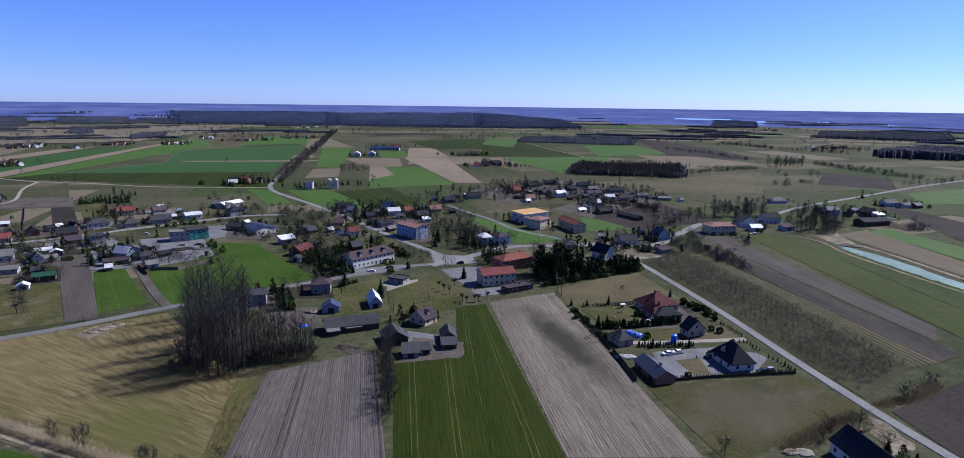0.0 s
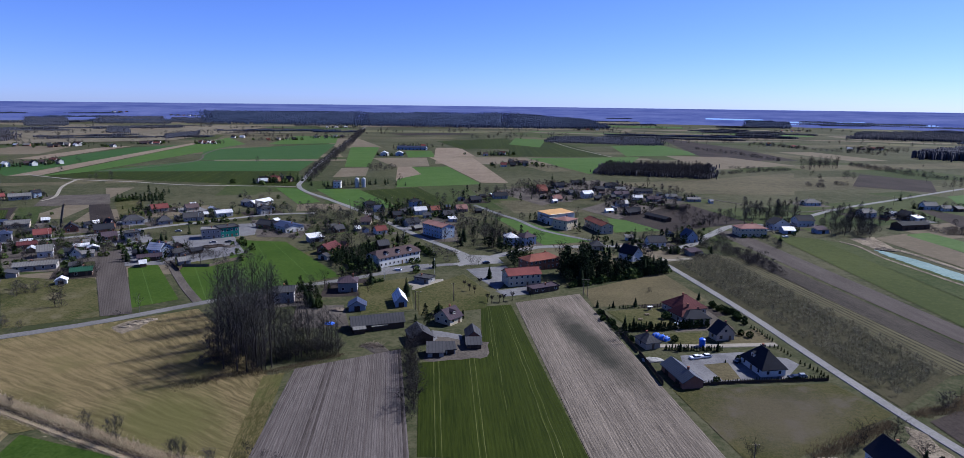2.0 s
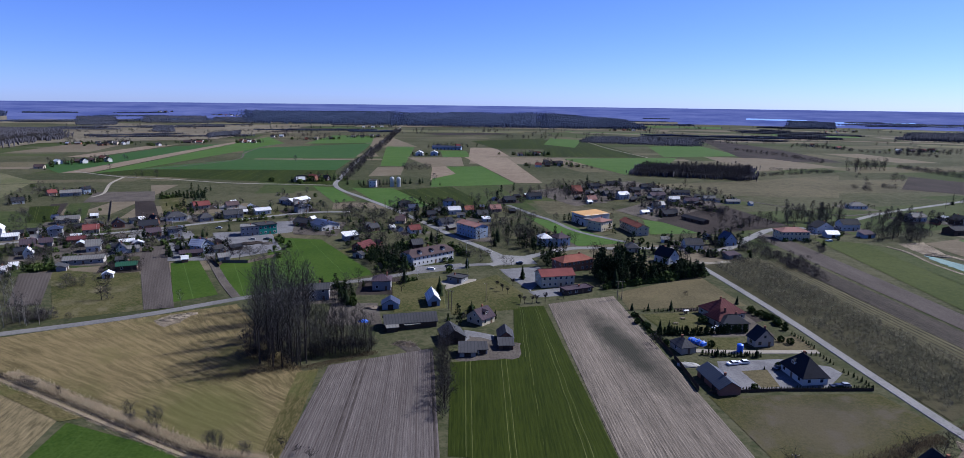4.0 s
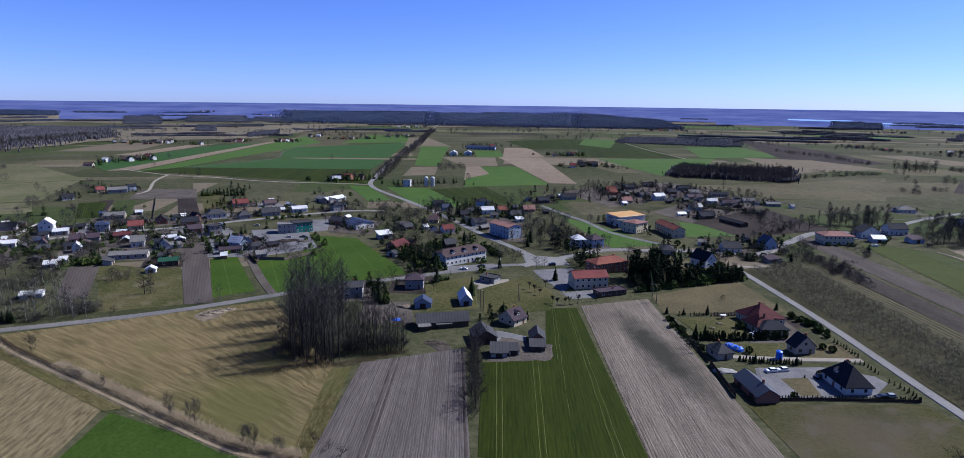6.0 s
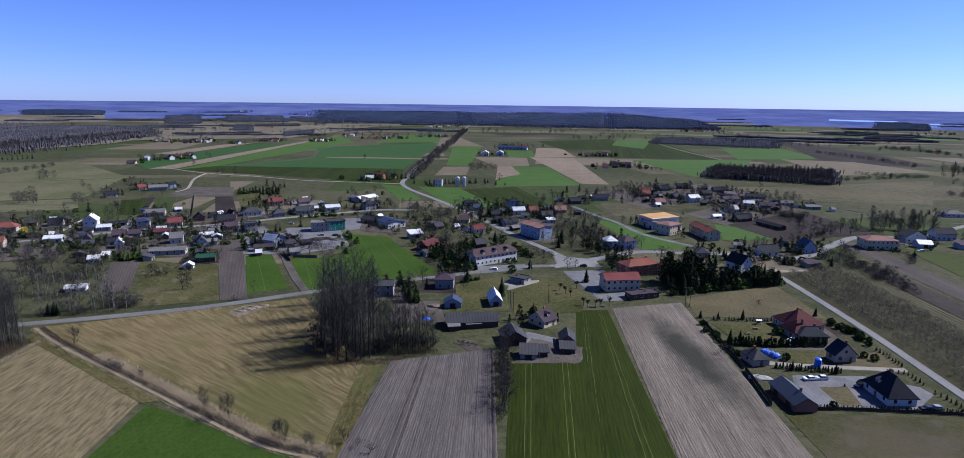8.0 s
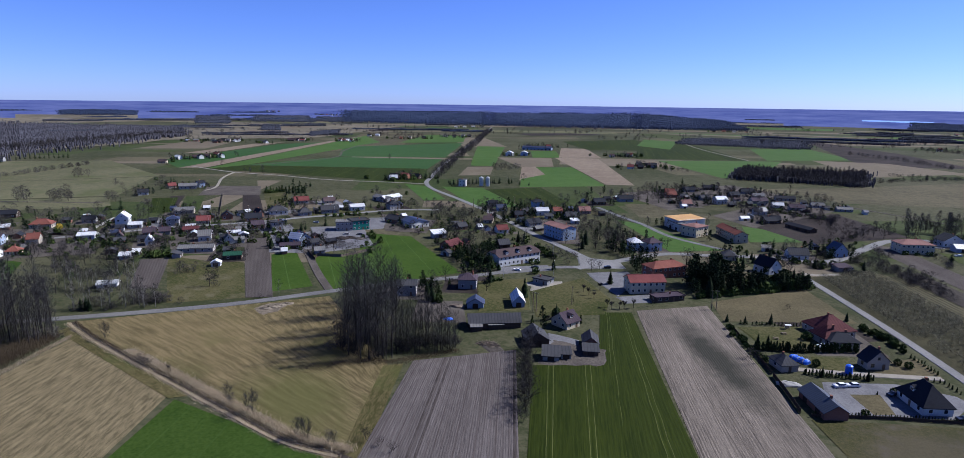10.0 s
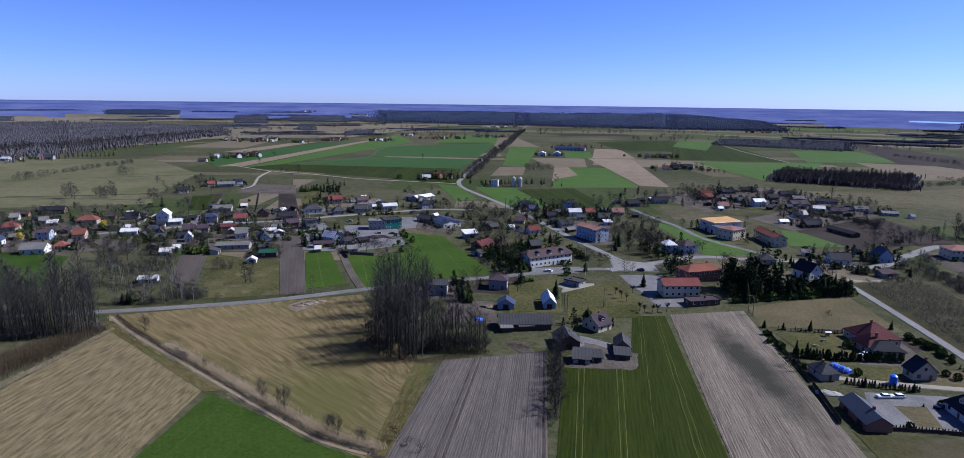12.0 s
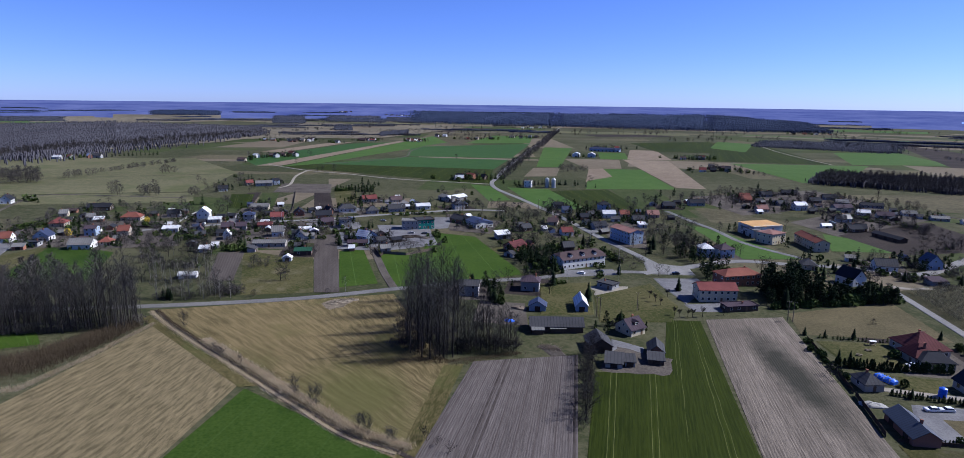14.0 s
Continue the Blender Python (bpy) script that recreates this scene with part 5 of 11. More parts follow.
field("garden_plot", (68.6, 582.3), (94.6, 594.1), (81.2, 623.4), (55.2, 611.5), "lawn", "worn garden lawn round a house", steps=2)
field("garden_plot", (102.0, 597.7), (132.4, 611.6), (122.3, 633.5), (92.0, 619.6), "pasture_green", "green garden grass round a house", steps=2)
field("garden_plot", (101.3, 539.0), (116.2, 545.7), (104.7, 571.2), (89.8, 564.5), "lawn", "worn garden lawn round a house", steps=2)
field("garden_plot", (97.6, 494.1), (116.0, 502.3), (106.8, 523.0), (88.5, 514.9), "lawn", "worn garden lawn round a house", steps=2)
field("garden_plot", (57.1, 604.7), (79.1, 614.8), (70.7, 632.9), (48.8, 622.8), "lawn", "worn garden lawn round a house", steps=2)
field("garden_plot", (-97.3, 459.7), (-72.2, 471.0), (-81.4, 491.4), (-106.5, 480.1), "lawn", "worn garden lawn round a house", steps=2)
field("garden_plot", (114.1, 580.6), (136.8, 582.4), (134.5, 609.8), (111.9, 607.9), "dark_plough", "dark dug garden soil round a house", steps=2)
field("garden_plot", (124.3, 570.9), (154.4, 573.3), (152.6, 596.8), (122.4, 594.4), "dirt", "bare earth garden round a house", steps=2)
field("garden_plot", (92.9, 539.8), (110.1, 541.1), (107.9, 569.7), (90.7, 568.4), "dirt", "bare earth garden round a house", steps=2)
field("garden_plot", (92.3, 502.4), (118.4, 504.3), (116.3, 532.9), (90.3, 531.0), "pasture_green", "green garden grass round a house", steps=2)
field("garden_plot", (147.1, 595.9), (174.8, 598.2), (172.5, 625.5), (144.8, 623.2), "dark_plough", "dark dug garden soil round a house", steps=2)
field("garden_plot", (24.9, 629.5), (44.2, 631.2), (41.7, 659.5), (22.4, 657.8), "dirt", "bare earth yard round a house", steps=2)
field("garden_plot", (162.0, 578.8), (195.3, 581.5), (193.6, 602.0), (160.3, 599.4), "pasture_green", "green garden grass round a house", steps=2)
field("garden_plot", (115.8, 396.3), (134.6, 401.8), (128.3, 423.2), (109.5, 417.6), "pasture_green", "green garden grass round a house", steps=2)
field("garden_plot", (85.9, 383.6), (110.3, 386.3), (106.8, 417.9), (82.4, 415.2), "dirt", "bare earth yard round a house", steps=2)
field("garden_plot", (189.4, 447.0), (223.3, 455.2), (217.0, 481.1), (183.1, 472.9), "dark_plough", "dark dug garden soil round a house", steps=2)
field("garden_plot", (216.7, 463.5), (244.5, 468.8), (239.7, 494.1), (211.8, 488.8), "dirt", "bare earth yard round a house", steps=2)
field("garden_plot", (272.0, 567.6), (299.7, 569.7), (297.4, 599.2), (269.7, 597.1), "dirt", "bare earth yard round a house", steps=2)
field("garden_plot", (321.8, 498.3), (347.5, 510.9), (337.2, 531.9), (311.5, 519.3), "dirt", "bare earth garden round a house", steps=2)
field("garden_plot", (327.0, 494.3), (349.0, 500.7), (342.2, 524.2), (320.2, 517.9), "paving", "grey gravel yard round a house", steps=2)
field("garden_plot", (292.7, 507.3), (319.4, 515.0), (311.2, 543.7), (284.4, 536.0), "dark_plough", "dark dug garden soil round a house", steps=2)
field("garden_plot", (64.8, 260.6), (74.0, 240.0), (93.3, 248.6), (84.1, 269.2), "paving", "grey gravel yard round a house", steps=2)
field("garden_plot", (70.6, 247.0), (96.6, 258.9), (85.0, 284.4), (59.0, 272.5), "dark_plough", "dark dug garden soil round a house", steps=2)
field("garden_plot", (69.0, 236.9), (94.6, 241.7), (90.1, 265.5), (64.5, 260.7), "dirt", "bare earth yard round a house", steps=2)
field("garden_plot", (-285.2, 382.1), (-262.5, 399.2), (-276.7, 418.0), (-299.3, 400.9), "lawn", "worn garden lawn round a house", steps=2)
field("garden_plot", (-283.8, 412.7), (-260.7, 429.7), (-275.5, 449.8), (-298.6, 432.8), "paving", "grey gravel yard round a house", steps=2)
field("garden_plot", (-291.7, 461.9), (-269.2, 481.7), (-286.2, 500.9), (-308.7, 481.2), "dark_plough", "dark dug garden soil round a house", steps=2)
field("garden_plot", (-255.7, 413.2), (-238.3, 428.7), (-255.5, 448.0), (-272.9, 432.5), "dirt", "bare earth yard round a house", steps=2)
field("garden_plot", (-248.1, 426.5), (-221.0, 446.7), (-239.9, 472.0), (-267.0, 451.8), "lawn", "worn garden lawn round a house", steps=2)
field("garden_plot", (-230.5, 447.4), (-208.9, 465.2), (-223.4, 482.8), (-245.0, 465.0), "lawn", "worn garden lawn round a house", steps=2)
field("garden_plot", (-202.3, 460.8), (-181.7, 480.8), (-201.1, 500.8), (-221.7, 480.7), "dark_plough", "dark dug garden soil round a house", steps=2)
field("garden_plot", (-264.3, 360.8), (-245.2, 376.9), (-261.8, 396.7), (-281.0, 380.5), "paving", "grey gravel yard round a house", steps=2)
field("garden_plot", (-245.8, 358.9), (-228.6, 373.8), (-244.8, 392.5), (-262.0, 377.6), "paving", "grey gravel yard round a house", steps=2)
field("garden_plot", (-212.6, 311.2), (-186.3, 327.3), (-199.2, 348.4), (-225.5, 332.3), "dirt", "bare earth garden round a house", steps=2)
field("garden_plot", (-194.9, 326.6), (-182.2, 337.8), (-198.5, 356.2), (-211.2, 344.9), "dirt", "bare earth yard round a house", steps=2)
field("garden_plot", (-249.7, 317.1), (-231.2, 329.8), (-245.4, 350.4), (-263.9, 337.7), "dirt", "bare earth garden round a house", steps=2)
field("garden_plot", (-279.7, 397.8), (-270.3, 418.8), (-290.9, 428.1), (-300.3, 407.0), "dirt", "bare earth yard round a house", steps=2)
field("garden_plot", (-263.8, 471.7), (-248.9, 486.9), (-268.1, 505.5), (-282.9, 490.3), "paving", "grey gravel yard round a house", steps=2)
field("garden_plot", (-262.2, 336.2), (-247.6, 347.7), (-261.0, 364.7), (-275.7, 353.2), "paving", "grey gravel yard round a house", steps=2)
field("garden_plot", (-182.4, 310.2), (-170.2, 320.2), (-185.5, 338.7), (-197.7, 328.7), "lawn", "worn garden lawn round a house", steps=2)
field("garden_plot", (-153.4, 396.8), (-136.4, 416.1), (-164.5, 440.9), (-181.5, 421.5), "pasture_green", "green garden grass round a house", steps=2)
field("garden_plot", (-194.9, 421.1), (-160.8, 406.4), (-150.1, 431.4), (-184.1, 446.1), "dirt", "bare earth garden round a house", steps=2)
field("garden_plot", (-197.1, 324.1), (-194.0, 344.3), (-216.9, 347.8), (-220.0, 327.7), "paving", "grey gravel yard round a house", steps=2)
field("garden_plot", (-219.3, 340.5), (-198.9, 323.8), (-180.6, 346.2), (-201.1, 362.9), "dirt", "bare earth yard round a house", steps=2)
field("garden_plot", (-125.4, 349.2), (-104.4, 339.9), (-91.1, 369.7), (-112.1, 379.1), "lawn", "worn garden lawn round a house", steps=2)
field("garden_plot", (-121.5, 401.2), (-107.3, 417.1), (-123.2, 431.4), (-137.5, 415.6), "pasture_green", "green garden grass round a house", steps=2)
field("garden_plot", (-119.4, 432.1), (-93.1, 434.2), (-95.4, 462.1), (-121.7, 459.9), "lawn", "worn garden lawn round a house", steps=2)
field("garden_plot", (-416.6, 233.0), (-395.6, 246.7), (-409.5, 268.0), (-430.4, 254.4), "lawn", "worn garden lawn round a house", steps=2)
field("garden_plot", (-398.4, 244.0), (-376.9, 256.9), (-388.6, 276.5), (-410.1, 263.6), "dark_plough", "dark dug garden soil round a house", steps=2)
field("garden_plot", (-390.4, 232.2), (-368.3, 246.0), (-380.8, 266.0), (-402.9, 252.2), "dirt", "bare earth yard round a house", steps=2)
field("garden_plot", (-433.8, 278.8), (-412.6, 292.3), (-428.2, 316.7), (-449.4, 303.2), "pasture_green", "green garden grass round a house", steps=2)
field("garden_plot", (-385.0, 265.8), (-363.5, 280.6), (-379.7, 304.2), (-401.2, 289.4), "lawn", "worn garden lawn round a house", steps=2)
field("garden_plot", (-361.9, 239.2), (-334.1, 254.1), (-345.3, 275.0), (-373.1, 260.1), "dirt", "bare earth garden round a house", steps=2)
field("garden_plot", (-349.6, 252.3), (-332.9, 263.0), (-346.9, 284.8), (-363.6, 274.0), "lawn", "worn garden lawn round a house", steps=2)
field("garden_plot", (-364.0, 279.7), (-349.8, 289.8), (-364.6, 310.7), (-378.8, 300.7), "pasture_green", "green garden grass round a house", steps=2)
field("garden_plot", (-408.8, 316.0), (-385.3, 330.1), (-396.4, 348.5), (-419.9, 334.4), "pasture_green", "green garden grass round a house", steps=2)
field("garden_plot", (-346.1, 298.2), (-328.8, 308.9), (-340.8, 328.3), (-358.2, 317.6), "pasture_green", "green garden grass round a house", steps=2)
field("garden_plot", (-356.2, 333.5), (-334.5, 348.7), (-348.6, 368.9), (-370.3, 353.7), "dirt", "bare earth yard round a house", steps=2)
field("garden_plot", (-471.8, 333.5), (-440.8, 352.2), (-453.7, 373.6), (-484.7, 355.0), "pasture_green", "green garden grass round a house", steps=2)
field("garden_plot", (-354.2, 387.4), (-328.0, 404.0), (-345.9, 432.1), (-372.0, 415.4), "dirt", "bare earth garden round a house", steps=2)
field("garden_plot", (-324.6, 352.2), (-309.8, 362.8), (-322.9, 380.9), (-337.7, 370.3), "dark_plough", "dark dug garden soil round a house", steps=2)
field("garden_plot", (-311.5, 363.8), (-292.6, 376.8), (-307.0, 397.8), (-326.0, 384.8), "pasture_green", "green garden grass round a house", steps=2)
field("garden_plot", (-304.1, 382.7), (-287.3, 395.7), (-304.8, 418.6), (-321.7, 405.6), "dirt", "bare earth yard round a house", steps=2)
field("garden_plot", (-315.4, 320.2), (-300.7, 330.3), (-314.1, 349.7), (-328.7, 339.6), "dirt", "bare earth garden round a house", steps=2)
field("garden_plot", (-310.4, 322.9), (-290.3, 337.8), (-302.4, 354.1), (-322.5, 339.3), "pasture_green", "green garden grass round a house", steps=2)
field("garden_plot", (-298.0, 331.5), (-276.6, 345.3), (-293.6, 371.6), (-315.0, 357.7), "dark_plough", "dark dug garden soil round a house", steps=2)
field("garden_plot", (-271.3, 314.9), (-252.9, 327.1), (-267.6, 349.2), (-286.0, 336.9), "pasture_green", "green garden grass round a house", steps=2)
field("garden_plot", (-265.9, 286.0), (-231.1, 303.6), (-244.5, 330.2), (-279.4, 312.6), "pasture_green", "green garden grass round a house", steps=2)
field("garden_plot", (-230.3, 282.1), (-205.8, 295.9), (-218.4, 318.2), (-242.9, 304.4), "dark_plough", "dark dug garden soil round a house", steps=2)
field("garden_plot", (-283.3, 263.6), (-264.9, 276.3), (-279.6, 297.6), (-298.0, 284.9), "pasture_green", "green garden grass round a house", steps=2)
field("garden_plot", (-254.1, 314.8), (-234.9, 329.1), (-248.8, 347.8), (-268.0, 333.5), "paving", "grey gravel yard round a house", steps=2)
field("garden_plot", (-322.1, 301.1), (-306.6, 316.1), (-324.8, 335.0), (-340.4, 320.0), "pasture_green", "green garden grass round a house", steps=2)
field("garden_plot", (-293.9, 296.2), (-278.9, 308.6), (-292.2, 324.7), (-307.2, 312.4), "dirt", "bare earth yard round a house", steps=2)
field("garden_plot", (-391.2, 342.5), (-373.6, 355.1), (-384.7, 370.5), (-402.2, 357.9), "dirt", "bare earth garden round a house", steps=2)
field("garden_plot", (-462.0, 308.3), (-448.8, 320.6), (-462.7, 335.5), (-475.9, 323.2), "pasture_green", "green garden grass round a house", steps=2)
field("garden_plot", (-432.2, 305.9), (-416.1, 320.3), (-433.9, 340.1), (-450.0, 325.7), "dirt", "bare earth yard round a house", steps=2)
field("garden_plot", (-345.0, 334.0), (-325.0, 348.1), (-337.9, 366.4), (-357.9, 352.4), "dirt", "bare earth yard round a house", steps=2)
LAYER[0], LAYER[1] = 0.085, 0.001
field("pasture_parcel", (-1065.4, 564.0), (-747.8, 729.1), (-544.0, 599.9), (-777.6, 408.7), "pasture_light", "light olive pasture")
field("pasture_parcel", (-772.4, 405.8), (-546.2, 592.5), (-471.2, 463.5), (-655.5, 342.7), "pasture_light", "light olive pasture with worn patches")
field("pasture_parcel", (-651.7, 340.7), (-470.3, 455.5), (-426.4, 412.2), (-594.2, 309.7), "pasture_light", "dull olive pasture")
field("pasture_parcel", (160.3, 724.4), (397.4, 866.5), (300.2, 647.6), (190.3, 636.8), "pasture_dry", "olive pasture with dry streaks")
field("crop_field", (-11.7, 261.6), (1.9, 265.5), (22.4, 142.6), (-4.5, 142.0), "crop", "dark green winter crop with pale wheel lines")
field("crop_field", (-30.7, 199.3), (-3.2, 207.6), (3.2, 142.1), (-22.3, 141.6), "crop", "dark green winter crop with pale wheel lines")
field("tilled_field", (3.9, 268.3), (35.1, 284.5), (58.7, 143.4), (22.7, 142.6), "stubble", "dry grey-brown tilled strip with fine rows", ridge=0.9, height=0.05)
field("ploughed_field", (-72.2, 191.4), (-39.0, 210.8), (-22.5, 132.4), (-62.8, 116.4), "plough", "grey-brown ploughed field with straight furrows", ridge=0.75, height=0.045)
field("dry_meadow", (-220.5, 187.6), (-135.6, 248.5), (-76.8, 183.0), (-62.8, 124.2), "meadow", "dry straw-yellow meadow grass")
field("meadow_edge", (-68.6, 126.9), (-62.4, 127.1), (-74.5, 188.3), (-80.6, 184.7), "meadow_edge", "meadow turning green beside the ploughed field")
field("crop_strip", (-264.1, 137.0), (-239.0, 152.1), (-226.1, 144.9), (-245.4, 126.7), "crop_vivid", "small bright green crop strip by the wood")
field("mown_meadow", (-203.9, 174.6), (-135.9, 147.9), (-121.8, 95.4), (-187.1, 89.2), "hay", "pale mown meadow with cutting rows")
field("young_crop_field", (-131.8, 144.9), (-68.4, 128.1), (-62.4, 95.3), (-121.1, 93.2), "crop_bright", "bright green young crop")
field("brown_meadow", (54.2, 184.6), (109.2, 193.5), (116.8, 173.0), (64.4, 139.4), "rough", "patchy olive and brown rough grass")
field("dry_lawn", (37.4, 290.7), (84.6, 327.2), (94.9, 278.3), (40.0, 265.3), "ochre_grass", "dry ochre grass plot")
field("ploughed_strip", (-246.5, 340.3), (-234.6, 350.1), (-160.2, 240.4), (-171.4, 235.7), "soil_brown", "brown ploughed garden strip", ridge=0.8, height=0.03)
field("crop_strip", (-206.5, 310.0), (-194.9, 318.6), (-150.9, 260.4), (-165.0, 247.3), "crop_vivid", "small green crop strip")
field("green_field", (-178.9, 311.5), (-160.7, 333.5), (-126.3, 266.0), (-139.7, 253.5), "crop_vivid", "bright green young crop beside the trees")
field("green_field", (-183.4, 382.1), (-145.5, 380.5), (-87.8, 305.1), (-128.7, 265.0), "crop_vivid", "bright green young crop field")
field("ploughed_strip", (-369.5, 510.6), (-355.7, 517.2), (-288.8, 425.3), (-296.6, 408.6), "dark_plough", "dark ploughed plot")
field("garden_strip", (-409.4, 481.8), (-394.8, 488.8), (-334.7, 404.3), (-349.8, 397.4), "pasture_green", "olive grass plot")
field("garden_strip", (-421.7, 476.0), (-412.8, 484.1), (-359.3, 406.7), (-373.8, 400.0), "dark_plough", "dark ploughed plot")
field("ploughed_strip", (-460.0, 569.9), (-455.9, 660.3), (-362.1, 524.3), (-416.4, 488.3), "pasture", "rough olive plot")
field("garden_lawn", (-357.4, 526.5), (-331.3, 528.8), (-278.1, 444.0), (-292.9, 437.2), "lawn", "green garden lawn")
field("ploughed_strip", (-270.2, 278.7), (-256.3, 284.8), (-220.1, 235.9), (-231.9, 230.9), "soil_brown", "tilled garden plot", ridge=1.5)
field("rough_plot", (-261.5, 289.6), (-223.9, 285.3), (-182.2, 229.0), (-200.2, 219.2), "lawn", "rough yellow-green grass plot")
field("rough_plot", (-223.9, 285.3), (-211.6, 290.7), (-171.6, 235.6), (-182.2, 229.0), "lawn", "rough green grass plot")
field("green_field", (-379.3, 256.9), (-326.1, 254.5), (-285.7, 208.0), (-329.3, 184.8), "crop_bright", "bright green crop field behind houses")
field("green_field", (-376.1, 222.7), (-376.6, 254.2), (-334.5, 197.3), (-336.3, 186.5), "lawn", "olive grass field")
field("green_field", (-430.1, 462.5), (-410.3, 471.9), (-360.3, 406.2), (-375.7, 399.2), "crop", "green crop plot")
field("green_field", (-569.4, 1112.4), (-381.6, 1321.3), (-307.9, 961.0), (-477.4, 911.8), "crop_deep", "wide green crop field")
field("green_field", (-472.7, 902.5), (-302.9, 930.2), (-277.0, 787.0), (-533.0, 740.7), "crop_deep", "wide green crop field")
field("green_field", (-530.8, 737.6), (-277.0, 787.0), (-230.4, 642.6), (-550.4, 685.8), "crop", "wide olive-green crop field")
field("green_field", (-700.4, 1491.2), (-558.2, 1267.9), (-530.8, 737.6), (-550.4, 685.8), "crop_far", "long green crop field")
field("tilled_field", (-672.1, 1218.5), (-700.4, 1491.2), (-559.0, 696.7), (-589.1, 681.8), "tan", "pale tilled strip")
field("green_field", (-723.5, 1124.8), (-672.1, 1218.5), (-589.1, 681.8), (-684.6, 758.3), "crop_deep", "green crop strip")
field("tilled_field", (-774.5, 1116.0), (-745.7, 1178.5), (-703.5, 881.3), (-743.8, 875.8), "tan", "pale tilled strip")
field("green_field", (-582.1, 1670.4), (-489.1, 1728.1), (-387.2, 1341.0), (-516.6, 1275.7), "crop_far", "green crop field")
field("green_field", (-326.0, 1236.0), (-268.9, 1246.2), (-200.6, 855.0), (-234.2, 850.9), "crop_far", "green crop plot")
field("green_field", (-200.4, 1158.1), (-151.6, 1166.1), (-126.6, 1032.6), (-170.6, 1014.3), "crop_far", "green crop plot")
field("tilled_field", (-152.9, 1248.8), (-103.2, 1257.5), (-59.9, 1054.7), (-129.2, 1032.2), "tan", "pale tilled field")
field("tilled_field", (-136.1, 1025.2), (-64.1, 1035.6), (-1.2, 703.9), (-32.6, 700.8), "tan", "pale tilled field")
field("green_field", (-140.9, 862.3), (-89.9, 877.2), (-32.0, 687.0), (-122.9, 647.6), "crop_far", "bright green field")
field("tilled_field", (-227.7, 994.5), (-140.4, 1018.6), (-116.8, 878.3), (-161.6, 855.6), "tan_dull", "pale fallow field")
field("tilled_field", (-159.5, 855.8), (-141.6, 866.5), (-95.2, 714.7), (-133.6, 705.0), "tan", "pale tilled field")
field("tilled_field", (-232.9, 830.5), (-197.8, 842.8), (-179.2, 746.2), (-215.4, 726.5), "tan_dull", "brown fallow field")
field("green_field", (-180.2, 1473.9), (-4.2, 1648.3), (-2.9, 1248.5), (-101.1, 1231.6), "crop", "olive-green field")
field("green_field", (-203.2, 623.9), (-158.4, 627.9), (-89.1, 507.5), (-136.1, 510.5), "crop_far", "green crop field")
field("green_field", (-153.5, 618.7), (-100.0, 653.4), (-50.0, 537.3), (-86.9, 507.6), "crop", "green crop field")
field("green_field", (-248.4, 629.6), (-221.5, 622.2), (-172.5, 542.2), (-188.3, 526.7), "crop_far", "green crop plot")
field("green_field", (-134.6, 718.8), (-102.4, 806.9), (-35.1, 704.2), (-122.2, 651.3), "crop_far", "bright green field")
field("green_field", (-3.9, 1576.4), (112.0, 1534.4), (179.4, 1089.8), (-2.3, 1063.1), "crop", "olive-green field")
field("green_field", (29.3, 1036.9), (230.5, 1097.3), (171.8, 900.4), (105.8, 811.7), "crop_far", "green crop field")
field("green_field", (226.7, 1384.1), (349.5, 1461.1), (364.4, 1172.7), (210.2, 1107.5), "crop_far", "bright green field")
field("ploughed_field", (426.8, 1828.9), (498.0, 1382.5), (496.5, 1072.4), (337.8, 1050.4), "dark_plough", "dark ploughed field")
field("tilled_field", (285.2, 1139.2), (394.1, 1121.3), (450.9, 983.1), (288.0, 892.4), "tan_dull", "brown fallow field")
field("ploughed_field", (486.1, 865.7), (538.4, 798.3), (468.6, 681.6), (403.7, 729.0), "dark_plough", "dark ploughed field")
field("green_field", (462.2, 657.0), (560.7, 702.6), (469.4, 585.0), (425.7, 581.6), "crop_far", "bright green field")
field("green_field", (12.4, 1652.1), (92.4, 1597.2), (62.7, 1305.1), (-3.4, 1393.7), "crop_far", "green field")
field("green_field", (-13.6, 488.3), (11.4, 467.6), (55.6, 400.9), (23.3, 387.5), "crop_far", "green crop strip behind the houses")
field("green_field", (79.8, 488.9), (97.0, 478.7), (117.4, 443.9), (76.7, 432.0), "crop_far", "bright green garden strip")
field("orchard_ground", (92.8, 349.3), (128.4, 375.9), (157.2, 205.0), (121.8, 177.1), "orchard_grass", "rough olive orchard grass")
field("dark_strip", (141.2, 370.0), (154.8, 377.3), (180.6, 213.4), (166.6, 206.4), "dark_stubble", "dark brown stubble strip")
field("furrowed_strip", (127.3, 372.5), (141.4, 362.2), (167.1, 206.4), (153.2, 201.8), "furrow_grass", "olive strip with long dark furrows")
field("brown_strip", (148.7, 445.6), (168.1, 445.3), (192.3, 243.0), (180.2, 226.4), "soil_brown", "grey-brown stubble strip")
field("green_field", (187.8, 436.3), (216.3, 425.2), (221.0, 247.2), (193.9, 214.4), "olive_crop", "long olive-green field")
field("green_field", (216.3, 425.2), (226.6, 413.7), (252.8, 285.6), (221.7, 247.9), "pasture_green", "olive grass strip")
field("tilled_field", (258.3, 432.0), (291.8, 450.6), (290.8, 338.7), (267.5, 309.9), "tan_dull", "grey-brown stubble field")
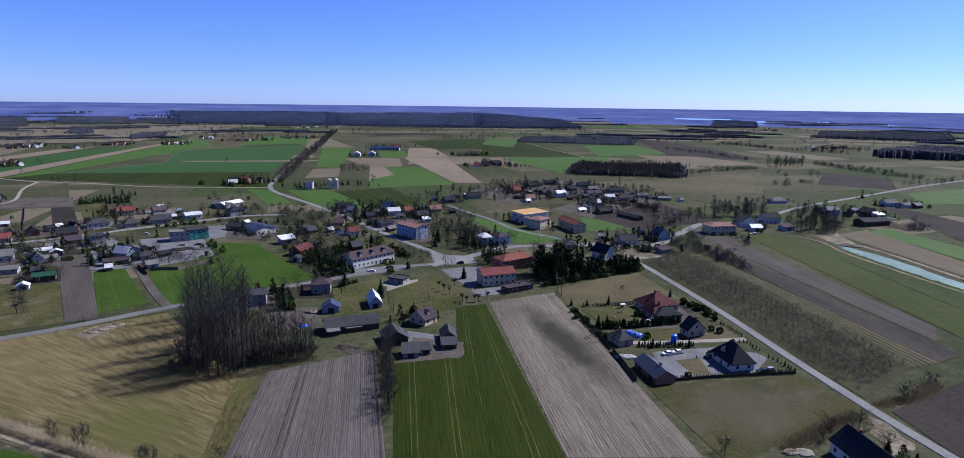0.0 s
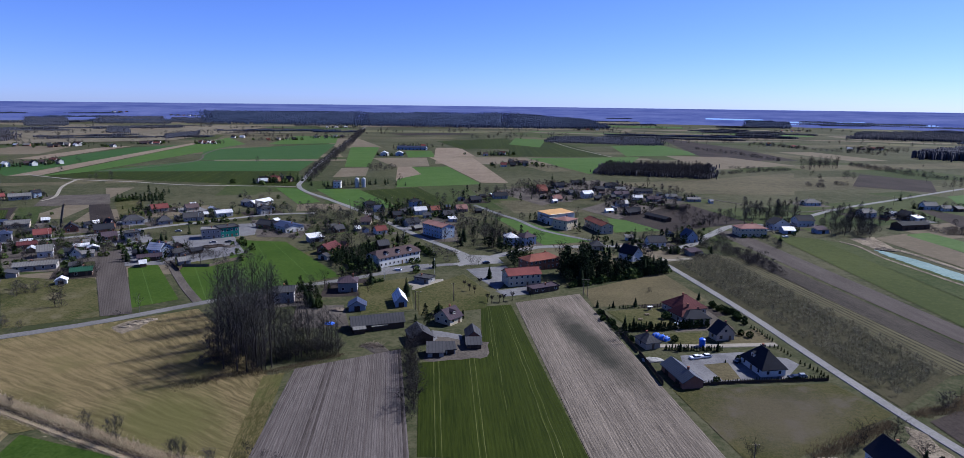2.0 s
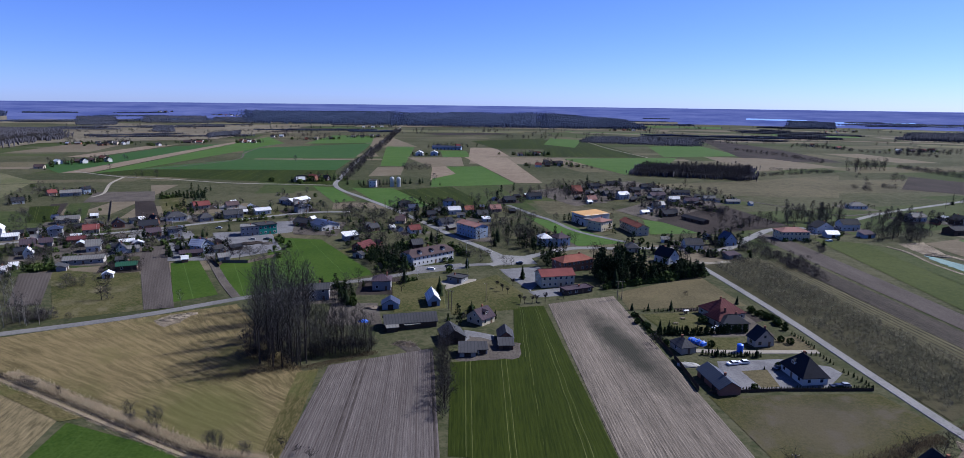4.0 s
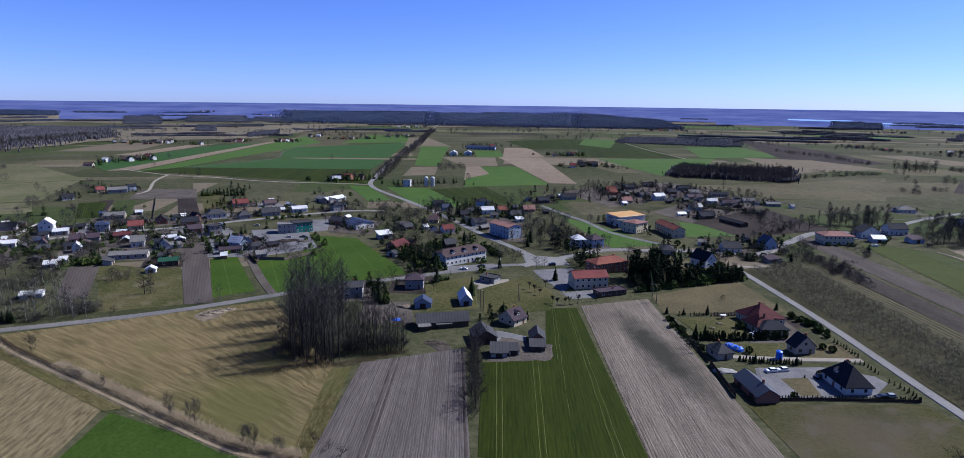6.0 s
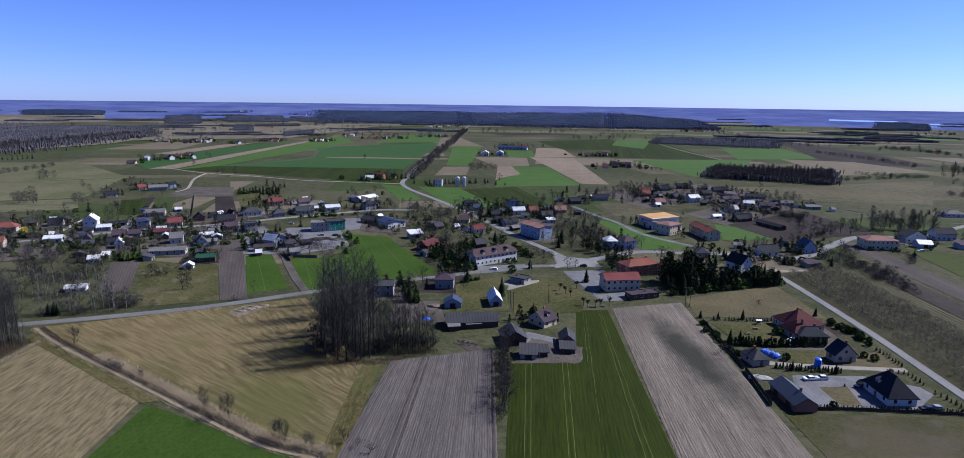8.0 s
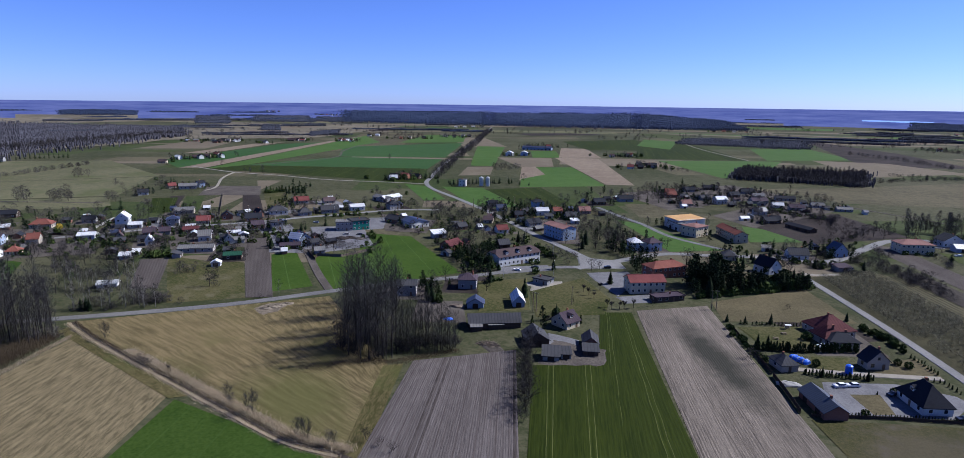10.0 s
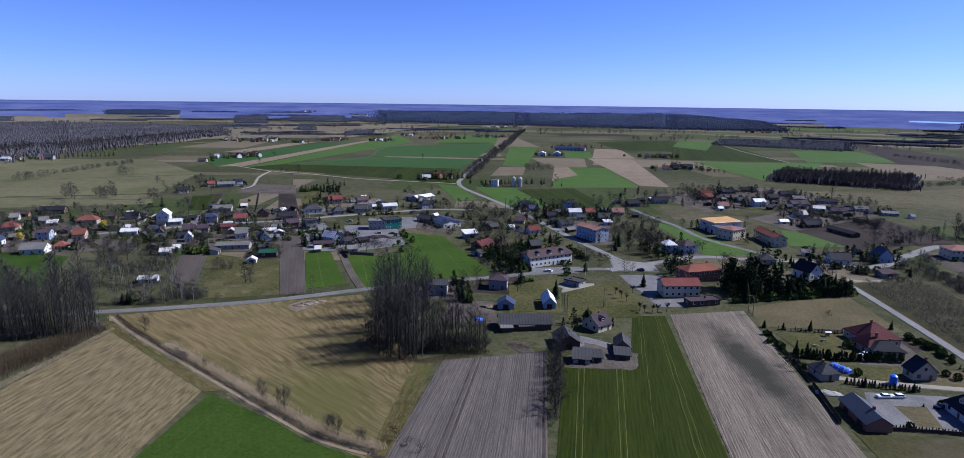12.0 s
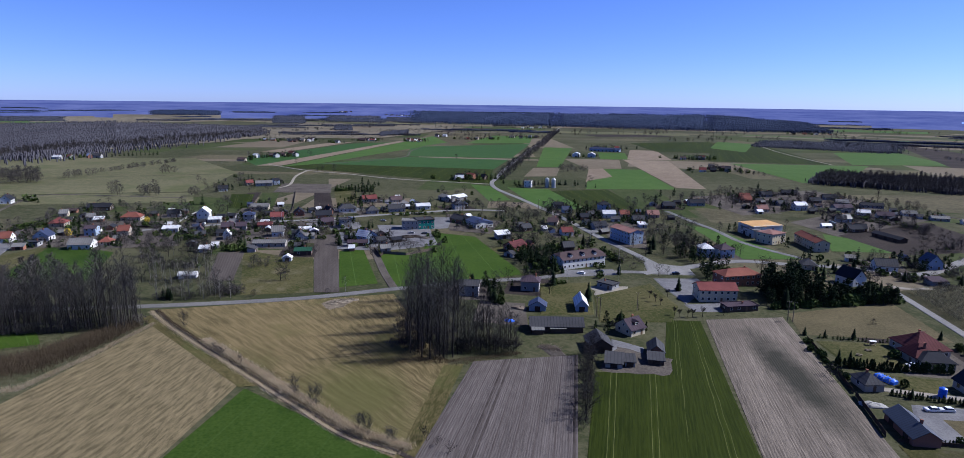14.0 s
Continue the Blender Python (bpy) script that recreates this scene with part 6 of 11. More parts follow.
field("green_field", (289.1, 446.2), (311.3, 456.2), (323.7, 379.3), (295.1, 344.0), "crop_far", "bright green strip")
field("ploughed_field", (376.5, 576.5), (390.4, 538.9), (393.9, 465.8), (326.4, 382.5), "dark_plough", "brown ploughed field")
field("ploughed_field", (124.9, 169.3), (164.0, 191.3), (146.3, 152.8), (126.7, 144.9), "dark_plough", "dark ploughed plot by the road")
yard("water", [(239.3, 395.6), (243.2, 387.0), (247.9, 374.0), (252.1, 351.4), (252.9, 327.4), (254.8, 308.6), (253.9, 294.6), (248.1, 287.4), (246.1, 300.5), (242.2, 322.0), (239.7, 343.8), (236.8, 368.6), (236.5, 386.7)], "water", "pale turquoise water in a long pit")
yard("yard", [(240.4, 426.9), (260.7, 436.1), (252.8, 400.4), (241.0, 390.9)], "sand", "bare sand")

# ---- yards and gardens ----
field("garden_plot", (-436.3, 546.3), (-384.7, 562.7), (-348.1, 507.9), (-402.8, 489.0), "dirt", "dark bare garden plot", steps=2)
field("yard", (-361.4, 383.9), (-343.7, 386.3), (-323.6, 353.2), (-330.8, 350.2), "paving", "grey yard beside the street", steps=2)
field("yard", (-286.8, 374.0), (-272.0, 379.8), (-232.1, 322.0), (-245.1, 317.7), "dirt", "trodden earth farmyard", steps=2)
field("yard", (-237.4, 355.3), (-216.9, 375.6), (-185.5, 319.5), (-210.7, 313.7), "paving", "grey gravel yard behind houses", steps=2)
field("yard", (-313.4, 349.0), (-282.9, 359.8), (-237.1, 300.3), (-263.8, 294.6), "dirt", "trodden earth between barns", steps=2)
field("yard", (-93.8, 255.0), (-73.6, 258.9), (-64.1, 232.0), (-87.3, 228.1), "dirt", "bare brown earth beside the barn", steps=2)
field("yard", (-198.5, 452.0), (-147.6, 439.2), (-139.2, 393.0), (-169.8, 392.9), "dirt", "grey earth round a farmhouse", steps=2)
field("yard", (-75.5, 464.1), (-44.1, 479.0), (-32.7, 391.8), (-53.5, 389.1), "dirt", "bare earth round the flats", steps=2)
field("yard", (-111.8, 374.5), (-83.9, 378.1), (-68.5, 308.0), (-90.3, 305.4), "weedy", "dark weedy garden ground", steps=2)
field("yard", (-172.2, 507.3), (-123.6, 502.0), (-107.7, 421.8), (-143.2, 425.9), "weedy", "dark garden ground under trees", steps=2)
field("yard", (-45.3, 513.4), (-8.4, 463.3), (-6.4, 374.3), (-30.9, 371.2), "weedy", "dark ground under trees", steps=2)
field("yard", (-118.2, 515.3), (-84.6, 520.2), (-70.9, 435.7), (-94.9, 437.0), "weedy", "dark garden ground under conifers", steps=2)
field("yard", (-450.4, 268.2), (-416.0, 298.0), (-357.4, 255.1), (-395.8, 234.7), "dirt", "grey yards behind houses", steps=2)
field("yard", (-432.1, 311.8), (-367.7, 340.8), (-304.9, 281.8), (-349.8, 251.2), "dirt", "grey yards and gardens", steps=2)
field("yard", (-315.1, 266.3), (-283.5, 287.4), (-231.9, 230.9), (-256.3, 215.7), "weedy", "dark weedy ground under birches", steps=2)
field("yard", (-19.0, 635.8), (105.8, 744.7), (149.6, 673.3), (29.4, 546.2), "dirt", "dark earth yards of farmsteads", steps=2)
field("yard", (63.2, 529.8), (144.8, 650.4), (171.2, 586.6), (88.7, 482.8), "dirt", "bare earth behind farmsteads", steps=2)
field("ploughed_strip", (89.8, 489.1), (165.2, 573.5), (189.6, 482.6), (115.3, 436.7), "dark_plough", "dark dug garden strips", steps=2)
field("meadow_edge", (-215.6, 178.9), (-214.6, 185.8), (-126.0, 150.0), (-134.2, 144.9), "meadow_edge", "olive grass verge beside the ditch")

# ---- roads ----
road("main_road", [(-13.8, 338.4), (-36.6, 372.1), (-60.8, 405.0), (-111.6, 480.4), (-159.8, 545.1), (-206.2, 603.5), (-229.5, 647.6), (-243.1, 705.6), (-292.3, 941.9), (-511.6, 2110.2), (-652.0, 2846.8)], 4.8, "asphalt", "grey asphalt main road")
road("side_road", [(-292.0, 139.5), (-277.2, 162.2), (-224.0, 192.3), (-173.6, 224.5), (-139.3, 255.3), (-110.5, 279.9), (-85.2, 297.0), (-68.8, 310.5), (-56.4, 318.0), (-41.4, 330.2), (-17.8, 337.4)], 4.6, "old_asphalt", "grey asphalt side road")
road("village_road", [(-29.3, 332.2), (-8.9, 353.0), (18.1, 380.1), (46.4, 385.1), (81.6, 390.6), (111.6, 388.7), (142.6, 429.2), (170.9, 465.4), (198.7, 474.8)], 6.0, "asphalt", "grey asphalt village road")
road("lane", [(90.7, 347.8), (95.0, 327.7), (106.3, 265.2), (114.1, 207.4), (119.7, 170.0), (125.1, 142.9)], 3.7, "asphalt", "narrow grey asphalt lane")
road("lane", [(91.5, 356.7), (99.9, 355.9), (110.8, 360.9)], 3.5, "gravel", "pale gravel lane")
road("village_street", [(-364.1, 306.5), (-334.4, 339.6), (-319.4, 357.0), (-298.5, 371.9), (-271.0, 395.7), (-250.7, 419.4), (-228.8, 439.5), (-206.9, 462.8), (-186.9, 477.5), (-159.2, 484.7)], 5.0, "asphalt", "grey asphalt village street")
road("field_track", [(-585.4, 703.0), (-492.4, 663.7), (-425.3, 654.3), (-348.8, 636.4), (-277.9, 638.2), (-229.6, 640.2)], 2.8, "gravel", "pale gravel field track")
road("field_track", [(-490.8, 663.8), (-466.9, 609.1), (-423.8, 541.8), (-417.8, 516.5)], 2.8, "gravel", "pale gravel field track")
road("field_track", [(-558.2, 1267.9), (-555.2, 1153.7), (-521.4, 1017.3), (-474.1, 887.8), (-519.0, 742.3)], 3.0, "dirt", "field track")
road("far_road", [(193.4, 450.1), (282.6, 544.6), (395.5, 628.9), (527.0, 723.8), (678.1, 819.6)], 4.6, "asphalt", "grey country road")
road("field_track", [(180.2, 629.1), (220.2, 576.0), (244.3, 545.3), (262.9, 539.7), (314.1, 572.5)], 2.6, "dirt", "earth field track")
road("field_track", [(98.0, 1557.6), (129.7, 1317.0), (179.4, 1089.8)], 2.6, "gravel", "pale field track")
road("field_track", [(-31.6, 541.5), (-9.6, 500.6), (7.4, 472.7), (25.8, 433.5), (56.9, 403.4)], 4.0, "paving", "pale paved path")
road("field_track", [(-517.6, 301.8), (-569.2, 362.1), (-576.5, 387.8), (-553.6, 398.6), (-516.4, 409.0), (-449.6, 426.6)], 2.8, "dirt", "sandy field track")
road("driveway", [(-193.3, 326.8), (-160.5, 282.3), (-140.6, 257.7)], 4.0, "dirt", "dark worn driveway beside the fields")
road("driveway", [(58.6, 221.4), (73.0, 222.3), (90.5, 224.5), (104.7, 226.5)], 3.0, "gravel", "pale gravel driveway")

# ---- yards ----
yard("yard", [(65.3, 212.5), (87.7, 216.9), (102.1, 212.8), (104.0, 208.0), (94.4, 196.7), (79.2, 193.8), (65.1, 190.8), (64.2, 205.6)], "paving", "grey paved yard")
yard("yard", [(70.2, 205.1), (79.6, 207.5), (79.4, 194.1), (73.0, 192.7)], "ochre_grass", "ochre lawn")
yard("yard", [(45.3, 259.6), (71.4, 267.3), (72.7, 246.2), (51.4, 240.9)], "lawn", "garden lawn")
yard("yard", [(66.9, 234.5), (79.0, 236.5), (73.7, 224.6), (64.5, 225.1)], "lawn", "garden lawn")
yard("yard", [(80.3, 229.5), (102.6, 243.0), (104.3, 227.6), (85.7, 225.3)], "ochre_grass", "dry garden lawn")
yard("yard", [(-21.9, 323.9), (-1.6, 332.6), (3.7, 317.5), (-4.9, 288.0), (-17.2, 313.4)], "paving", "pale paved forecourt")
yard("yard", [(-4.8, 286.0), (10.8, 294.5), (9.6, 282.5), (-0.1, 278.5)], "paving", "pale paved yard")
yard("yard", [(-67.7, 308.6), (-70.1, 322.2), (-46.0, 333.0), (-42.2, 323.8)], "paving", "pale paved forecourt")
yard("yard", [(-49.7, 297.3), (-34.0, 303.9), (-30.9, 289.5), (-44.7, 283.7)], "gravel", "pale gravel apron")
yard("yard", [(-30.7, 357.4), (-7.7, 355.0), (-3.1, 339.9), (-25.5, 333.1)], "asphalt", "asphalt junction")
yard("yard", [(-225.6, 388.4), (-192.5, 403.2), (-159.2, 349.4), (-179.6, 325.3), (-208.0, 361.9)], "paving", "grey gravel yard")
yard("yard", [(-200.4, 433.7), (-187.3, 439.6), (-174.7, 400.8), (-183.0, 392.1)], "paving", "pale paved yard")
yard("yard", [(-74.8, 291.4), (-52.2, 303.5), (-42.2, 257.3), (-63.1, 248.5)], "lawn", "yellow-green lawn")
yard("yard", [(-45.8, 283.2), (-23.5, 313.2), (-9.1, 282.3), (-9.9, 260.3), (-37.4, 248.9)], "lawn", "yellow-green lawn")
yard("yard", [(-386.0, 215.2), (-428.5, 264.3), (-419.4, 268.3), (-379.3, 224.7)], "paving", "grey yard")

# ---- near farm ----
house(-52.8, 233.4, 21.0, 8.0, 19.9, 2.9, 2.5, "gable", "wood", "grey", kind='barn', windows=False, chimneys=0, doors=0)
house(-58.4, 226.1, 4.3, 3.0, 22.1, 2.2, 0.7, "lean", "wood", "pale", kind='shed', windows=False, chimneys=0, doors=0)
house(-51.4, 230.6, 5.6, 3.0, 22.6, 2.2, 0.7, "lean", "wood", "pale", kind='shed', windows=False, chimneys=0, doors=0)
house(-44.5, 234.8, 4.3, 3.0, 25.6, 2.2, 0.7, "lean", "wood", "pale", kind='shed', windows=False, chimneys=0, doors=0)
yard("yard", [(-29.6, 230.3), (-25.3, 229.0), (-18.1, 226.3), (-17.2, 212.3), (-20.9, 211.4), (-27.8, 217.7)], "paving", "grey concrete farmyard")
house(-33.5, 220.9, 8.5, 10.0, 21.1, 2.8, 2.8, "gable_y", "wood", "grey", kind='barn', windows=False, chimneys=0)
house(-25.6, 207.6, 5.8, 6.6, 7.9, 2.2, 1.3, "lean", "block", "grey", kind='barn', windows=False, chimneys=0)
house(-20.6, 209.8, 3.4, 5.0, 12.5, 2.3, 0.8, "lean", "block", "grey", kind='shed', windows=False, chimneys=0)
house(-12.9, 223.4, 5.5, 8.0, 8.1, 2.6, 2.2, "gable_y", "brick", "grey", kind='barn', windows=False, chimneys=0)
farmhouse = house(-24.4, 241.8, 7.6, 8.8, 52.9, 3.1, 3.2, "gable", "cream", "violet")
dormer(farmhouse, pose(0, -3.1, 4.0), 2.0, 1.3, "violet", "wood")
house(-12.1, 215.1, 5.3, 5.0, 8.0, 2.2, 0.9, "lean", "wood", "grey", kind='shed', windows=False, chimneys=0)
house(-66.2, 254.1, 7.3, 6.0, 12.8, 2.6, 2.2, "gable_y", "blue", "blue", kind='shed', windows=False, chimneys=0)
house(-48.8, 263.0, 5.2, 11.0, 17.2, 3.2, 2.8, "gable_y", "blue", "white", kind='garage', windows=False, chimneys=0)
house(-77.6, 281.8, 8.8, 8.2, 10.3, 5.0, 2.2, "hip", "grey", "violet")
house(-42.4, 298.6, 8.4, 6.4, -23.3, 2.7, 0.4, "flat", "grey", "grey", kind='garage')
house(-102.8, 263.4, 9.5, 9.0, 16.0, 5.4, 1.6, "gable", "grey", "grey")

# ---- centre ----
house(7.2, 300.5, 17.4, 10.1, 19.8, 6.0, 2.4, "gable", "cream", "red", kind='school')
house(17.6, 331.6, 20.8, 10.3, 34.6, 6.0, 2.4, "hip", "brick", "tile", kind='school')
house(17.6, 288.6, 14.8, 6.0, 30.4, 2.3, 0.4, "flat", "wood", "violet", kind='shed')
mansion = house(-65.6, 336.4, 28.5, 12.6, 46.6, 5.6, 3.0, "half_hip", "white", "brown", kind='school')
dormer(mansion, pose(-8.1, -5.0, 6.5), 1.5, 1.2, "dark", "white")
dormer(mansion, pose(0.0, -5.0, 6.5), 1.5, 1.2, "dark", "white")
dormer(mansion, pose(8.1, -5.0, 6.5), 1.5, 1.2, "dark", "white")
house(-48.2, 408.9, 21.4, 10.6, -45.2, 8.4, 1.6, "gable", "blue", "pink", kind='block')
house(37.4, 474.5, 24.5, 16.0, 37.0, 7.0, 0.7, "lean", "white", "orange", windows=False, chimneys=0, extra='over a sports hall')
house(31.6, 463.0, 21.0, 8.0, -63.8, 5.2, 0.4, "flat", "white", "pale", windows=False, chimneys=0)
house(42.2, 445.2, 13.8, 12.2, 50.0, 7.2, 1.4, "hip", "cream", "pink", kind='school')
house(66.0, 441.5, 29.5, 8.6, -72.1, 6.0, 2.0, "gable", "cream", "tile", kind='school')
house(1.7, 387.9, 9.4, 10.0, 15.8, 5.6, 2.4, "hip", "blue", "white")
house(12.1, 390.3, 11.8, 10.0, 35.4, 5.6, 2.4, "hip", "blue", "violet")
house(73.3, 355.9, 13.5, 10.4, -52.1, 4.4, 4.2, "gable", "white", "dark")
house(56.5, 380.0, 9.4, 10.0, 3.2, 3.2, 2.6, "hip", "beige", "grey")
house(-72.9, 443.2, 14.0, 9.0, 47.1, 3, 2.6, "gable", "grey", "dark")
house(-90.0, 413.0, 9.5, 9.0, 33.9, 3, 2.6, "gable", "white", "red")
house(-78.9, 368.7, 8.4, 8.0, 32.6, 3, 2.6, "gable", "wood", "grey", kind='shed', windows=False, chimneys=0)
house(-121.0, 517.7, 10.0, 9.0, 24.7, 3, 2.6, "gable", "grey", "dark")
house(-82.6, 525.3, 12.4, 9.0, 24.6, 5.6, 2, "hip", "blue", "dark")
house(-109.5, 499.5, 9.8, 9.0, 24.5, 3.2, 2.4, "gable", "blue", "blue")
house(-73.3, 490.7, 12.6, 9.0, 24.3, 4, 2.4, "gable", "white", "white")
house(-62.2, 500.6, 8.9, 9.0, 24.4, 3, 2.6, "gable", "grey", "tile")
house(-48.7, 478.6, 10.1, 9.0, 24.2, 3, 3, "gable", "grey", "grey")
house(-40.6, 507.9, 11.7, 9.0, 24.3, 3, 3, "gable", "pink", "pink")
house(-43.6, 462.7, 7.0, 7.0, 24.1, 2.6, 1, "lean", "white", "white")
house(-31.6, 558.7, 12.8, 9.0, 24.7, 3.2, 2.6, "gable", "wood", "dark")
house(-9.1, 584.0, 16.9, 9.0, 24.8, 3.4, 2.8, "gable", "grey", "dark")
house(33.6, 624.4, 12.6, 9.0, 24.9, 3.6, 3.2, "gable", "brick", "tile")
house(44.8, 575.3, 11.5, 9.0, 24.5, 3, 3, "gable", "beige", "pink")
house(76.7, 598.9, 13.0, 10.0, 24.6, 5, 2.4, "gable", "white", "white")
house(95.3, 648.1, 12.8, 9.0, 24.9, 3, 2.6, "gable", "wood", "dark")
house(112.6, 614.7, 20.3, 9.0, 24.6, 3, 2.4, "gable", "grey", "violet")
house(104.6, 551.4, 7.3, 8.0, 24.2, 3.4, 2.6, "gable", "blue", "blue")
house(102.3, 508.5, 11.7, 9.0, 23.9, 3, 2.4, "gable", "wood", "dark")
house(54.8, 672.9, 13.5, 9.0, 25.2, 3, 2.6, "gable", "wood", "dark")
house(64.6, 617.4, 11.1, 8.0, 24.8, 3, 2.4, "gable", "grey", "grey")
house(112.5, 681.2, 16.0, 8.0, 25.1, 3, 2.4, "gable", "wood", "dark")
house(-88.5, 473.8, 10.3, 8.0, 24.3, 3, 2.4, "gable", "brick", "dark")
house(124.6, 592.2, 11.6, 9.0, 4.6, 3, 2, "gable", "white", "white")
house(138.5, 583.5, 15.3, 9.0, 4.6, 3, 2.4, "gable", "grey", "violet")
house(100.8, 549.9, 8.4, 8.0, 4.3, 3.2, 2.6, "gable", "white", "dark")
house(104.7, 513.2, 15.7, 9.0, 4.1, 3.2, 2.6, "gable", "wood", "dark")
house(113.0, 677.6, 16.2, 9.0, 5.3, 3, 2.4, "gable", "grey", "dark")
house(160.3, 604.6, 13.3, 8.0, 4.7, 2.8, 2, "gable", "white", "pale")
house(117.8, 647.3, 12.7, 9.0, 5.1, 3, 2.4, "gable", "beige", "pale")
house(78.2, 696.4, 18.1, 9.0, 5.5, 3, 2.4, "gable", "wood", "dark")
house(33.7, 639.8, 11.0, 9.0, 5.1, 4, 3, "gable", "brick", "tile")
house(54.0, 672.1, 14.5, 9.0, 5.3, 3, 2.4, "gable", "grey", "dark")
house(140.5, 639.1, 22.4, 8.0, 5.0, 3, 2, "gable", "grey", "dark")
house(177.9, 589.4, 15.6, 8.0, 4.6, 2.6, 1.6, "gable", "grey", "pale")
house(120.2, 487.8, 30.4, 7.0, -60.3, 2.8, 1.4, "gable", "wood", "dark", kind='barn', windows=False, chimneys=0)

# ---- right side ----
house(122.4, 408.4, 10.5, 10.0, 16.4, 4.2, 4.4, "gable_y", "blue", "blue")
house(96.9, 395.2, 13.6, 11.0, 6.3, 3.2, 3.2, "gable", "white", "grey")
house(114.5, 370.9, 10.4, 7.0, 25.6, 2.6, 1.0, "lean", "grey", "violet", kind='shed', windows=False, chimneys=0)
house(172.5, 433.9, 19.7, 12.0, 8.6, 6.2, 2.2, "hip", "cream", "pink", kind='school')
house(203.9, 461.1, 17.1, 11.0, 13.6, 4.6, 3.8, "gable_y", "white", "grey")
house(228.8, 475.5, 17.1, 11.0, 10.8, 5, 3.2, "gable", "white", "dark")
house(203.5, 444.3, 10.3, 9.0, 3.5, 3, 2, "gable", "blue", "white", kind='garage', windows=False, chimneys=0)
house(284.9, 580.9, 18.6, 12.0, 4.4, 3, 2.8, "hip", "white", "pale")
house(385.0, 568.7, 15.0, 10.0, 4.3, 4, 3, "gable", "white", "pale")
house(394.9, 561.7, 12.5, 9.0, 10.1, 3, 2, "gable", "white", "pale")
house(404.8, 560.4, 10.4, 9.0, 18.4, 3, 2, "gable", "wood", "pale", windows=False)
house(308.0, 471.8, 32.8, 12.0, 16.6, 4, 2, "gable", "wood", "dark", kind='barn', windows=False, chimneys=0)
house(330.5, 513.1, 14.3, 9.0, 26.2, 4, 3.4, "gable_y", "wood", "dark")
house(335.5, 506.2, 10.0, 8.0, 16.1, 3, 1.4, "lean", "white", "white", windows=False)
house(303.0, 521.9, 16.2, 10.0, 16.0, 4, 3, "half_hip", "white", "pale")
house(228.8, 447.7, 11.6, 8.0, 16.1, 3, 1.6, "lean", "blue", "violet", kind='shed', windows=False, chimneys=0)

# ---- villas ----
villa = house(90.0, 203.0, 12.5, 8.8, -78.3, 3.2, 5.0, "hip", "white", "dark", plants=False)
dormer(villa, pose(-1.5, -3.2, 4.4), 1.8, 1.4, "dark", "white")
house(59.4, 193.4, 14.8, 7.1, -76.4, 2.6, 2.2, "gable", "brick", "steel", kind="garage", windows=False)
house(54.2, 221.8, 6.2, 7.6, 20.9, 2.8, 2.3, "hip", "beige", "grey", kind='garage')
house(76.3, 253.4, 8.7, 9.0, -65.9, 3.2, 3.4, "hip", "beige", "wine", plants=False)
house(79.2, 262.7, 13.6, 13.0, 24.5, 3.4, 4.6, "hip", "beige", "wine", plants=False)
house(79.8, 250.0, 10.9, 8.0, 10.6, 3.0, 2.4, "hip", "beige", "dark", plants=False)
house(85.2, 231.2, 7.9, 5.2, 15.5, 3.4, 3.8, "gable_y", "beige", "dark", tone='frame_brown', plants=False)
house(98.9, 140.2, 15, 8.7, -83.3, 3.9, 3.9, "gable", "white", "dark")

# ---- left village ----
house(-278.4, 396.7, 14.6, 9.0, 37.0, 3.2, 3, "gable", "brick", "dark")
house(-278.2, 429.3, 17.5, 12.0, 36.4, 3.2, 3.2, "hip", "white", "grey")
house(-287.9, 480.2, 15.5, 10.0, 41.3, 3.2, 3, "gable", "beige", "red")
house(-254.5, 429.4, 11.8, 9.0, 41.7, 3.2, 3, "hip", "grey", "grey")
house(-241.0, 445.2, 17.1, 10.0, 36.7, 3.4, 3, "gable", "grey", "grey")
house(-226.1, 464.1, 14.8, 10.0, 39.4, 3.6, 1.8, "gable", "white", "white")
house(-198.9, 477.9, 11.4, 10.0, 44.2, 5.2, 2.6, "hip", "grey", "dark")
house(-260.7, 375.9, 10.3, 9.0, 40.1, 3, 2.4, "gable", "brick", "violet")
house(-244.6, 374.8, 9.6, 9.0, 40.9, 5.6, 0.5, "flat", "grey", "grey")
house(-203.9, 326.5, 15.1, 6.0, 31.5, 2.8, 1.4, "gable", "wood", "violet")
house(-194.4, 338.8, 7.0, 7.0, 41.7, 2.8, 1.8, "gable", "block", "grey")
house(-245.7, 331.0, 12.3, 7.0, 34.6, 2.6, 1.4, "gable", "white", "pale")
house(-285.0, 412.8, 5.2, 8.0, 65.8, 4, 2.6, "gable_y", "brick", "dark")
house(-264.5, 487.2, 12.1, 9.0, 45.8, 3, 2.6, "gable", "beige", "brown")
house(-260.1, 348.5, 10.3, 7.0, 38.2, 2.6, 1.2, "gable", "grey", "white")
house(-181.0, 320.8, 7.1, 7.0, 39.4, 2.8, 1.6, "gable", "grey", "pale")
house(-219.1, 518.9, 26.8, 11.0, 67.2, 3.6, 2.0, "gable", "grey", "white", kind='barn', windows=False, chimneys=0)
house(-224.1, 515.1, 28.4, 10.0, -32.7, 3.4, 2.0, "gable", "grey", "pale", kind='barn', windows=False, chimneys=0)
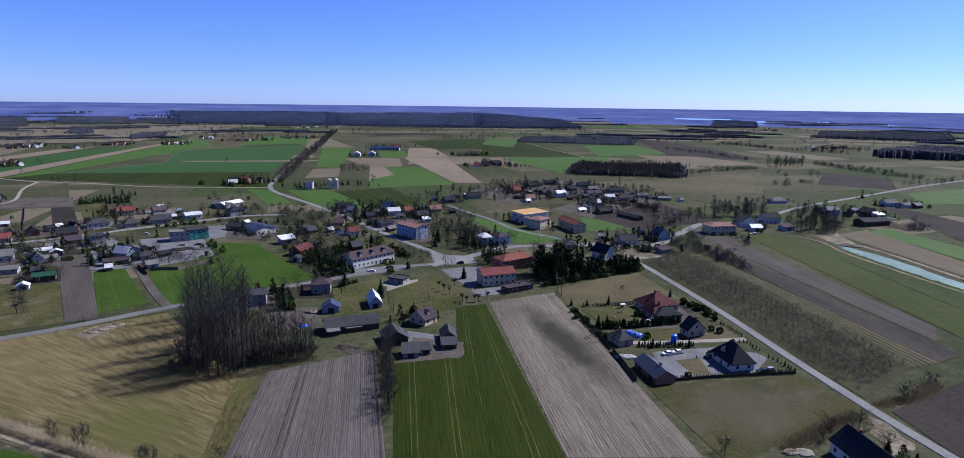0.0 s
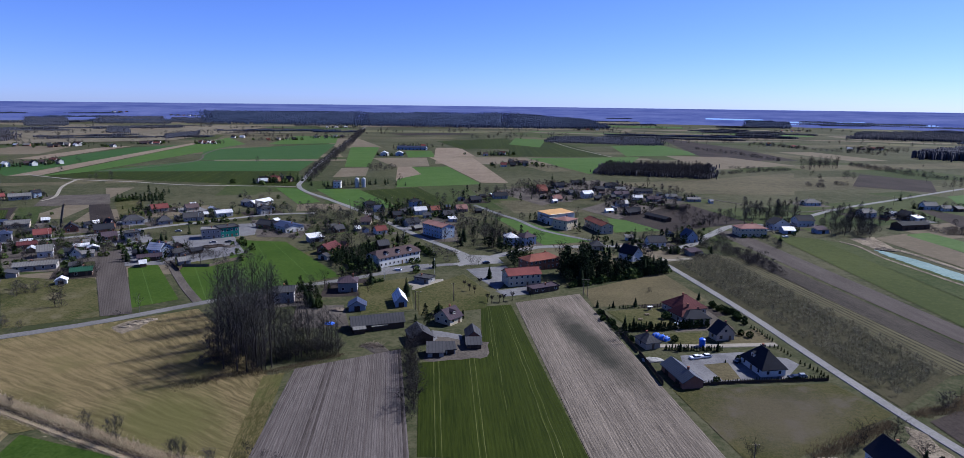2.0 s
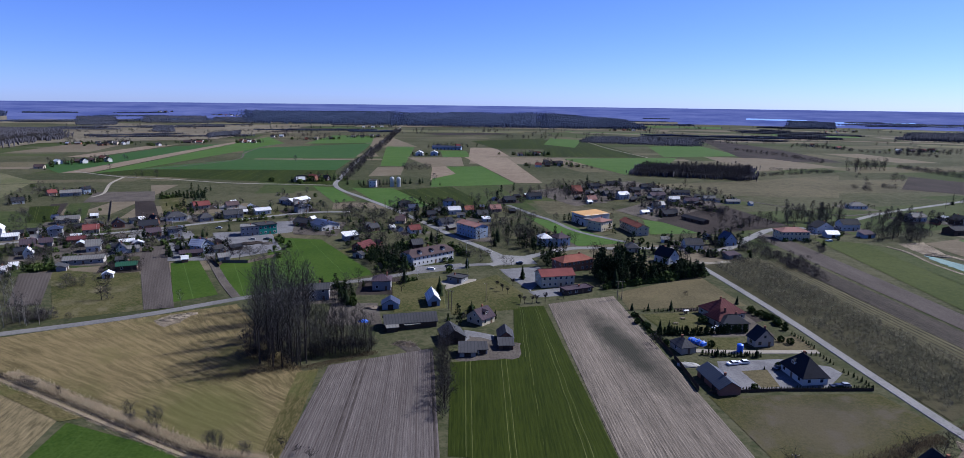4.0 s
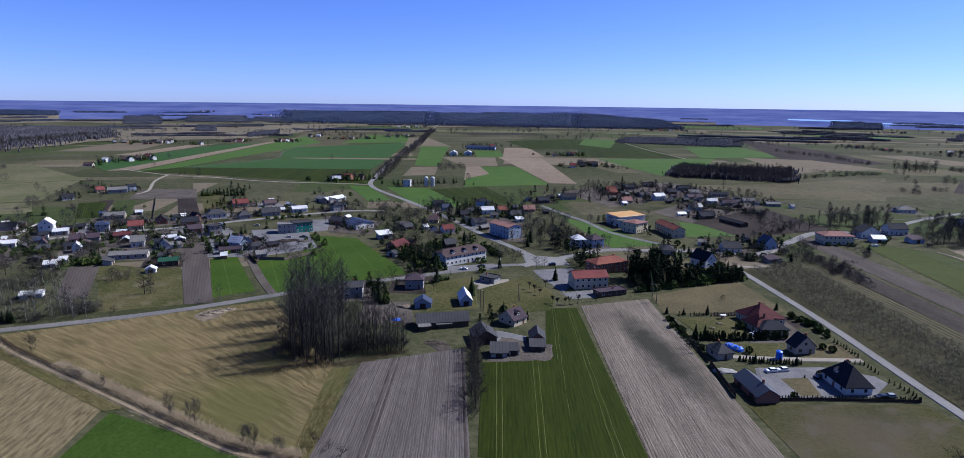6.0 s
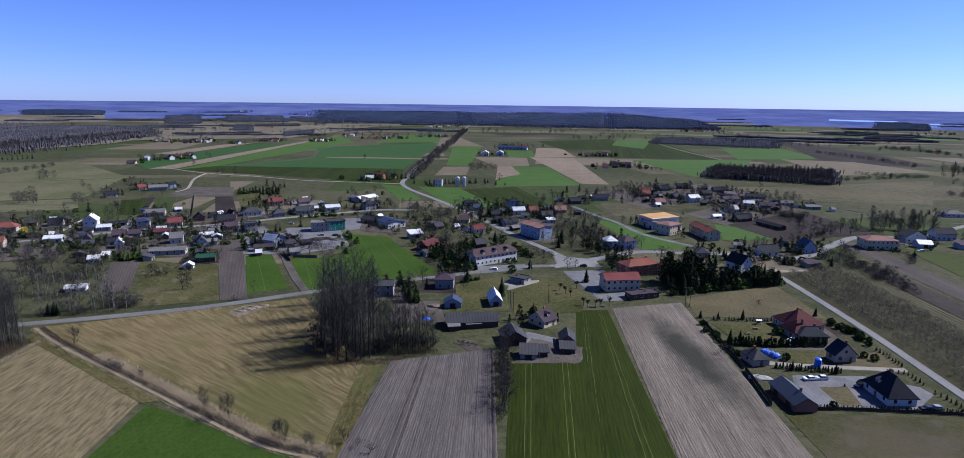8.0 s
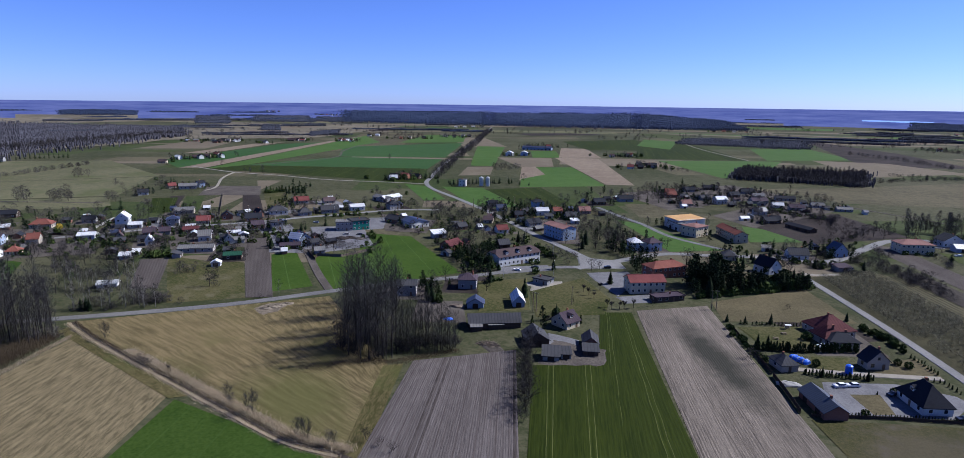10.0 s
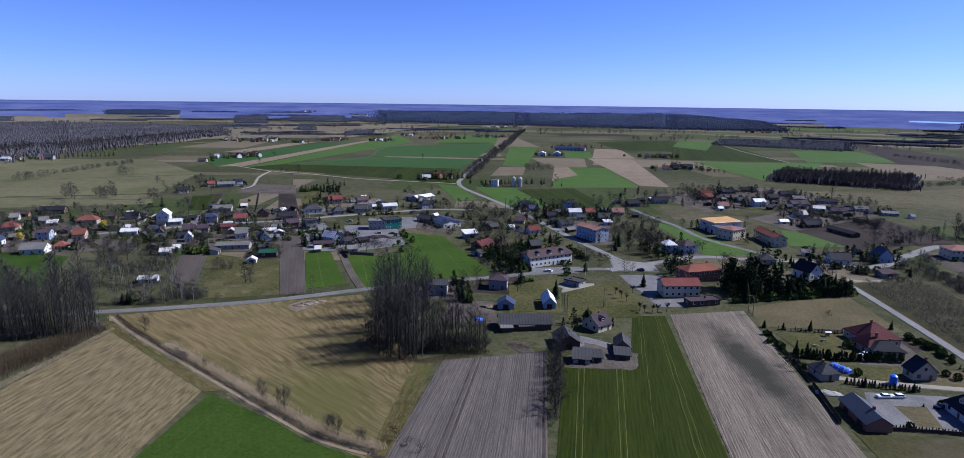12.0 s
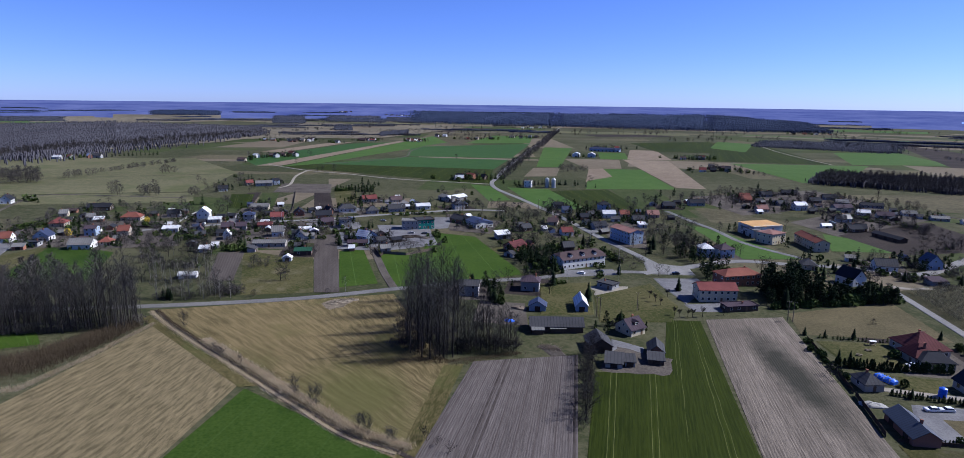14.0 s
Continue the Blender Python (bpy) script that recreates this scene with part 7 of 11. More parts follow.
house(-190.6, 394.4, 12.1, 11.0, 41.5, 6.6, 0.5, "flat", "teal", "grey", kind='block')
house(-198.6, 388.6, 11.8, 10.0, 24.0, 6.2, 0.5, "flat", "block", "pale", kind='block')
house(-157.4, 417.5, 17.7, 24.0, 48.6, 4.0, 1.6, "gable_y", "white", "blue")
house(-173.6, 423.6, 20.4, 10.0, -23.3, 3.2, 2.6, "gable", "brick", "grey")
house(-204.7, 335.6, 6.9, 10.0, 81.2, 5.4, 3.0, "gable_y", "blue", "white")
house(-203.2, 339.4, 15.0, 8.0, -39.2, 5.4, 2.6, "gable", "blue", "blue")
house(-127.0, 384.2, 11.5, 8.0, 39.5, 3.4, 1.6, "lean", "grey", "white", kind='barn', windows=False, chimneys=0)
house(-109.5, 356.7, 10.8, 14.0, -24.0, 3.4, 2.6, "gable_y", "brick", "wine")
house(-120.0, 414.3, 8.6, 8.0, 48.1, 3, 2.4, "gable", "wood", "grey")
house(-107.2, 444.5, 8.8, 9.0, 4.7, 3, 2.4, "gable", "beige", "brown")
house(-411.9, 248.8, 8.8, 10.0, 33.0, 3.2, 3.2, "gable", "white", "tile")
house(-393.0, 259.4, 11.4, 10.0, 30.9, 4, 3.6, "gable_y", "white", "blue")
house(-384.3, 247.0, 9.2, 8.0, 31.9, 2.8, 0.6, "flat", "grey", "dark")
house(-428.8, 294.3, 12.2, 11.0, 32.6, 3.2, 3, "hip", "beige", "red")
house(-380.9, 282.8, 8.5, 10.0, 34.5, 5.4, 1.4, "gable", "blue", "violet")
house(-352.6, 255.2, 16.1, 11.0, 28.2, 3.4, 3, "gable", "white", "pale")
house(-347.2, 266.9, 8.7, 8.0, 32.7, 2.8, 2.4, "hip", "beige", "tile")
house(-361.5, 291.4, 8.0, 10.0, 35.2, 4, 3, "gable", "beige", "tile")
house(-401.5, 330.4, 17.0, 11.0, 31.0, 3.4, 3, "hip", "beige", "tile")
house(-342.5, 311.7, 12.3, 9.0, 31.8, 3.2, 1.4, "gable", "white", "white")
house(-351.0, 349.3, 10.6, 12.0, 34.9, 7.5, 3.6, "gable_y", "white", "white")
house(-461.0, 350.7, 20.9, 10.0, 31.1, 3.4, 2.4, "gable", "wood", "dark")
house(-561.6, 342.1, 10.7, 11.0, 39.4, 4, 4, "gable_y", "white", "dark")
house(-452.7, 475.7, 10.9, 9.0, 44.5, 3, 2.6, "gable", "white", "dark")
house(-442.6, 523.8, 20.7, 11.0, 37.0, 3.6, 2.2, "gable", "grey", "pale")
house(-438.6, 537.6, 7.9, 9.0, 58.1, 5, 2, "gable", "blue", "dark")
house(-461.0, 522.3, 8.5, 9.0, 54.7, 3, 2.6, "gable", "beige", "red")
house(-347.8, 406.2, 17.8, 12.0, 32.5, 3.4, 2, "gable", "beige", "pale")
house(-322.2, 364.4, 10.0, 10.0, 35.8, 5.4, 2, "hip", "grey", "blue")
house(-307.3, 377.9, 11.6, 10.0, 34.5, 3, 2.8, "gable", "beige", "red")
house(-301.9, 397.3, 9.8, 9.0, 37.5, 3.4, 3, "gable_y", "brick", "dark")
house(-312.9, 332.3, 9.4, 9.0, 34.6, 3, 2.4, "gable", "brick", "violet")
house(-306.1, 338.1, 8.1, 9.0, 36.4, 3, 2.2, "gable", "grey", "violet")
house(-293.1, 347.4, 11.5, 10.0, 33.0, 3.2, 1.4, "gable", "brick", "wine")
house(-268.6, 330.7, 9.2, 10.0, 33.7, 4, 3, "gable", "white", "pale")
house(-253.2, 304.0, 24.2, 9.0, 26.8, 3, 1.4, "gable", "block", "pale")
house(-221.6, 295.3, 11.8, 8.0, 29.4, 3, 1.4, "gable", "wood", "green")
house(-279.4, 277.6, 6.6, 8.0, 34.6, 2.8, 1.4, "gable", "block", "white")
house(-249.3, 328.4, 6.8, 9.0, 36.6, 3.4, 2.8, "gable_y", "white", "grey")
house(-321.9, 316.4, 4.8, 8.0, 44.0, 3, 2.6, "gable_y", "beige", "brown")
house(-292.9, 310.3, 5.6, 8.0, 39.4, 3.4, 3, "gable_y", "white", "white")
house(-387.0, 355.2, 10.9, 9.0, 35.7, 3, 2.4, "gable", "grey", "dark")
house(-461.6, 321.2, 6.7, 9.0, 43.0, 3, 2.4, "gable", "beige", "pale")
house(-429.3, 318.8, 6.6, 9.0, 41.9, 3, 2.4, "gable", "grey", "pale")
house(-341.2, 349.9, 10.3, 9.0, 35.2, 3, 1.4, "gable", "grey", "white")
house(-216.9, 1042.8, 15.4, 22.0, 8.3, 5, 3, "gable_y", "white", "white", kind='barn', windows=False, chimneys=0)
house(-192.4, 1051.6, 15.6, 20.0, 8.4, 5, 3, "gable_y", "blue", "white", kind='barn', windows=False, chimneys=0)
house(-192.3, 1190.9, 72.4, 16.0, -3.1, 5, 2.5, "gable", "blue", "blue", kind='barn', windows=False, chimneys=0)
house(-183.6, 637.0, 9.5, 9.0, 5.2, 7, 0.5, "flat", "white", "pale")

# ---- sheds and outbuildings ----
outbuilding(-1.5, 403.9, 8.3, 3.7, 106, "brick", "grey", "gable")
outbuilding(0.5, 373.0, 5.1, 5.4, 16, "grey", "blue", "gable")
outbuilding(4.3, 399.5, 7.1, 3.9, 35, "white", "pale", "gable")
outbuilding(9.5, 407.2, 5.4, 5.1, 35, "grey", "dark", "gable")
outbuilding(65.4, 390.4, 6.1, 4.8, 3, "white", "dark", "gable_y")
outbuilding(64.4, 390.0, 5.9, 4.4, 3, "grey", "blue", "gable")
outbuilding(-84.2, 456.0, 8.0, 5.0, 137, "white", "dark", "gable_y")
outbuilding(-65.7, 426.5, 8.3, 4.8, 47, "wood", "pale", "gable")
outbuilding(-107.9, 420.3, 7.3, 3.6, 124, "grey", "white", "gable_y")
outbuilding(-101.0, 416.0, 5.5, 4.3, 124, "white", "grey", "gable")
outbuilding(-126.5, 527.1, 5.1, 5.4, 25, "brick", "blue", "gable_y")
outbuilding(-110.7, 505.9, 7.4, 5.3, 115, "brick", "blue", "lean")
outbuilding(-82.7, 540.0, 5.1, 4.5, 25, "white", "grey", "gable")
outbuilding(-80.3, 536.7, 8.1, 3.8, 25, "block", "dark", "lean")
outbuilding(-109.9, 481.3, 5.8, 5.2, 115, "wood", "dark", "gable")
outbuilding(-113.5, 515.5, 8.1, 5.4, 25, "block", "blue", "gable_y")
outbuilding(-83.5, 500.7, 8.7, 4.0, 24, "grey", "grey", "lean")
outbuilding(-65.4, 475.7, 7.1, 5.2, 24, "white", "grey", "lean")
outbuilding(-45.6, 490.9, 7.7, 5.0, 24, "block", "pale", "gable_y")
outbuilding(-62.8, 512.6, 5.2, 5.0, 24, "block", "blue", "gable_y")
outbuilding(-51.0, 495.3, 5.1, 5.1, 24, "wood", "dark", "gable_y")
outbuilding(-49.9, 496.3, 5.3, 4.6, 24, "block", "pale", "gable")
outbuilding(-53.2, 518.8, 6.3, 4.0, 114, "brick", "blue", "gable_y")
outbuilding(-25.5, 501.6, 6.6, 3.7, 24, "wood", "dark", "lean")
outbuilding(-50.2, 477.4, 8.1, 3.9, 114, "grey", "grey", "lean")
outbuilding(-53.1, 473.2, 6.2, 4.5, 24, "white", "brown", "gable_y")
outbuilding(-33.9, 573.7, 8.6, 4.7, 115, "brick", "blue", "gable_y")
outbuilding(-45.2, 565.8, 6.9, 5.3, 25, "block", "blue", "gable_y")
outbuilding(-16.8, 594.0, 8.8, 4.4, 115, "brick", "white", "gable_y")
outbuilding(-25.9, 586.3, 7.6, 4.7, 25, "wood", "dark", "gable")
outbuilding(48.6, 620.8, 5.2, 4.7, 115, "wood", "pale", "gable_y")
outbuilding(26.7, 633.1, 7.8, 4.4, 25, "brick", "blue", "gable")
outbuilding(42.4, 562.9, 5.4, 5.5, 25, "white", "white", "gable")
outbuilding(33.2, 586.6, 7.2, 5.2, 25, "wood", "grey", "gable_y")
outbuilding(84.6, 583.8, 5.7, 4.6, 25, "wood", "dark", "lean")
outbuilding(87.4, 593.3, 6.5, 4.4, 25, "block", "grey", "gable")
outbuilding(94.6, 621.2, 7.4, 3.7, 25, "white", "brown", "gable")
outbuilding(102.1, 597.8, 6.3, 4.5, 25, "wood", "grey", "gable")
outbuilding(108.9, 544.1, 6.7, 3.7, 24, "block", "grey", "gable_y")
outbuilding(101.0, 563.4, 8.7, 5.5, 24, "wood", "brown", "gable_y")
outbuilding(85.6, 516.1, 8.8, 3.8, 24, "white", "white", "gable")
outbuilding(87.4, 511.4, 6.0, 4.4, 24, "wood", "blue", "gable_y")
outbuilding(60.8, 625.5, 6.8, 5.2, 25, "grey", "dark", "lean")
outbuilding(46.7, 627.1, 8.8, 4.5, 25, "grey", "dark", "lean")
outbuilding(-95.7, 483.7, 5.7, 3.5, 24, "block", "grey", "gable_y")
outbuilding(-86.2, 491.6, 8.2, 4.9, 24, "block", "grey", "lean")
outbuilding(113.5, 600.9, 8.7, 3.9, 5, "block", "grey", "gable_y")
outbuilding(124.9, 603.2, 5.5, 4.7, 5, "wood", "blue", "gable")
outbuilding(142.8, 571.3, 8.1, 5.1, 5, "wood", "grey", "gable_y")
outbuilding(148.4, 596.8, 5.8, 3.6, 5, "block", "blue", "gable")
outbuilding(95.1, 558.3, 7.4, 4.5, 4, "grey", "grey", "lean")
outbuilding(109.7, 562.7, 5.3, 4.3, 94, "block", "dark", "gable")
outbuilding(92.1, 529.1, 8.3, 4.3, 94, "block", "blue", "lean")
outbuilding(118.8, 502.5, 9.0, 3.7, 94, "white", "pale", "lean")
outbuilding(152.7, 619.4, 5.9, 4.4, 5, "white", "dark", "lean")
outbuilding(165.6, 594.2, 6.2, 4.8, 95, "white", "grey", "gable_y")
outbuilding(184.9, 606.1, 7.8, 4.2, 95, "white", "blue", "lean")
outbuilding(191.7, 580.4, 7.3, 3.5, 95, "white", "blue", "gable_y")
outbuilding(113.5, 424.1, 5.3, 5.5, 16, "grey", "blue", "gable_y")
outbuilding(115.3, 423.8, 6.8, 5.4, 16, "wood", "blue", "gable_y")
outbuilding(82.6, 408.5, 6.7, 3.5, 6, "white", "pale", "lean")
outbuilding(100.8, 407.9, 6.9, 5.1, 96, "grey", "dark", "lean")
outbuilding(204.9, 476.7, 6.7, 5.1, 14, "white", "pale", "gable_y")
outbuilding(204.6, 476.5, 7.4, 5.2, 14, "block", "pale", "gable_y")
outbuilding(238.1, 488.4, 7.6, 4.0, 11, "white", "brown", "lean")
outbuilding(234.7, 491.1, 7.3, 3.8, 101, "white", "white", "gable")
outbuilding(330.4, 529.9, 6.5, 5.4, 26, "block", "white", "gable_y")
outbuilding(322.5, 524.8, 6.4, 3.7, 116, "block", "brown", "lean")
outbuilding(325.2, 514.5, 9.0, 5.4, 16, "grey", "white", "lean")
outbuilding(329.9, 513.9, 5.4, 4.4, 16, "grey", "dark", "gable_y")
outbuilding(305.4, 536.0, 8.0, 3.8, 16, "grey", "brown", "gable_y")
outbuilding(310.2, 508.2, 8.5, 3.9, 106, "brick", "dark", "gable")
outbuilding(-280.9, 410.2, 5.4, 5.4, 37, "brick", "grey", "gable_y")
outbuilding(-268.2, 393.3, 8.2, 4.2, 127, "wood", "white", "gable")
outbuilding(-290.1, 439.9, 5.2, 5.2, 36, "block", "dark", "gable_y")
outbuilding(-292.7, 442.2, 5.3, 4.0, 36, "brick", "grey", "gable_y")
outbuilding(-289.0, 491.6, 8.6, 4.5, 131, "grey", "brown", "lean")
outbuilding(-299.6, 488.3, 6.6, 5.5, 131, "brick", "grey", "lean")
outbuilding(-253.7, 446.0, 7.3, 4.1, 132, "block", "grey", "lean")
outbuilding(-254.7, 447.4, 5.4, 4.8, 42, "block", "grey", "gable_y")
outbuilding(-239.8, 460.1, 6.9, 3.5, 37, "grey", "white", "lean")
outbuilding(-259.5, 445.3, 6.6, 3.8, 127, "brick", "grey", "lean")
outbuilding(-236.6, 474.6, 5.1, 4.8, 39, "block", "dark", "lean")
outbuilding(-240.8, 469.7, 8.3, 3.6, 129, "grey", "pale", "gable_y")
outbuilding(-199.7, 495.0, 5.2, 4.1, 44, "white", "blue", "gable_y")
outbuilding(-207.1, 483.4, 7.9, 3.7, 134, "block", "grey", "gable_y")
outbuilding(-280.4, 381.5, 8.6, 4.4, 40, "block", "pale", "lean")
outbuilding(-279.2, 381.8, 8.9, 4.1, 40, "white", "dark", "gable")
outbuilding(-251.6, 391.1, 9.0, 5.4, 41, "block", "blue", "gable_y")
outbuilding(-257.3, 382.5, 5.4, 5.3, 131, "brick", "grey", "lean")
outbuilding(-199.7, 338.8, 5.6, 4.3, 122, "block", "brown", "gable")
outbuilding(-200.7, 314.6, 7.4, 3.7, 122, "brick", "white", "gable_y")
outbuilding(-201.1, 346.5, 5.8, 4.9, 42, "grey", "pale", "gable_y")
outbuilding(-190.4, 332.3, 6.4, 4.0, 42, "white", "grey", "gable")
outbuilding(-250.6, 345.8, 7.6, 5.4, 35, "grey", "white", "gable_y")
outbuilding(-257.0, 334.3, 5.6, 4.3, 35, "grey", "dark", "lean")
outbuilding(-300.4, 412.2, 6.2, 5.0, 66, "white", "dark", "lean")
outbuilding(-300.3, 419.7, 6.6, 5.4, 156, "block", "white", "gable_y")
outbuilding(-246.4, 487.1, 8.0, 5.2, 136, "white", "white", "gable")
outbuilding(-271.3, 503.4, 5.6, 3.9, 46, "grey", "white", "lean")
outbuilding(-261.9, 358.9, 8.3, 3.7, 38, "grey", "pale", "lean")
outbuilding(-251.7, 338.2, 7.4, 4.9, 38, "grey", "white", "gable")
outbuilding(-189.2, 329.2, 8.3, 5.2, 39, "brick", "pale", "gable")
outbuilding(-191.5, 332.4, 6.6, 4.8, 39, "wood", "dark", "lean")
outbuilding(-180.5, 426.9, 7.3, 5.0, 49, "wood", "brown", "gable")
outbuilding(-175.5, 422.1, 7.5, 5.4, 139, "wood", "dark", "lean")
outbuilding(-154.9, 429.5, 6.4, 3.8, -23, "brick", "blue", "lean")
outbuilding(-175.7, 442.2, 5.1, 4.5, 67, "block", "white", "gable")
outbuilding(-216.3, 336.3, 8.0, 4.0, 171, "wood", "grey", "gable")
outbuilding(-194.5, 335.0, 5.7, 4.2, 171, "wood", "grey", "lean")
outbuilding(-203.3, 356.3, 6.4, 4.8, -39, "wood", "brown", "gable")
outbuilding(-186.8, 345.5, 8.3, 4.9, 51, "wood", "dark", "gable")
outbuilding(-106.9, 338.9, 8.7, 3.7, -24, "block", "grey", "gable_y")
outbuilding(-103.8, 370.7, 5.4, 3.8, -24, "brick", "brown", "gable")
outbuilding(-105.4, 411.3, 7.4, 4.5, 138, "block", "blue", "gable")
outbuilding(-125.8, 422.0, 6.7, 5.4, 48, "grey", "grey", "lean")
outbuilding(-109.2, 459.8, 6.5, 5.1, 5, "wood", "brown", "lean")
outbuilding(-109.9, 455.5, 7.4, 5.3, 5, "grey", "white", "lean")
outbuilding(-427.1, 253.0, 5.6, 3.5, 33, "wood", "brown", "lean")
outbuilding(-418.0, 257.7, 6.6, 4.3, 123, "wood", "grey", "gable")
outbuilding(-399.0, 275.0, 5.3, 4.0, 121, "wood", "pale", "gable_y")
outbuilding(-404.2, 265.9, 6.7, 4.3, 31, "brick", "grey", "gable_y")
outbuilding(-382.5, 237.4, 7.6, 4.1, 32, "brick", "pale", "lean")
outbuilding(-388.4, 253.9, 7.9, 4.4, 122, "wood", "grey", "gable_y")
outbuilding(-437.0, 308.4, 6.0, 4.3, 123, "white", "grey", "gable_y")
outbuilding(-441.2, 303.3, 6.2, 4.0, 33, "block", "grey", "lean")
outbuilding(-387.2, 290.2, 8.3, 3.7, 34, "white", "grey", "lean")
outbuilding(-385.9, 300.6, 8.5, 5.5, 124, "brick", "dark", "gable")
outbuilding(-366.5, 265.6, 5.1, 4.9, 28, "grey", "brown", "lean")
outbuilding(-370.3, 260.5, 8.4, 4.8, 28, "wood", "pale", "lean")
outbuilding(-360.5, 269.4, 6.2, 4.3, 33, "block", "pale", "lean")
outbuilding(-350.8, 277.2, 5.1, 5.5, 33, "wood", "pale", "gable")
outbuilding(-372.6, 298.1, 6.6, 4.5, 125, "brick", "pale", "lean")
outbuilding(-348.8, 279.8, 8.3, 5.4, 35, "white", "pale", "lean")
outbuilding(-401.2, 349.4, 7.5, 3.8, 31, "brick", "grey", "lean")
outbuilding(-412.3, 341.1, 6.7, 4.9, 31, "grey", "grey", "lean")
outbuilding(-357.3, 323.2, 6.4, 4.4, 122, "block", "white", "gable_y")
outbuilding(-328.0, 308.7, 7.2, 5.4, 122, "wood", "grey", "gable")
outbuilding(-343.7, 338.8, 6.5, 4.7, 35, "white", "dark", "lean")
outbuilding(-368.2, 359.1, 5.3, 4.9, 35, "brick", "grey", "gable_y")
outbuilding(-469.9, 333.9, 8.4, 5.2, 31, "brick", "brown", "gable")
outbuilding(-477.8, 354.2, 7.4, 4.0, 121, "white", "grey", "gable_y")
outbuilding(-365.0, 413.7, 5.1, 3.6, 32, "white", "blue", "lean")
outbuilding(-342.6, 426.0, 5.9, 5.0, 32, "grey", "white", "gable")
outbuilding(-309.2, 359.3, 6.0, 3.9, 126, "grey", "white", "lean")
outbuilding(-314.7, 353.5, 7.8, 5.3, 36, "brick", "dark", "gable")
outbuilding(-324.6, 387.0, 7.4, 4.7, 35, "block", "dark", "gable")
outbuilding(-309.0, 392.9, 8.1, 5.3, 35, "wood", "dark", "lean")
outbuilding(-305.7, 413.9, 6.4, 5.2, 37, "brick", "white", "gable_y")
outbuilding(-315.7, 397.6, 8.0, 3.8, 127, "brick", "dark", "lean")
outbuilding(-320.5, 342.9, 5.7, 3.7, 35, "wood", "brown", "gable_y")
outbuilding(-299.0, 325.4, 6.4, 5.3, 125, "wood", "brown", "lean")
outbuilding(-315.5, 350.2, 8.8, 4.3, 36, "brick", "brown", "lean")
outbuilding(-324.6, 345.8, 8.8, 4.1, 126, "block", "brown", "lean")
outbuilding(-300.1, 355.1, 7.1, 5.4, 33, "grey", "white", "lean")
outbuilding(-304.5, 357.8, 5.0, 4.0, 123, "brick", "blue", "gable")
outbuilding(-283.9, 339.1, 7.8, 5.3, 124, "wood", "white", "gable")
outbuilding(-274.2, 341.9, 5.1, 4.6, 34, "wood", "white", "gable")
outbuilding(-253.8, 288.7, 7.5, 5.3, 117, "block", "grey", "lean")
outbuilding(-248.6, 322.0, 7.8, 5.5, 27, "grey", "dark", "lean")
outbuilding(-220.6, 279.2, 6.0, 4.7, 29, "white", "white", "gable_y")
outbuilding(-233.6, 307.6, 7.0, 5.1, 29, "block", "grey", "gable")
outbuilding(-296.0, 284.3, 7.8, 3.9, 35, "wood", "grey", "gable_y")
outbuilding(-281.0, 287.6, 8.0, 4.3, 125, "grey", "white", "gable_y")
outbuilding(-253.9, 340.1, 6.9, 5.2, 37, "block", "pale", "gable_y")
outbuilding(-258.7, 336.7, 7.3, 4.4, 37, "grey", "blue", "lean")
outbuilding(-334.2, 326.4, 8.4, 5.3, 44, "block", "blue", "gable")
outbuilding(-311.9, 306.5, 7.3, 5.1, 44, "brick", "grey", "lean")
outbuilding(-303.0, 315.5, 7.2, 4.4, 39, "white", "dark", "lean")
outbuilding(-301.0, 318.5, 7.0, 3.9, 39, "white", "dark", "gable_y")
outbuilding(-388.6, 367.3, 6.6, 4.1, 126, "brick", "grey", "lean")
outbuilding(-400.7, 365.5, 5.9, 4.3, 126, "wood", "white", "gable_y")
outbuilding(-474.4, 326.6, 8.9, 5.0, 43, "block", "grey", "gable_y")
outbuilding(-471.4, 333.4, 5.1, 4.3, 43, "block", "white", "gable")
outbuilding(-442.7, 323.5, 7.9, 5.2, 42, "grey", "dark", "gable_y")
outbuilding(-418.3, 316.4, 7.8, 5.4, 42, "brick", "white", "lean")
outbuilding(-344.8, 359.5, 6.9, 5.2, 35, "wood", "dark", "lean")
outbuilding(-341.7, 366.8, 6.9, 4.5, 35, "block", "dark", "lean")

# ---- hamlets ----
house(-278.6, 662.8, 10.1, 8.6, -26, 3.0, 2.4, "gable", "grey", "grey", kind="house", windows=True)
house(-276.2, 667.7, 12.4, 7.2, -6, 4.5, 2.4, "gable", "wood", "dark", kind="house", windows=True)
house(-274.6, 661.1, 11.1, 8.3, 25, 3.0, 3.0, "gable", "wood", "white", kind="house", windows=True)
house(-267.5, 678.9, 12.3, 8.2, -14, 4.5, 2.4, "gable", "brick", "red", kind="barn", windows=False)
house(-260.7, 687.4, 14.2, 7.9, -7, 3.0, 2.4, "gable", "brick", "grey", kind="barn", windows=False)
house(-251.5, 678.7, 9.7, 8.2, -16, 3.4, 3.0, "gable", "wood", "dark", kind="house", windows=True)
grove("wide", (-285.6, 658.3), (-249.8, 693.7), 22, 7, 0.75)
grove("spruce", (-285.6, 658.3), (-249.8, 693.7), 22, 7, 0.75)
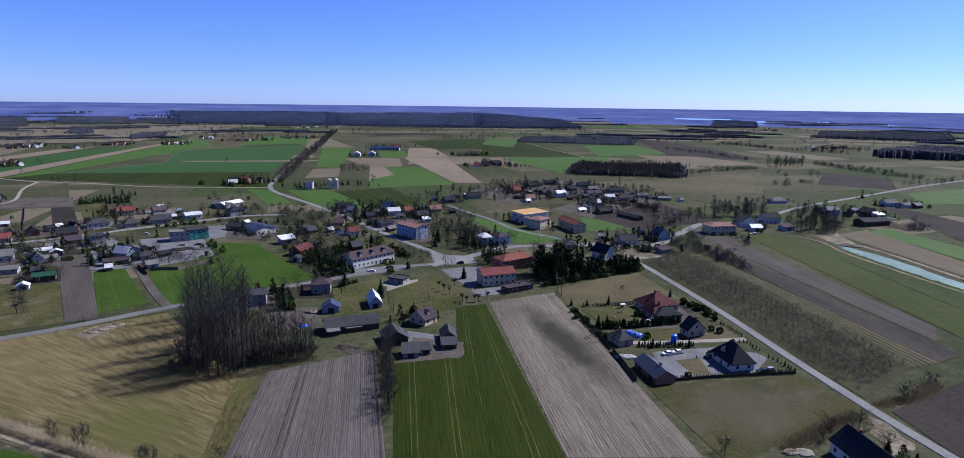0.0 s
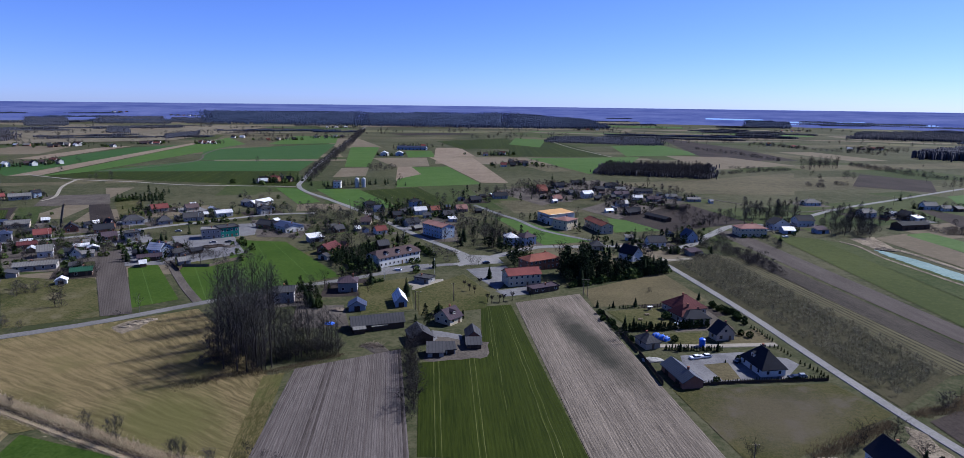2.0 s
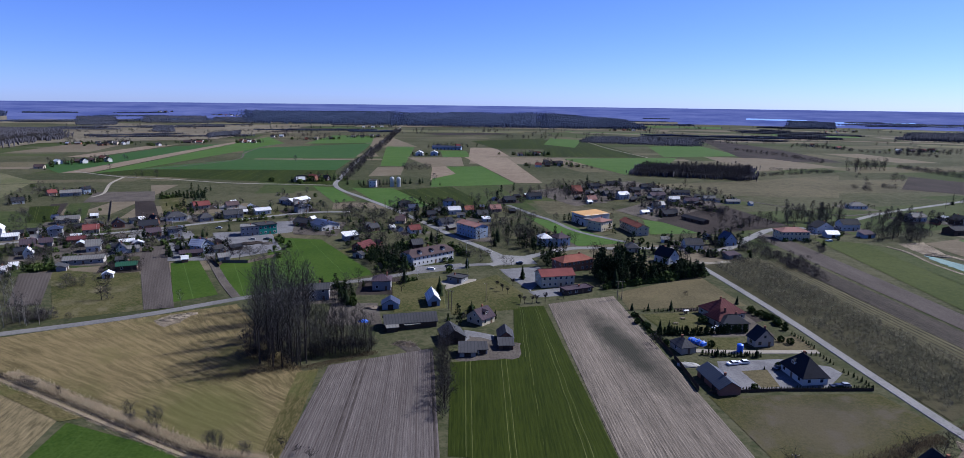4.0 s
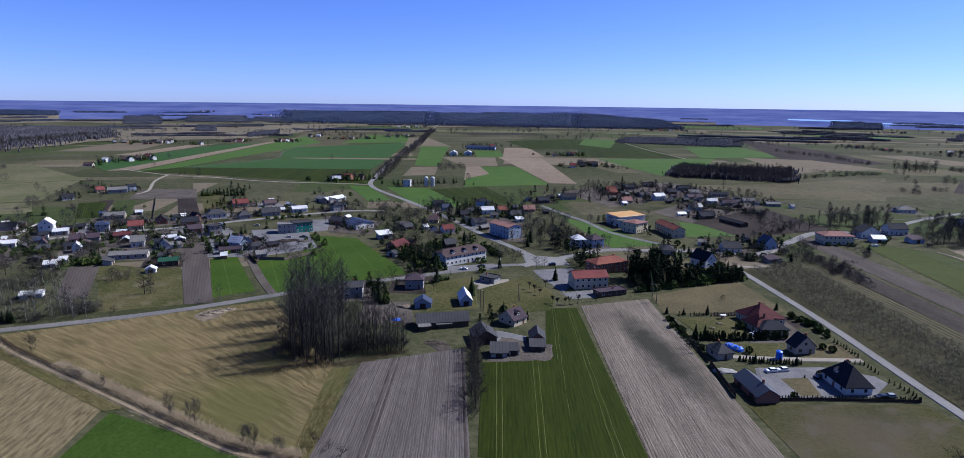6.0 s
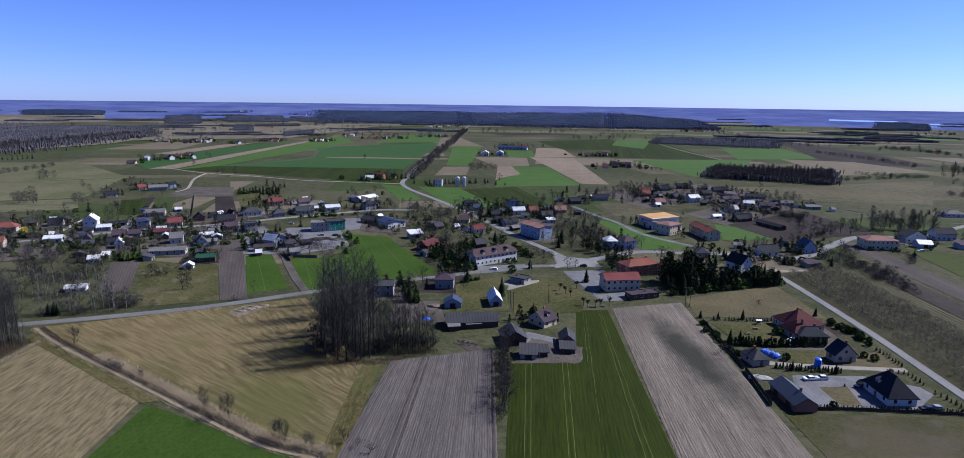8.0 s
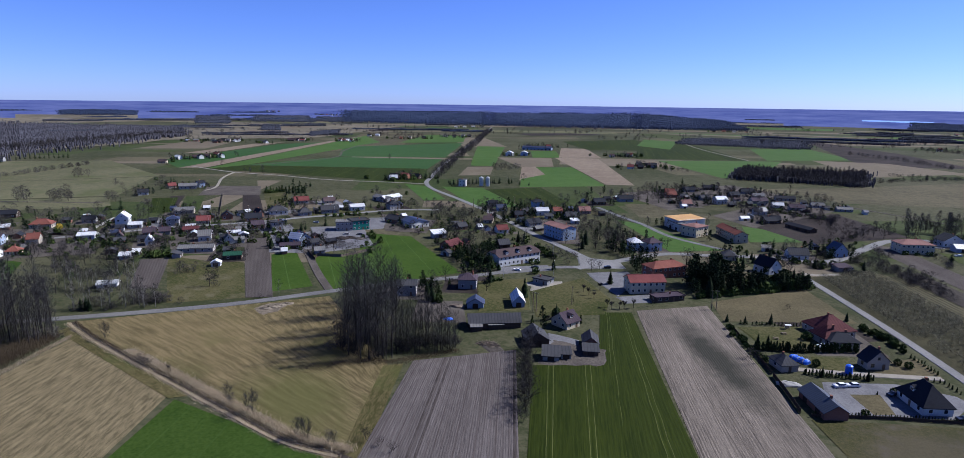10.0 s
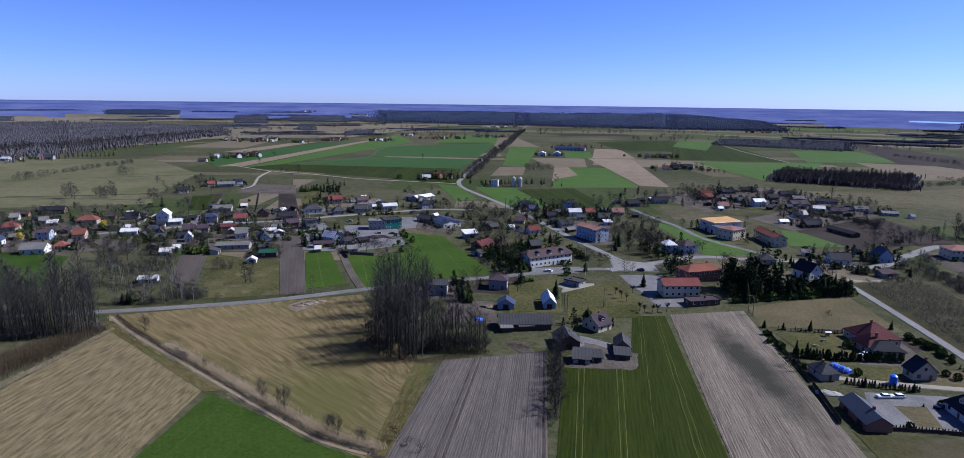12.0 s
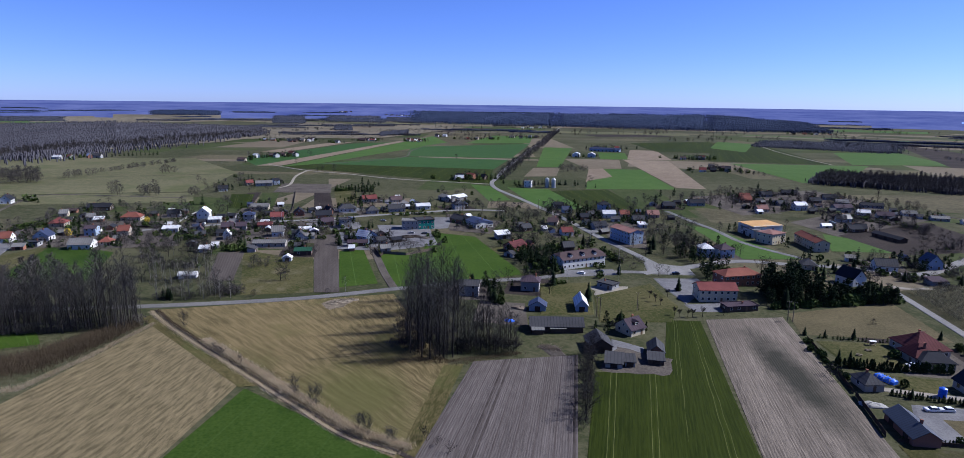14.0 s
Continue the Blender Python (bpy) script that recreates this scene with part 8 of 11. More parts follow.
house(-862.4, 1107.3, 11.3, 8.7, 27, 3.4, 2.4, "gable", "brick", "dark", kind="house", windows=True)
house(-857.3, 1117.8, 9.8, 8.2, -9, 3.0, 3.0, "gable", "wood", "brown", kind="barn", windows=False)
house(-853.8, 1140.4, 9.8, 8.7, 9, 4.5, 3.0, "gable", "beige", "pale", kind="house", windows=True)
house(-842.0, 1145.8, 10.3, 7.4, -26, 3.0, 2.4, "gable", "white", "white", kind="barn", windows=False)
house(-841.4, 1153.1, 11.1, 7.9, -12, 4.5, 3.0, "gable", "grey", "brown", kind="barn", windows=False)
grove("wide", (-869.5, 1113.5), (-835.5, 1168.3), 22, 6, 0.75)
grove("spruce", (-869.5, 1113.5), (-835.5, 1168.3), 22, 6, 0.75)
house(-768.8, 1137.2, 9.4, 8.7, 22, 3.4, 2.4, "gable", "white", "grey", kind="barn", windows=False)
house(-759.0, 1134.9, 10.4, 8.0, -28, 3.4, 3.0, "gable", "white", "pale", kind="house", windows=True)
grove("wide", (-771.3, 1138.4), (-755.5, 1149.2), 22, 2, 0.75)
house(-750.8, 1222.6, 14.7, 7.2, 10, 3.4, 3.0, "gable", "wood", "brown", kind="house", windows=True)
house(-741.4, 1231.9, 9.1, 7.5, -25, 3.4, 3.0, "gable", "white", "dark", kind="house", windows=True)
house(-729.9, 1228.2, 15.0, 7.9, 17, 3.0, 2.4, "gable", "beige", "red", kind="house", windows=True)
grove("wide", (-760.0, 1217.3), (-725.6, 1242.3), 22, 4, 0.75)
grove("spruce", (-760.0, 1217.3), (-725.6, 1242.3), 22, 4, 0.75)
house(-643.7, 1260.6, 9.0, 7.1, 17, 3.4, 2.4, "gable", "grey", "tile", kind="barn", windows=False)
house(-642.2, 1266.5, 9.6, 7.1, 24, 3.4, 2.4, "gable", "brick", "white", kind="house", windows=True)
house(-626.4, 1263.8, 11.4, 7.1, -15, 3.4, 3.0, "gable", "white", "tile", kind="house", windows=True)
grove("wide", (-651.6, 1256.3), (-625.5, 1280.7), 22, 2, 0.75)
grove("spruce", (-651.6, 1256.3), (-625.5, 1280.7), 22, 2, 0.75)
house(-682.4, 1478.6, 12.1, 7.8, 2, 3.0, 3.0, "gable", "white", "grey", kind="house", windows=True)
house(-664.2, 1489.4, 13.4, 8.2, -4, 3.4, 3.0, "gable", "white", "white", kind="house", windows=True)
grove("wide", (-688.0, 1486.5), (-659.4, 1506.5), 22, 5, 0.75)
grove("spruce", (-688.0, 1486.5), (-659.4, 1506.5), 22, 5, 0.75)
house(-565.9, 1407.1, 9.1, 8.5, 11, 3.0, 2.4, "gable", "brick", "tile", kind="house", windows=True)
house(-544.6, 1413.7, 9.8, 8.1, -2, 4.5, 2.4, "gable", "beige", "pale", kind="house", windows=True)
house(-515.8, 1437.3, 12.0, 7.5, 12, 3.4, 3.0, "gable", "wood", "grey", kind="house", windows=True)
grove("wide", (-577.0, 1397.8), (-506.4, 1436.4), 22, 12, 0.75)
house(-656.6, 824.4, 12.3, 8.8, 9, 3.0, 2.4, "gable", "beige", "brown", kind="barn", windows=False)
house(-656.5, 847.1, 13.4, 8.4, -14, 3.4, 2.4, "gable", "wood", "pale", kind="barn", windows=False)
house(-653.8, 842.1, 10.9, 7.1, 3, 4.5, 2.4, "gable", "white", "red", kind="house", windows=True)
grove("wide", (-661.6, 833.7), (-650.5, 852.5), 22, 3, 0.75)
house(-492.0, 1535.8, 14.2, 8.9, 7, 3.0, 3.0, "gable", "white", "pale", kind="house", windows=True)
house(-472.9, 1550.5, 12.7, 7.3, 29, 3.4, 2.4, "gable", "beige", "dark", kind="house", windows=True)
house(-450.6, 1560.6, 11.0, 7.9, -16, 4.5, 3.0, "gable", "grey", "pale", kind="house", windows=True)
house(-436.0, 1569.8, 14.8, 8.2, -24, 3.4, 2.4, "gable", "wood", "grey", kind="house", windows=True)
grove("wide", (-497.3, 1543.1), (-424.3, 1588.4), 22, 8, 0.75)
grove("spruce", (-497.3, 1543.1), (-424.3, 1588.4), 22, 8, 0.75)
house(-219.2, 1247.5, 14.3, 7.8, -17, 3.4, 2.4, "gable", "brick", "grey", kind="house", windows=True)
house(-181.4, 1265.4, 10.5, 9.0, 20, 3.0, 3.0, "gable", "white", "red", kind="house", windows=True)
grove("wide", (-235.4, 1258.1), (-161.3, 1271.3), 22, 10, 0.75)
grove("spruce", (-235.4, 1258.1), (-161.3, 1271.3), 22, 10, 0.75)
house(-43.3, 1078.2, 9.6, 7.8, 15, 3.4, 2.4, "gable", "white", "brown", kind="house", windows=True)
house(-13.4, 1095.7, 12.2, 7.2, -18, 4.5, 2.4, "gable", "grey", "tile", kind="house", windows=True)
grove("spruce", (-55.9, 1087.0), (-2.4, 1095.1), 22, 10, 0.75)
house(1.9, 927.7, 9.1, 8.4, 7, 4.5, 3.0, "gable", "brick", "grey", kind="barn", windows=False)
house(19.0, 921.1, 13.7, 8.2, 26, 4.5, 2.4, "gable", "wood", "brown", kind="house", windows=True)
grove("wide", (-1.9, 931.1), (26.0, 920.4), 22, 8, 0.75)
house(750.9, 1387.4, 13.6, 7.4, -13, 3.0, 2.4, "gable", "beige", "white", kind="house", windows=True)
house(777.8, 1387.5, 14.6, 7.5, 13, 3.0, 2.4, "gable", "wood", "brown", kind="house", windows=True)
house(802.7, 1393.1, 14.0, 8.5, 7, 3.0, 3.0, "gable", "beige", "red", kind="barn", windows=False)
house(825.9, 1402.4, 12.3, 7.8, -30, 3.4, 3.0, "gable", "white", "red", kind="barn", windows=False)
grove("wide", (738.0, 1381.6), (838.3, 1398.9), 22, 9, 0.75)
house(616.6, 1491.7, 11.3, 7.2, 11, 4.5, 3.0, "gable", "white", "tile", kind="barn", windows=False)
house(647.7, 1430.8, 13.8, 7.2, 27, 3.0, 3.0, "gable", "beige", "red", kind="barn", windows=False)
grove("wide", (603.9, 1515.8), (664.9, 1418.1), 22, 8, 0.75)
house(-908.3, 627.4, 14.0, 8.8, 14, 3.4, 2.4, "gable", "white", "white", kind="house", windows=True)
house(-898.9, 640.6, 9.5, 8.8, -10, 3.4, 2.4, "gable", "white", "red", kind="house", windows=True)
grove("wide", (-916.5, 633.2), (-892.2, 646.3), 22, 4, 0.75)
house(-880.2, 657.0, 11.6, 7.7, -24, 4.5, 3.0, "gable", "brick", "white", kind="house", windows=True)
house(-870.9, 663.2, 14.7, 7.6, 21, 4.5, 3.0, "gable", "grey", "grey", kind="barn", windows=False)
grove("wide", (-879.8, 658.7), (-870.4, 681.6), 22, 5, 0.75)
house(-939.4, 1118.4, 11.9, 7.2, -18, 3.0, 2.4, "gable", "wood", "white", kind="barn", windows=False)
house(-926.3, 1129.1, 13.5, 8.5, 19, 3.0, 2.4, "gable", "brick", "pale", kind="house", windows=True)
house(-904.2, 1156.1, 10.0, 8.8, 29, 3.0, 2.4, "gable", "white", "grey", kind="house", windows=True)
house(-884.1, 1162.6, 12.6, 7.7, 11, 3.4, 3.0, "gable", "grey", "dark", kind="house", windows=True)
house(-859.7, 1183.8, 13.3, 7.6, -23, 3.4, 3.0, "gable", "white", "brown", kind="barn", windows=False)
grove("spruce", (-952.8, 1121.2), (-853.5, 1183.2), 22, 12, 0.75)
house(-652.4, 724.8, 14.4, 8.3, 16, 3.0, 2.4, "gable", "beige", "brown", kind="house", windows=True)
grove("wide", (-662.2, 730.3), (-646.7, 738.6), 22, 1, 0.75)
house(-672.9, 779.3, 10.3, 9.0, -14, 4.5, 2.4, "gable", "white", "white", kind="house", windows=True)
house(-662.2, 804.4, 10.1, 8.7, 21, 3.0, 2.4, "gable", "brick", "brown", kind="house", windows=True)
house(-647.9, 797.1, 9.8, 8.6, -29, 4.5, 3.0, "gable", "white", "dark", kind="barn", windows=False)
house(-631.9, 824.5, 10.2, 8.6, -29, 4.5, 2.4, "gable", "white", "dark", kind="barn", windows=False)
grove("wide", (-677.3, 780.3), (-629.6, 825.0), 22, 10, 0.75)
grove("spruce", (-677.3, 780.3), (-629.6, 825.0), 22, 10, 0.75)
house(-761.9, 1228.5, 9.3, 7.8, 17, 3.4, 2.4, "gable", "wood", "brown", kind="house", windows=True)
house(-755.9, 1241.0, 13.9, 7.9, 24, 3.0, 2.4, "gable", "wood", "brown", kind="barn", windows=False)
house(-738.6, 1251.5, 9.5, 7.7, -6, 3.0, 3.0, "gable", "white", "brown", kind="barn", windows=False)
grove("wide", (-771.5, 1221.1), (-735.8, 1270.4), 22, 5, 0.75)
grove("spruce", (-771.5, 1221.1), (-735.8, 1270.4), 22, 5, 0.75)
house(-656.0, 1268.9, 13.6, 8.5, -25, 4.5, 3.0, "gable", "white", "tile", kind="barn", windows=False)
house(-649.8, 1287.5, 13.5, 8.0, -11, 3.4, 2.4, "gable", "white", "grey", kind="barn", windows=False)
grove("wide", (-656.6, 1266.2), (-642.6, 1301.3), 22, 3, 0.75)
tree_row("spruce", [(-879.0, 695.5), (-837.3, 744.4)], 6, 0.7, "conifer row by the fields", 0.3)
house(-629.3, 2082.0, 10.1, 7.9, -14, 4.5, 3.0, "gable", "beige", "white", kind="house", windows=True)
house(-611.6, 2131.2, 14.4, 8.1, -13, 3.0, 3.0, "gable", "beige", "white", kind="barn", windows=False)
house(-592.5, 2180.8, 14.8, 7.5, 4, 3.4, 2.4, "gable", "grey", "white", kind="house", windows=True)
house(-572.4, 2235.0, 13.2, 7.0, 16, 3.4, 2.4, "gable", "white", "grey", kind="house", windows=True)
grove("wide", (-638.4, 2071.2), (-563.4, 2256.0), 22, 8, 0.75)
grove("spruce", (-638.4, 2071.2), (-563.4, 2256.0), 22, 8, 0.75)
house(-18.3, 1091.4, 10.4, 8.4, 23, 3.0, 3.0, "gable", "beige", "dark", kind="barn", windows=False)
grove("spruce", (-49.6, 1075.3), (12.9, 1108.8), 22, 14, 0.75)
house(-9.0, 889.3, 10.7, 8.2, 6, 3.4, 3.0, "gable", "white", "red", kind="house", windows=True)
house(4.5, 898.2, 9.3, 7.4, 7, 3.0, 3.0, "gable", "wood", "dark", kind="barn", windows=False)
house(23.3, 910.1, 9.4, 7.0, 4, 4.5, 3.0, "gable", "grey", "grey", kind="house", windows=True)
grove("wide", (-15.8, 897.4), (28.0, 919.6), 22, 4, 0.75)
house(1017.0, 2357.8, 11.2, 7.7, 19, 3.4, 2.4, "gable", "white", "red", kind="barn", windows=False)
house(1056.4, 2356.8, 10.0, 8.6, 12, 4.5, 3.0, "gable", "white", "tile", kind="house", windows=True)
house(1091.7, 2378.9, 14.4, 7.7, -23, 3.4, 2.4, "gable", "brick", "grey", kind="house", windows=True)
house(1123.8, 2383.5, 9.2, 7.8, -5, 4.5, 3.0, "gable", "wood", "pale", kind="barn", windows=False)
grove("wide", (1003.7, 2350.7), (1139.2, 2388.8), 22, 6, 0.75)
house(246.9, 2229.8, 13.3, 8.2, -27, 4.5, 3.0, "gable", "wood", "dark", kind="barn", windows=False)
house(279.6, 2246.8, 14.7, 8.4, -14, 3.4, 3.0, "gable", "brick", "tile", kind="barn", windows=False)
house(314.4, 2252.2, 12.9, 8.0, -7, 4.5, 2.4, "gable", "white", "pale", kind="house", windows=True)
house(355.1, 2262.9, 9.9, 9.0, 8, 3.4, 3.0, "gable", "brick", "grey", kind="house", windows=True)
grove("wide", (228.5, 2233.8), (369.1, 2275.2), 22, 8, 0.75)
house(-1593.2, 2822.7, 11.7, 8.1, 25, 3.0, 3.0, "gable", "grey", "grey", kind="barn", windows=False)
house(-1562.2, 2826.8, 13.0, 7.8, 17, 3.4, 3.0, "gable", "brick", "grey", kind="house", windows=True)
house(-1529.2, 2816.5, 12.1, 8.0, 13, 3.0, 2.4, "gable", "grey", "red", kind="barn", windows=False)
house(-1498.5, 2811.0, 10.7, 8.5, -19, 4.5, 3.0, "gable", "white", "dark", kind="barn", windows=False)
house(-1472.4, 2812.2, 11.0, 7.2, -26, 4.5, 3.0, "gable", "beige", "dark", kind="house", windows=True)
house(-1440.3, 2820.3, 10.1, 8.9, 17, 4.5, 3.0, "gable", "white", "dark", kind="house", windows=True)
grove("wide", (-1605.7, 2835.5), (-1424.5, 2813.3), 22, 8, 0.75)
house(-1119.4, 2554.8, 12.4, 7.6, -24, 4.5, 3.0, "gable", "white", "brown", kind="house", windows=True)
house(-1082.8, 2561.9, 13.6, 7.2, 2, 3.0, 3.0, "gable", "grey", "brown", kind="house", windows=True)
house(-1056.9, 2542.6, 11.6, 7.4, 1, 3.0, 3.0, "gable", "brick", "brown", kind="barn", windows=False)
house(-1025.2, 2536.1, 13.3, 7.1, -12, 4.5, 3.0, "gable", "white", "red", kind="barn", windows=False)
house(-998.1, 2539.8, 10.7, 8.5, -15, 3.4, 3.0, "gable", "brick", "tile", kind="house", windows=True)
grove("wide", (-1131.1, 2561.9), (-981.6, 2539.3), 22, 6, 0.75)
house(-1921.5, 2908.8, 13.2, 8.5, -24, 3.0, 2.4, "gable", "white", "white", kind="house", windows=True)
house(-1903.8, 2921.2, 11.8, 8.4, 18, 3.4, 2.4, "gable", "wood", "brown", kind="house", windows=True)
house(-1881.8, 2938.1, 12.3, 8.1, -18, 3.0, 3.0, "gable", "wood", "red", kind="barn", windows=False)
grove("wide", (-1934.4, 2903.7), (-1869.3, 2938.4), 22, 3, 0.75)

# ---- copse and woods ----
grove("alder", (-97.1, 192.8), (-79.9, 192.2), 12, 14, 1.12, group='trees of the copse')
grove("alder", (-103.3, 200.7), (-84.2, 204.6), 14, 17, 1.18, group='trees of the copse')
grove("alder", (-109.5, 212.5), (-89.9, 220.6), 14, 17, 1.18, group='trees of the copse')
grove("alder", (-115.3, 226.0), (-96.8, 237.1), 14, 14, 1.15, group='trees of the copse')
grove("alder", (-120.9, 241.7), (-105.5, 252.0), 10, 8, 1.1, group='trees of the copse')
grove("alder", (-82.2, 197.7), (-60.8, 206.0), 8, 26, 0.62, group='young trees of the copse')
grove("alder", (-84.7, 208.4), (-65.1, 216.4), 10, 26, 0.62, group='young trees of the copse')
grove("alder", (-90.8, 220.2), (-76.7, 226.0), 10, 16, 0.6, group='young trees of the copse')
grove("shrub", (-101.6, 193.5), (-60.1, 206.8), 6, 20, 1.0)
grove("shrub", (-83.2, 199.9), (-61.3, 207.6), 12, 26, 1.15)
grove("alder", (-82.7, 198.8), (-61.3, 207.6), 10, 24, 0.35)
grove("shrub", (-107.0, 196.0), (-82.0, 189.0), 8, 22, 1.1)
grove("shrub", (-112.0, 214.0), (-88.0, 208.0), 12, 22, 1.2)
grove("alder", (-104.0, 198.0), (-80.0, 192.0), 10, 18, 0.4)
grove("alder", (-110.0, 212.0), (-86.0, 206.0), 14, 20, 0.5)
grove("alder", (-253.7, 147.9), (-212.0, 174.4), 16, 46, 1.0, group='trees of the wood by the meadow')
grove("alder", (-271.1, 154.6), (-219.1, 182.9), 14, 44, 1.05, group='trees of the wood by the meadow')
grove("alder", (-271.7, 140.5), (-253.7, 147.9), 30, 28, 1.0, group='trees of the wood by the meadow')
grove("alder", (-288.3, 162.9), (-229.6, 189.2), 10, 26, 1.0, group='trees of the wood by the meadow')
grove("shrub", (-229.2, 161.0), (-210.1, 175.1), 8, 14, 1.2)
grove("alder", (-257.7, 144.8), (-210.5, 174.3), 6, 60, 0.42)
grove("alder", (-265.1, 149.2), (-214.8, 178.0), 8, 40, 0.5)
grove("shrub", (-256.3, 144.0), (-226.6, 159.1), 5, 24, 1.3)
grove("birch", (-234.7, 202.6), (-200.5, 217.9), 8, 16, 0.75)
grove("birch", (-260.1, 218.9), (-229.6, 231.9), 14, 18, 0.8)
grove("shrub", (-231.6, 199.9), (-202.7, 220.3), 10, 20, 1.2)
grove("wide", (-307.3, 249.3), (-267.2, 266.6), 14, 14, 0.75)
grove("shrub", (-270.5, 240.9), (-255.4, 247.4), 10, 8, 1.1)
grove("wide", (-278.7, 201.5), (-260.1, 218.9), 16, 10, 0.8)
grove("spruce", (30.5, 299.9), (88.7, 332.8), 8, 9, 0.62, group='dark conifers by the red roofs')
grove("pine", (30.7, 302.2), (87.3, 330.0), 10, 56, 0.6)
grove("pine", (30.3, 314.5), (50.2, 321.0), 16, 22, 0.98)
grove("bush", (30.1, 295.3), (87.6, 328.4), 4, 24, 1.2)
grove("pine", (28.4, 314.2), (64.7, 318.4), 10, 20, 0.75)
grove("pine", (30.1, 335.7), (54.3, 334.0), 12, 10, 0.75)
grove("bush", (58.0, 313.8), (88.0, 331.8), 7, 26, 1.9)
tree_row("wide", [(-36.0, 217.7), (-31.7, 191.0), (-27.8, 165.7)], 3.0, 0.62, "hedgerow trees beside the crop", 0.9)
tree_row("shrub", [(-37.1, 224.3), (-31.7, 191.0), (-26.6, 158.1)], 2.6, 0.9, "", 0.8)
grove("wide", (190.9, 502.5), (240.5, 505.9), 12, 18, 1.15)
grove("alder", (195.5, 508.9), (238.2, 505.8), 8, 10, 0.7)
grove("wide", (231.2, 432.0), (265.6, 444.7), 16, 26, 1.0)
grove("wide", (186.8, 496.4), (239.7, 510.8), 8, 8, 1.1)
grove("alder", (239.1, 447.4), (269.6, 458.0), 10, 14, 0.6)
grove("shrub", (98.9, 377.1), (120.5, 361.4), 8, 16, 1.1)
tree_row("shrub", [(126.5, 397.1), (137.0, 372.2), (149.2, 338.5), (150.4, 327.6)], 2.0, 1.15, "hedgerow along the strip", 1.5)
tree_row("shrub", [(131.4, 407.7), (143.3, 380.9), (153.4, 348.7)], 2.6, 1.2, "hedgerow along the strip", 1.5)
tree_row("thuja", [(-356.4, 524.4), (-343.9, 530.4), (-321.0, 546.3)], 3, 1.6, "", 0.3)

# ---- avenue ----
tree_row("wide", [(-233.2, 673.0), (-255.8, 789.4), (-294.7, 990.7), (-356.2, 1326.2), (-472.9, 1929.3)], 11, 0.9, "avenue along the main road", 2)
tree_row("wide", [(-225.8, 673.7), (-248.0, 790.3), (-287.4, 991.8), (-348.5, 1327.6), (-463.8, 1931.9)], 11, 0.9, "avenue along the main road", 2)
tree_row("spruce", [(-201.8, 640.4), (-172.5, 660.5), (-137.0, 676.9)], 4.2, 0.62, "conifers beside the road bend", 1.5)
grove("wide", (-190.6, 811.9), (-154.2, 816.1), 14, 14, 0.75)
tree("wide", -127.9, 699.8, 1.0)
tree("wide", -377.2, 891.0, 0.9)
tree("wide", -251.9, 789.9, 0.8)
grove("wide", (-476.5, 665.2), (-441.1, 652.8), 6, 4, 0.7)
tree("wide", -553.1, 722.1, 0.8)

# ---- village trees ----
tree("spruce", -47.4, 273.3, 0.72)
tree("spruce", -40.9, 325.6, 0.6)
tree("spruce", -9.4, 306.6, 0.55)
tree("spruce", -41.1, 332.0, 0.7)
tree("spruce", -86.8, 254.6, 0.75)
tree("spruce", -89.1, 255.7, 0.5)
tree("bush", -83.5, 254.1, 1.2)
tree("spruce", -408.7, 405.6, 0.85)
tree("spruce", -225.4, 375.6, 0.6)
tree("spruce", -218.4, 397.0, 0.6)
tree("spruce", -224.2, 378.7, 0.45)
tree("spruce", -227.4, 450.7, 0.5)
tree("spruce", -216.2, 438.9, 0.5)
tree("spruce", -208.7, 519.1, 0.5)
tree("spruce", 85.0, 402.6, 1.0)
tree("spruce", 114.2, 406.7, 0.85)
tree("spruce", 111.5, 406.5, 0.8)
tree("spruce", 152.0, 471.5, 0.5)
tree("spruce", 184.5, 410.7, 0.6)
tree("wide", 153.7, 525.1, 0.8)
tree("wide", 169.8, 472.6, 0.95)
tree("poplar", 152.2, 672.4, 0.9)
tree("wide", 171.8, 628.4, 1.0)
tree("wide", 167.8, 633.6, 0.8)
tree("spruce", 51.9, 737.8, 0.7)
tree("spruce", 390.5, 618.8, 1.0)
tree("wide", 402.2, 622.9, 0.6)
tree("wide", -509.2, 407.2, 1.25)
tree("wide", -497.0, 421.7, 1.0)
tree("wide", -489.1, 421.9, 1.1)
tree("wide", -483.8, 424.4, 1.1)
tree("wide", -451.0, 434.6, 0.9)
tree("wide", -446.1, 436.9, 0.9)
tree("wide", -449.7, 303.8, 1.0)
tree("wide", -409.4, 357.2, 1.1)
tree("wide", -400.3, 355.1, 1.1)
tree("wide", -381.6, 357.6, 1.0)
tree("wide", -376.2, 360.0, 1.0)
tree("wide", -373.4, 386.6, 0.9)
tree("wide", -366.8, 389.6, 1.0)
tree("forsythia", -393.5, 275.3, 1.4)
tree("forsythia", -384.0, 328.0, 1.4)
tree("spruce", -393.5, 279.7, 0.6)
tree("spruce", -432.1, 311.8, 0.5)
tree("spruce", -370.7, 323.4, 0.75)
tree("pine", -270.5, 282.1, 0.5)
tree("pine", -263.7, 288.7, 0.55)
tree("pine", -290.5, 288.1, 0.5)
tree("shrub", -227.8, 263.8, 1.3)
tree("shrub", -224.7, 266.3, 1.4)
tree("shrub", -204.9, 257.8, 1.2)
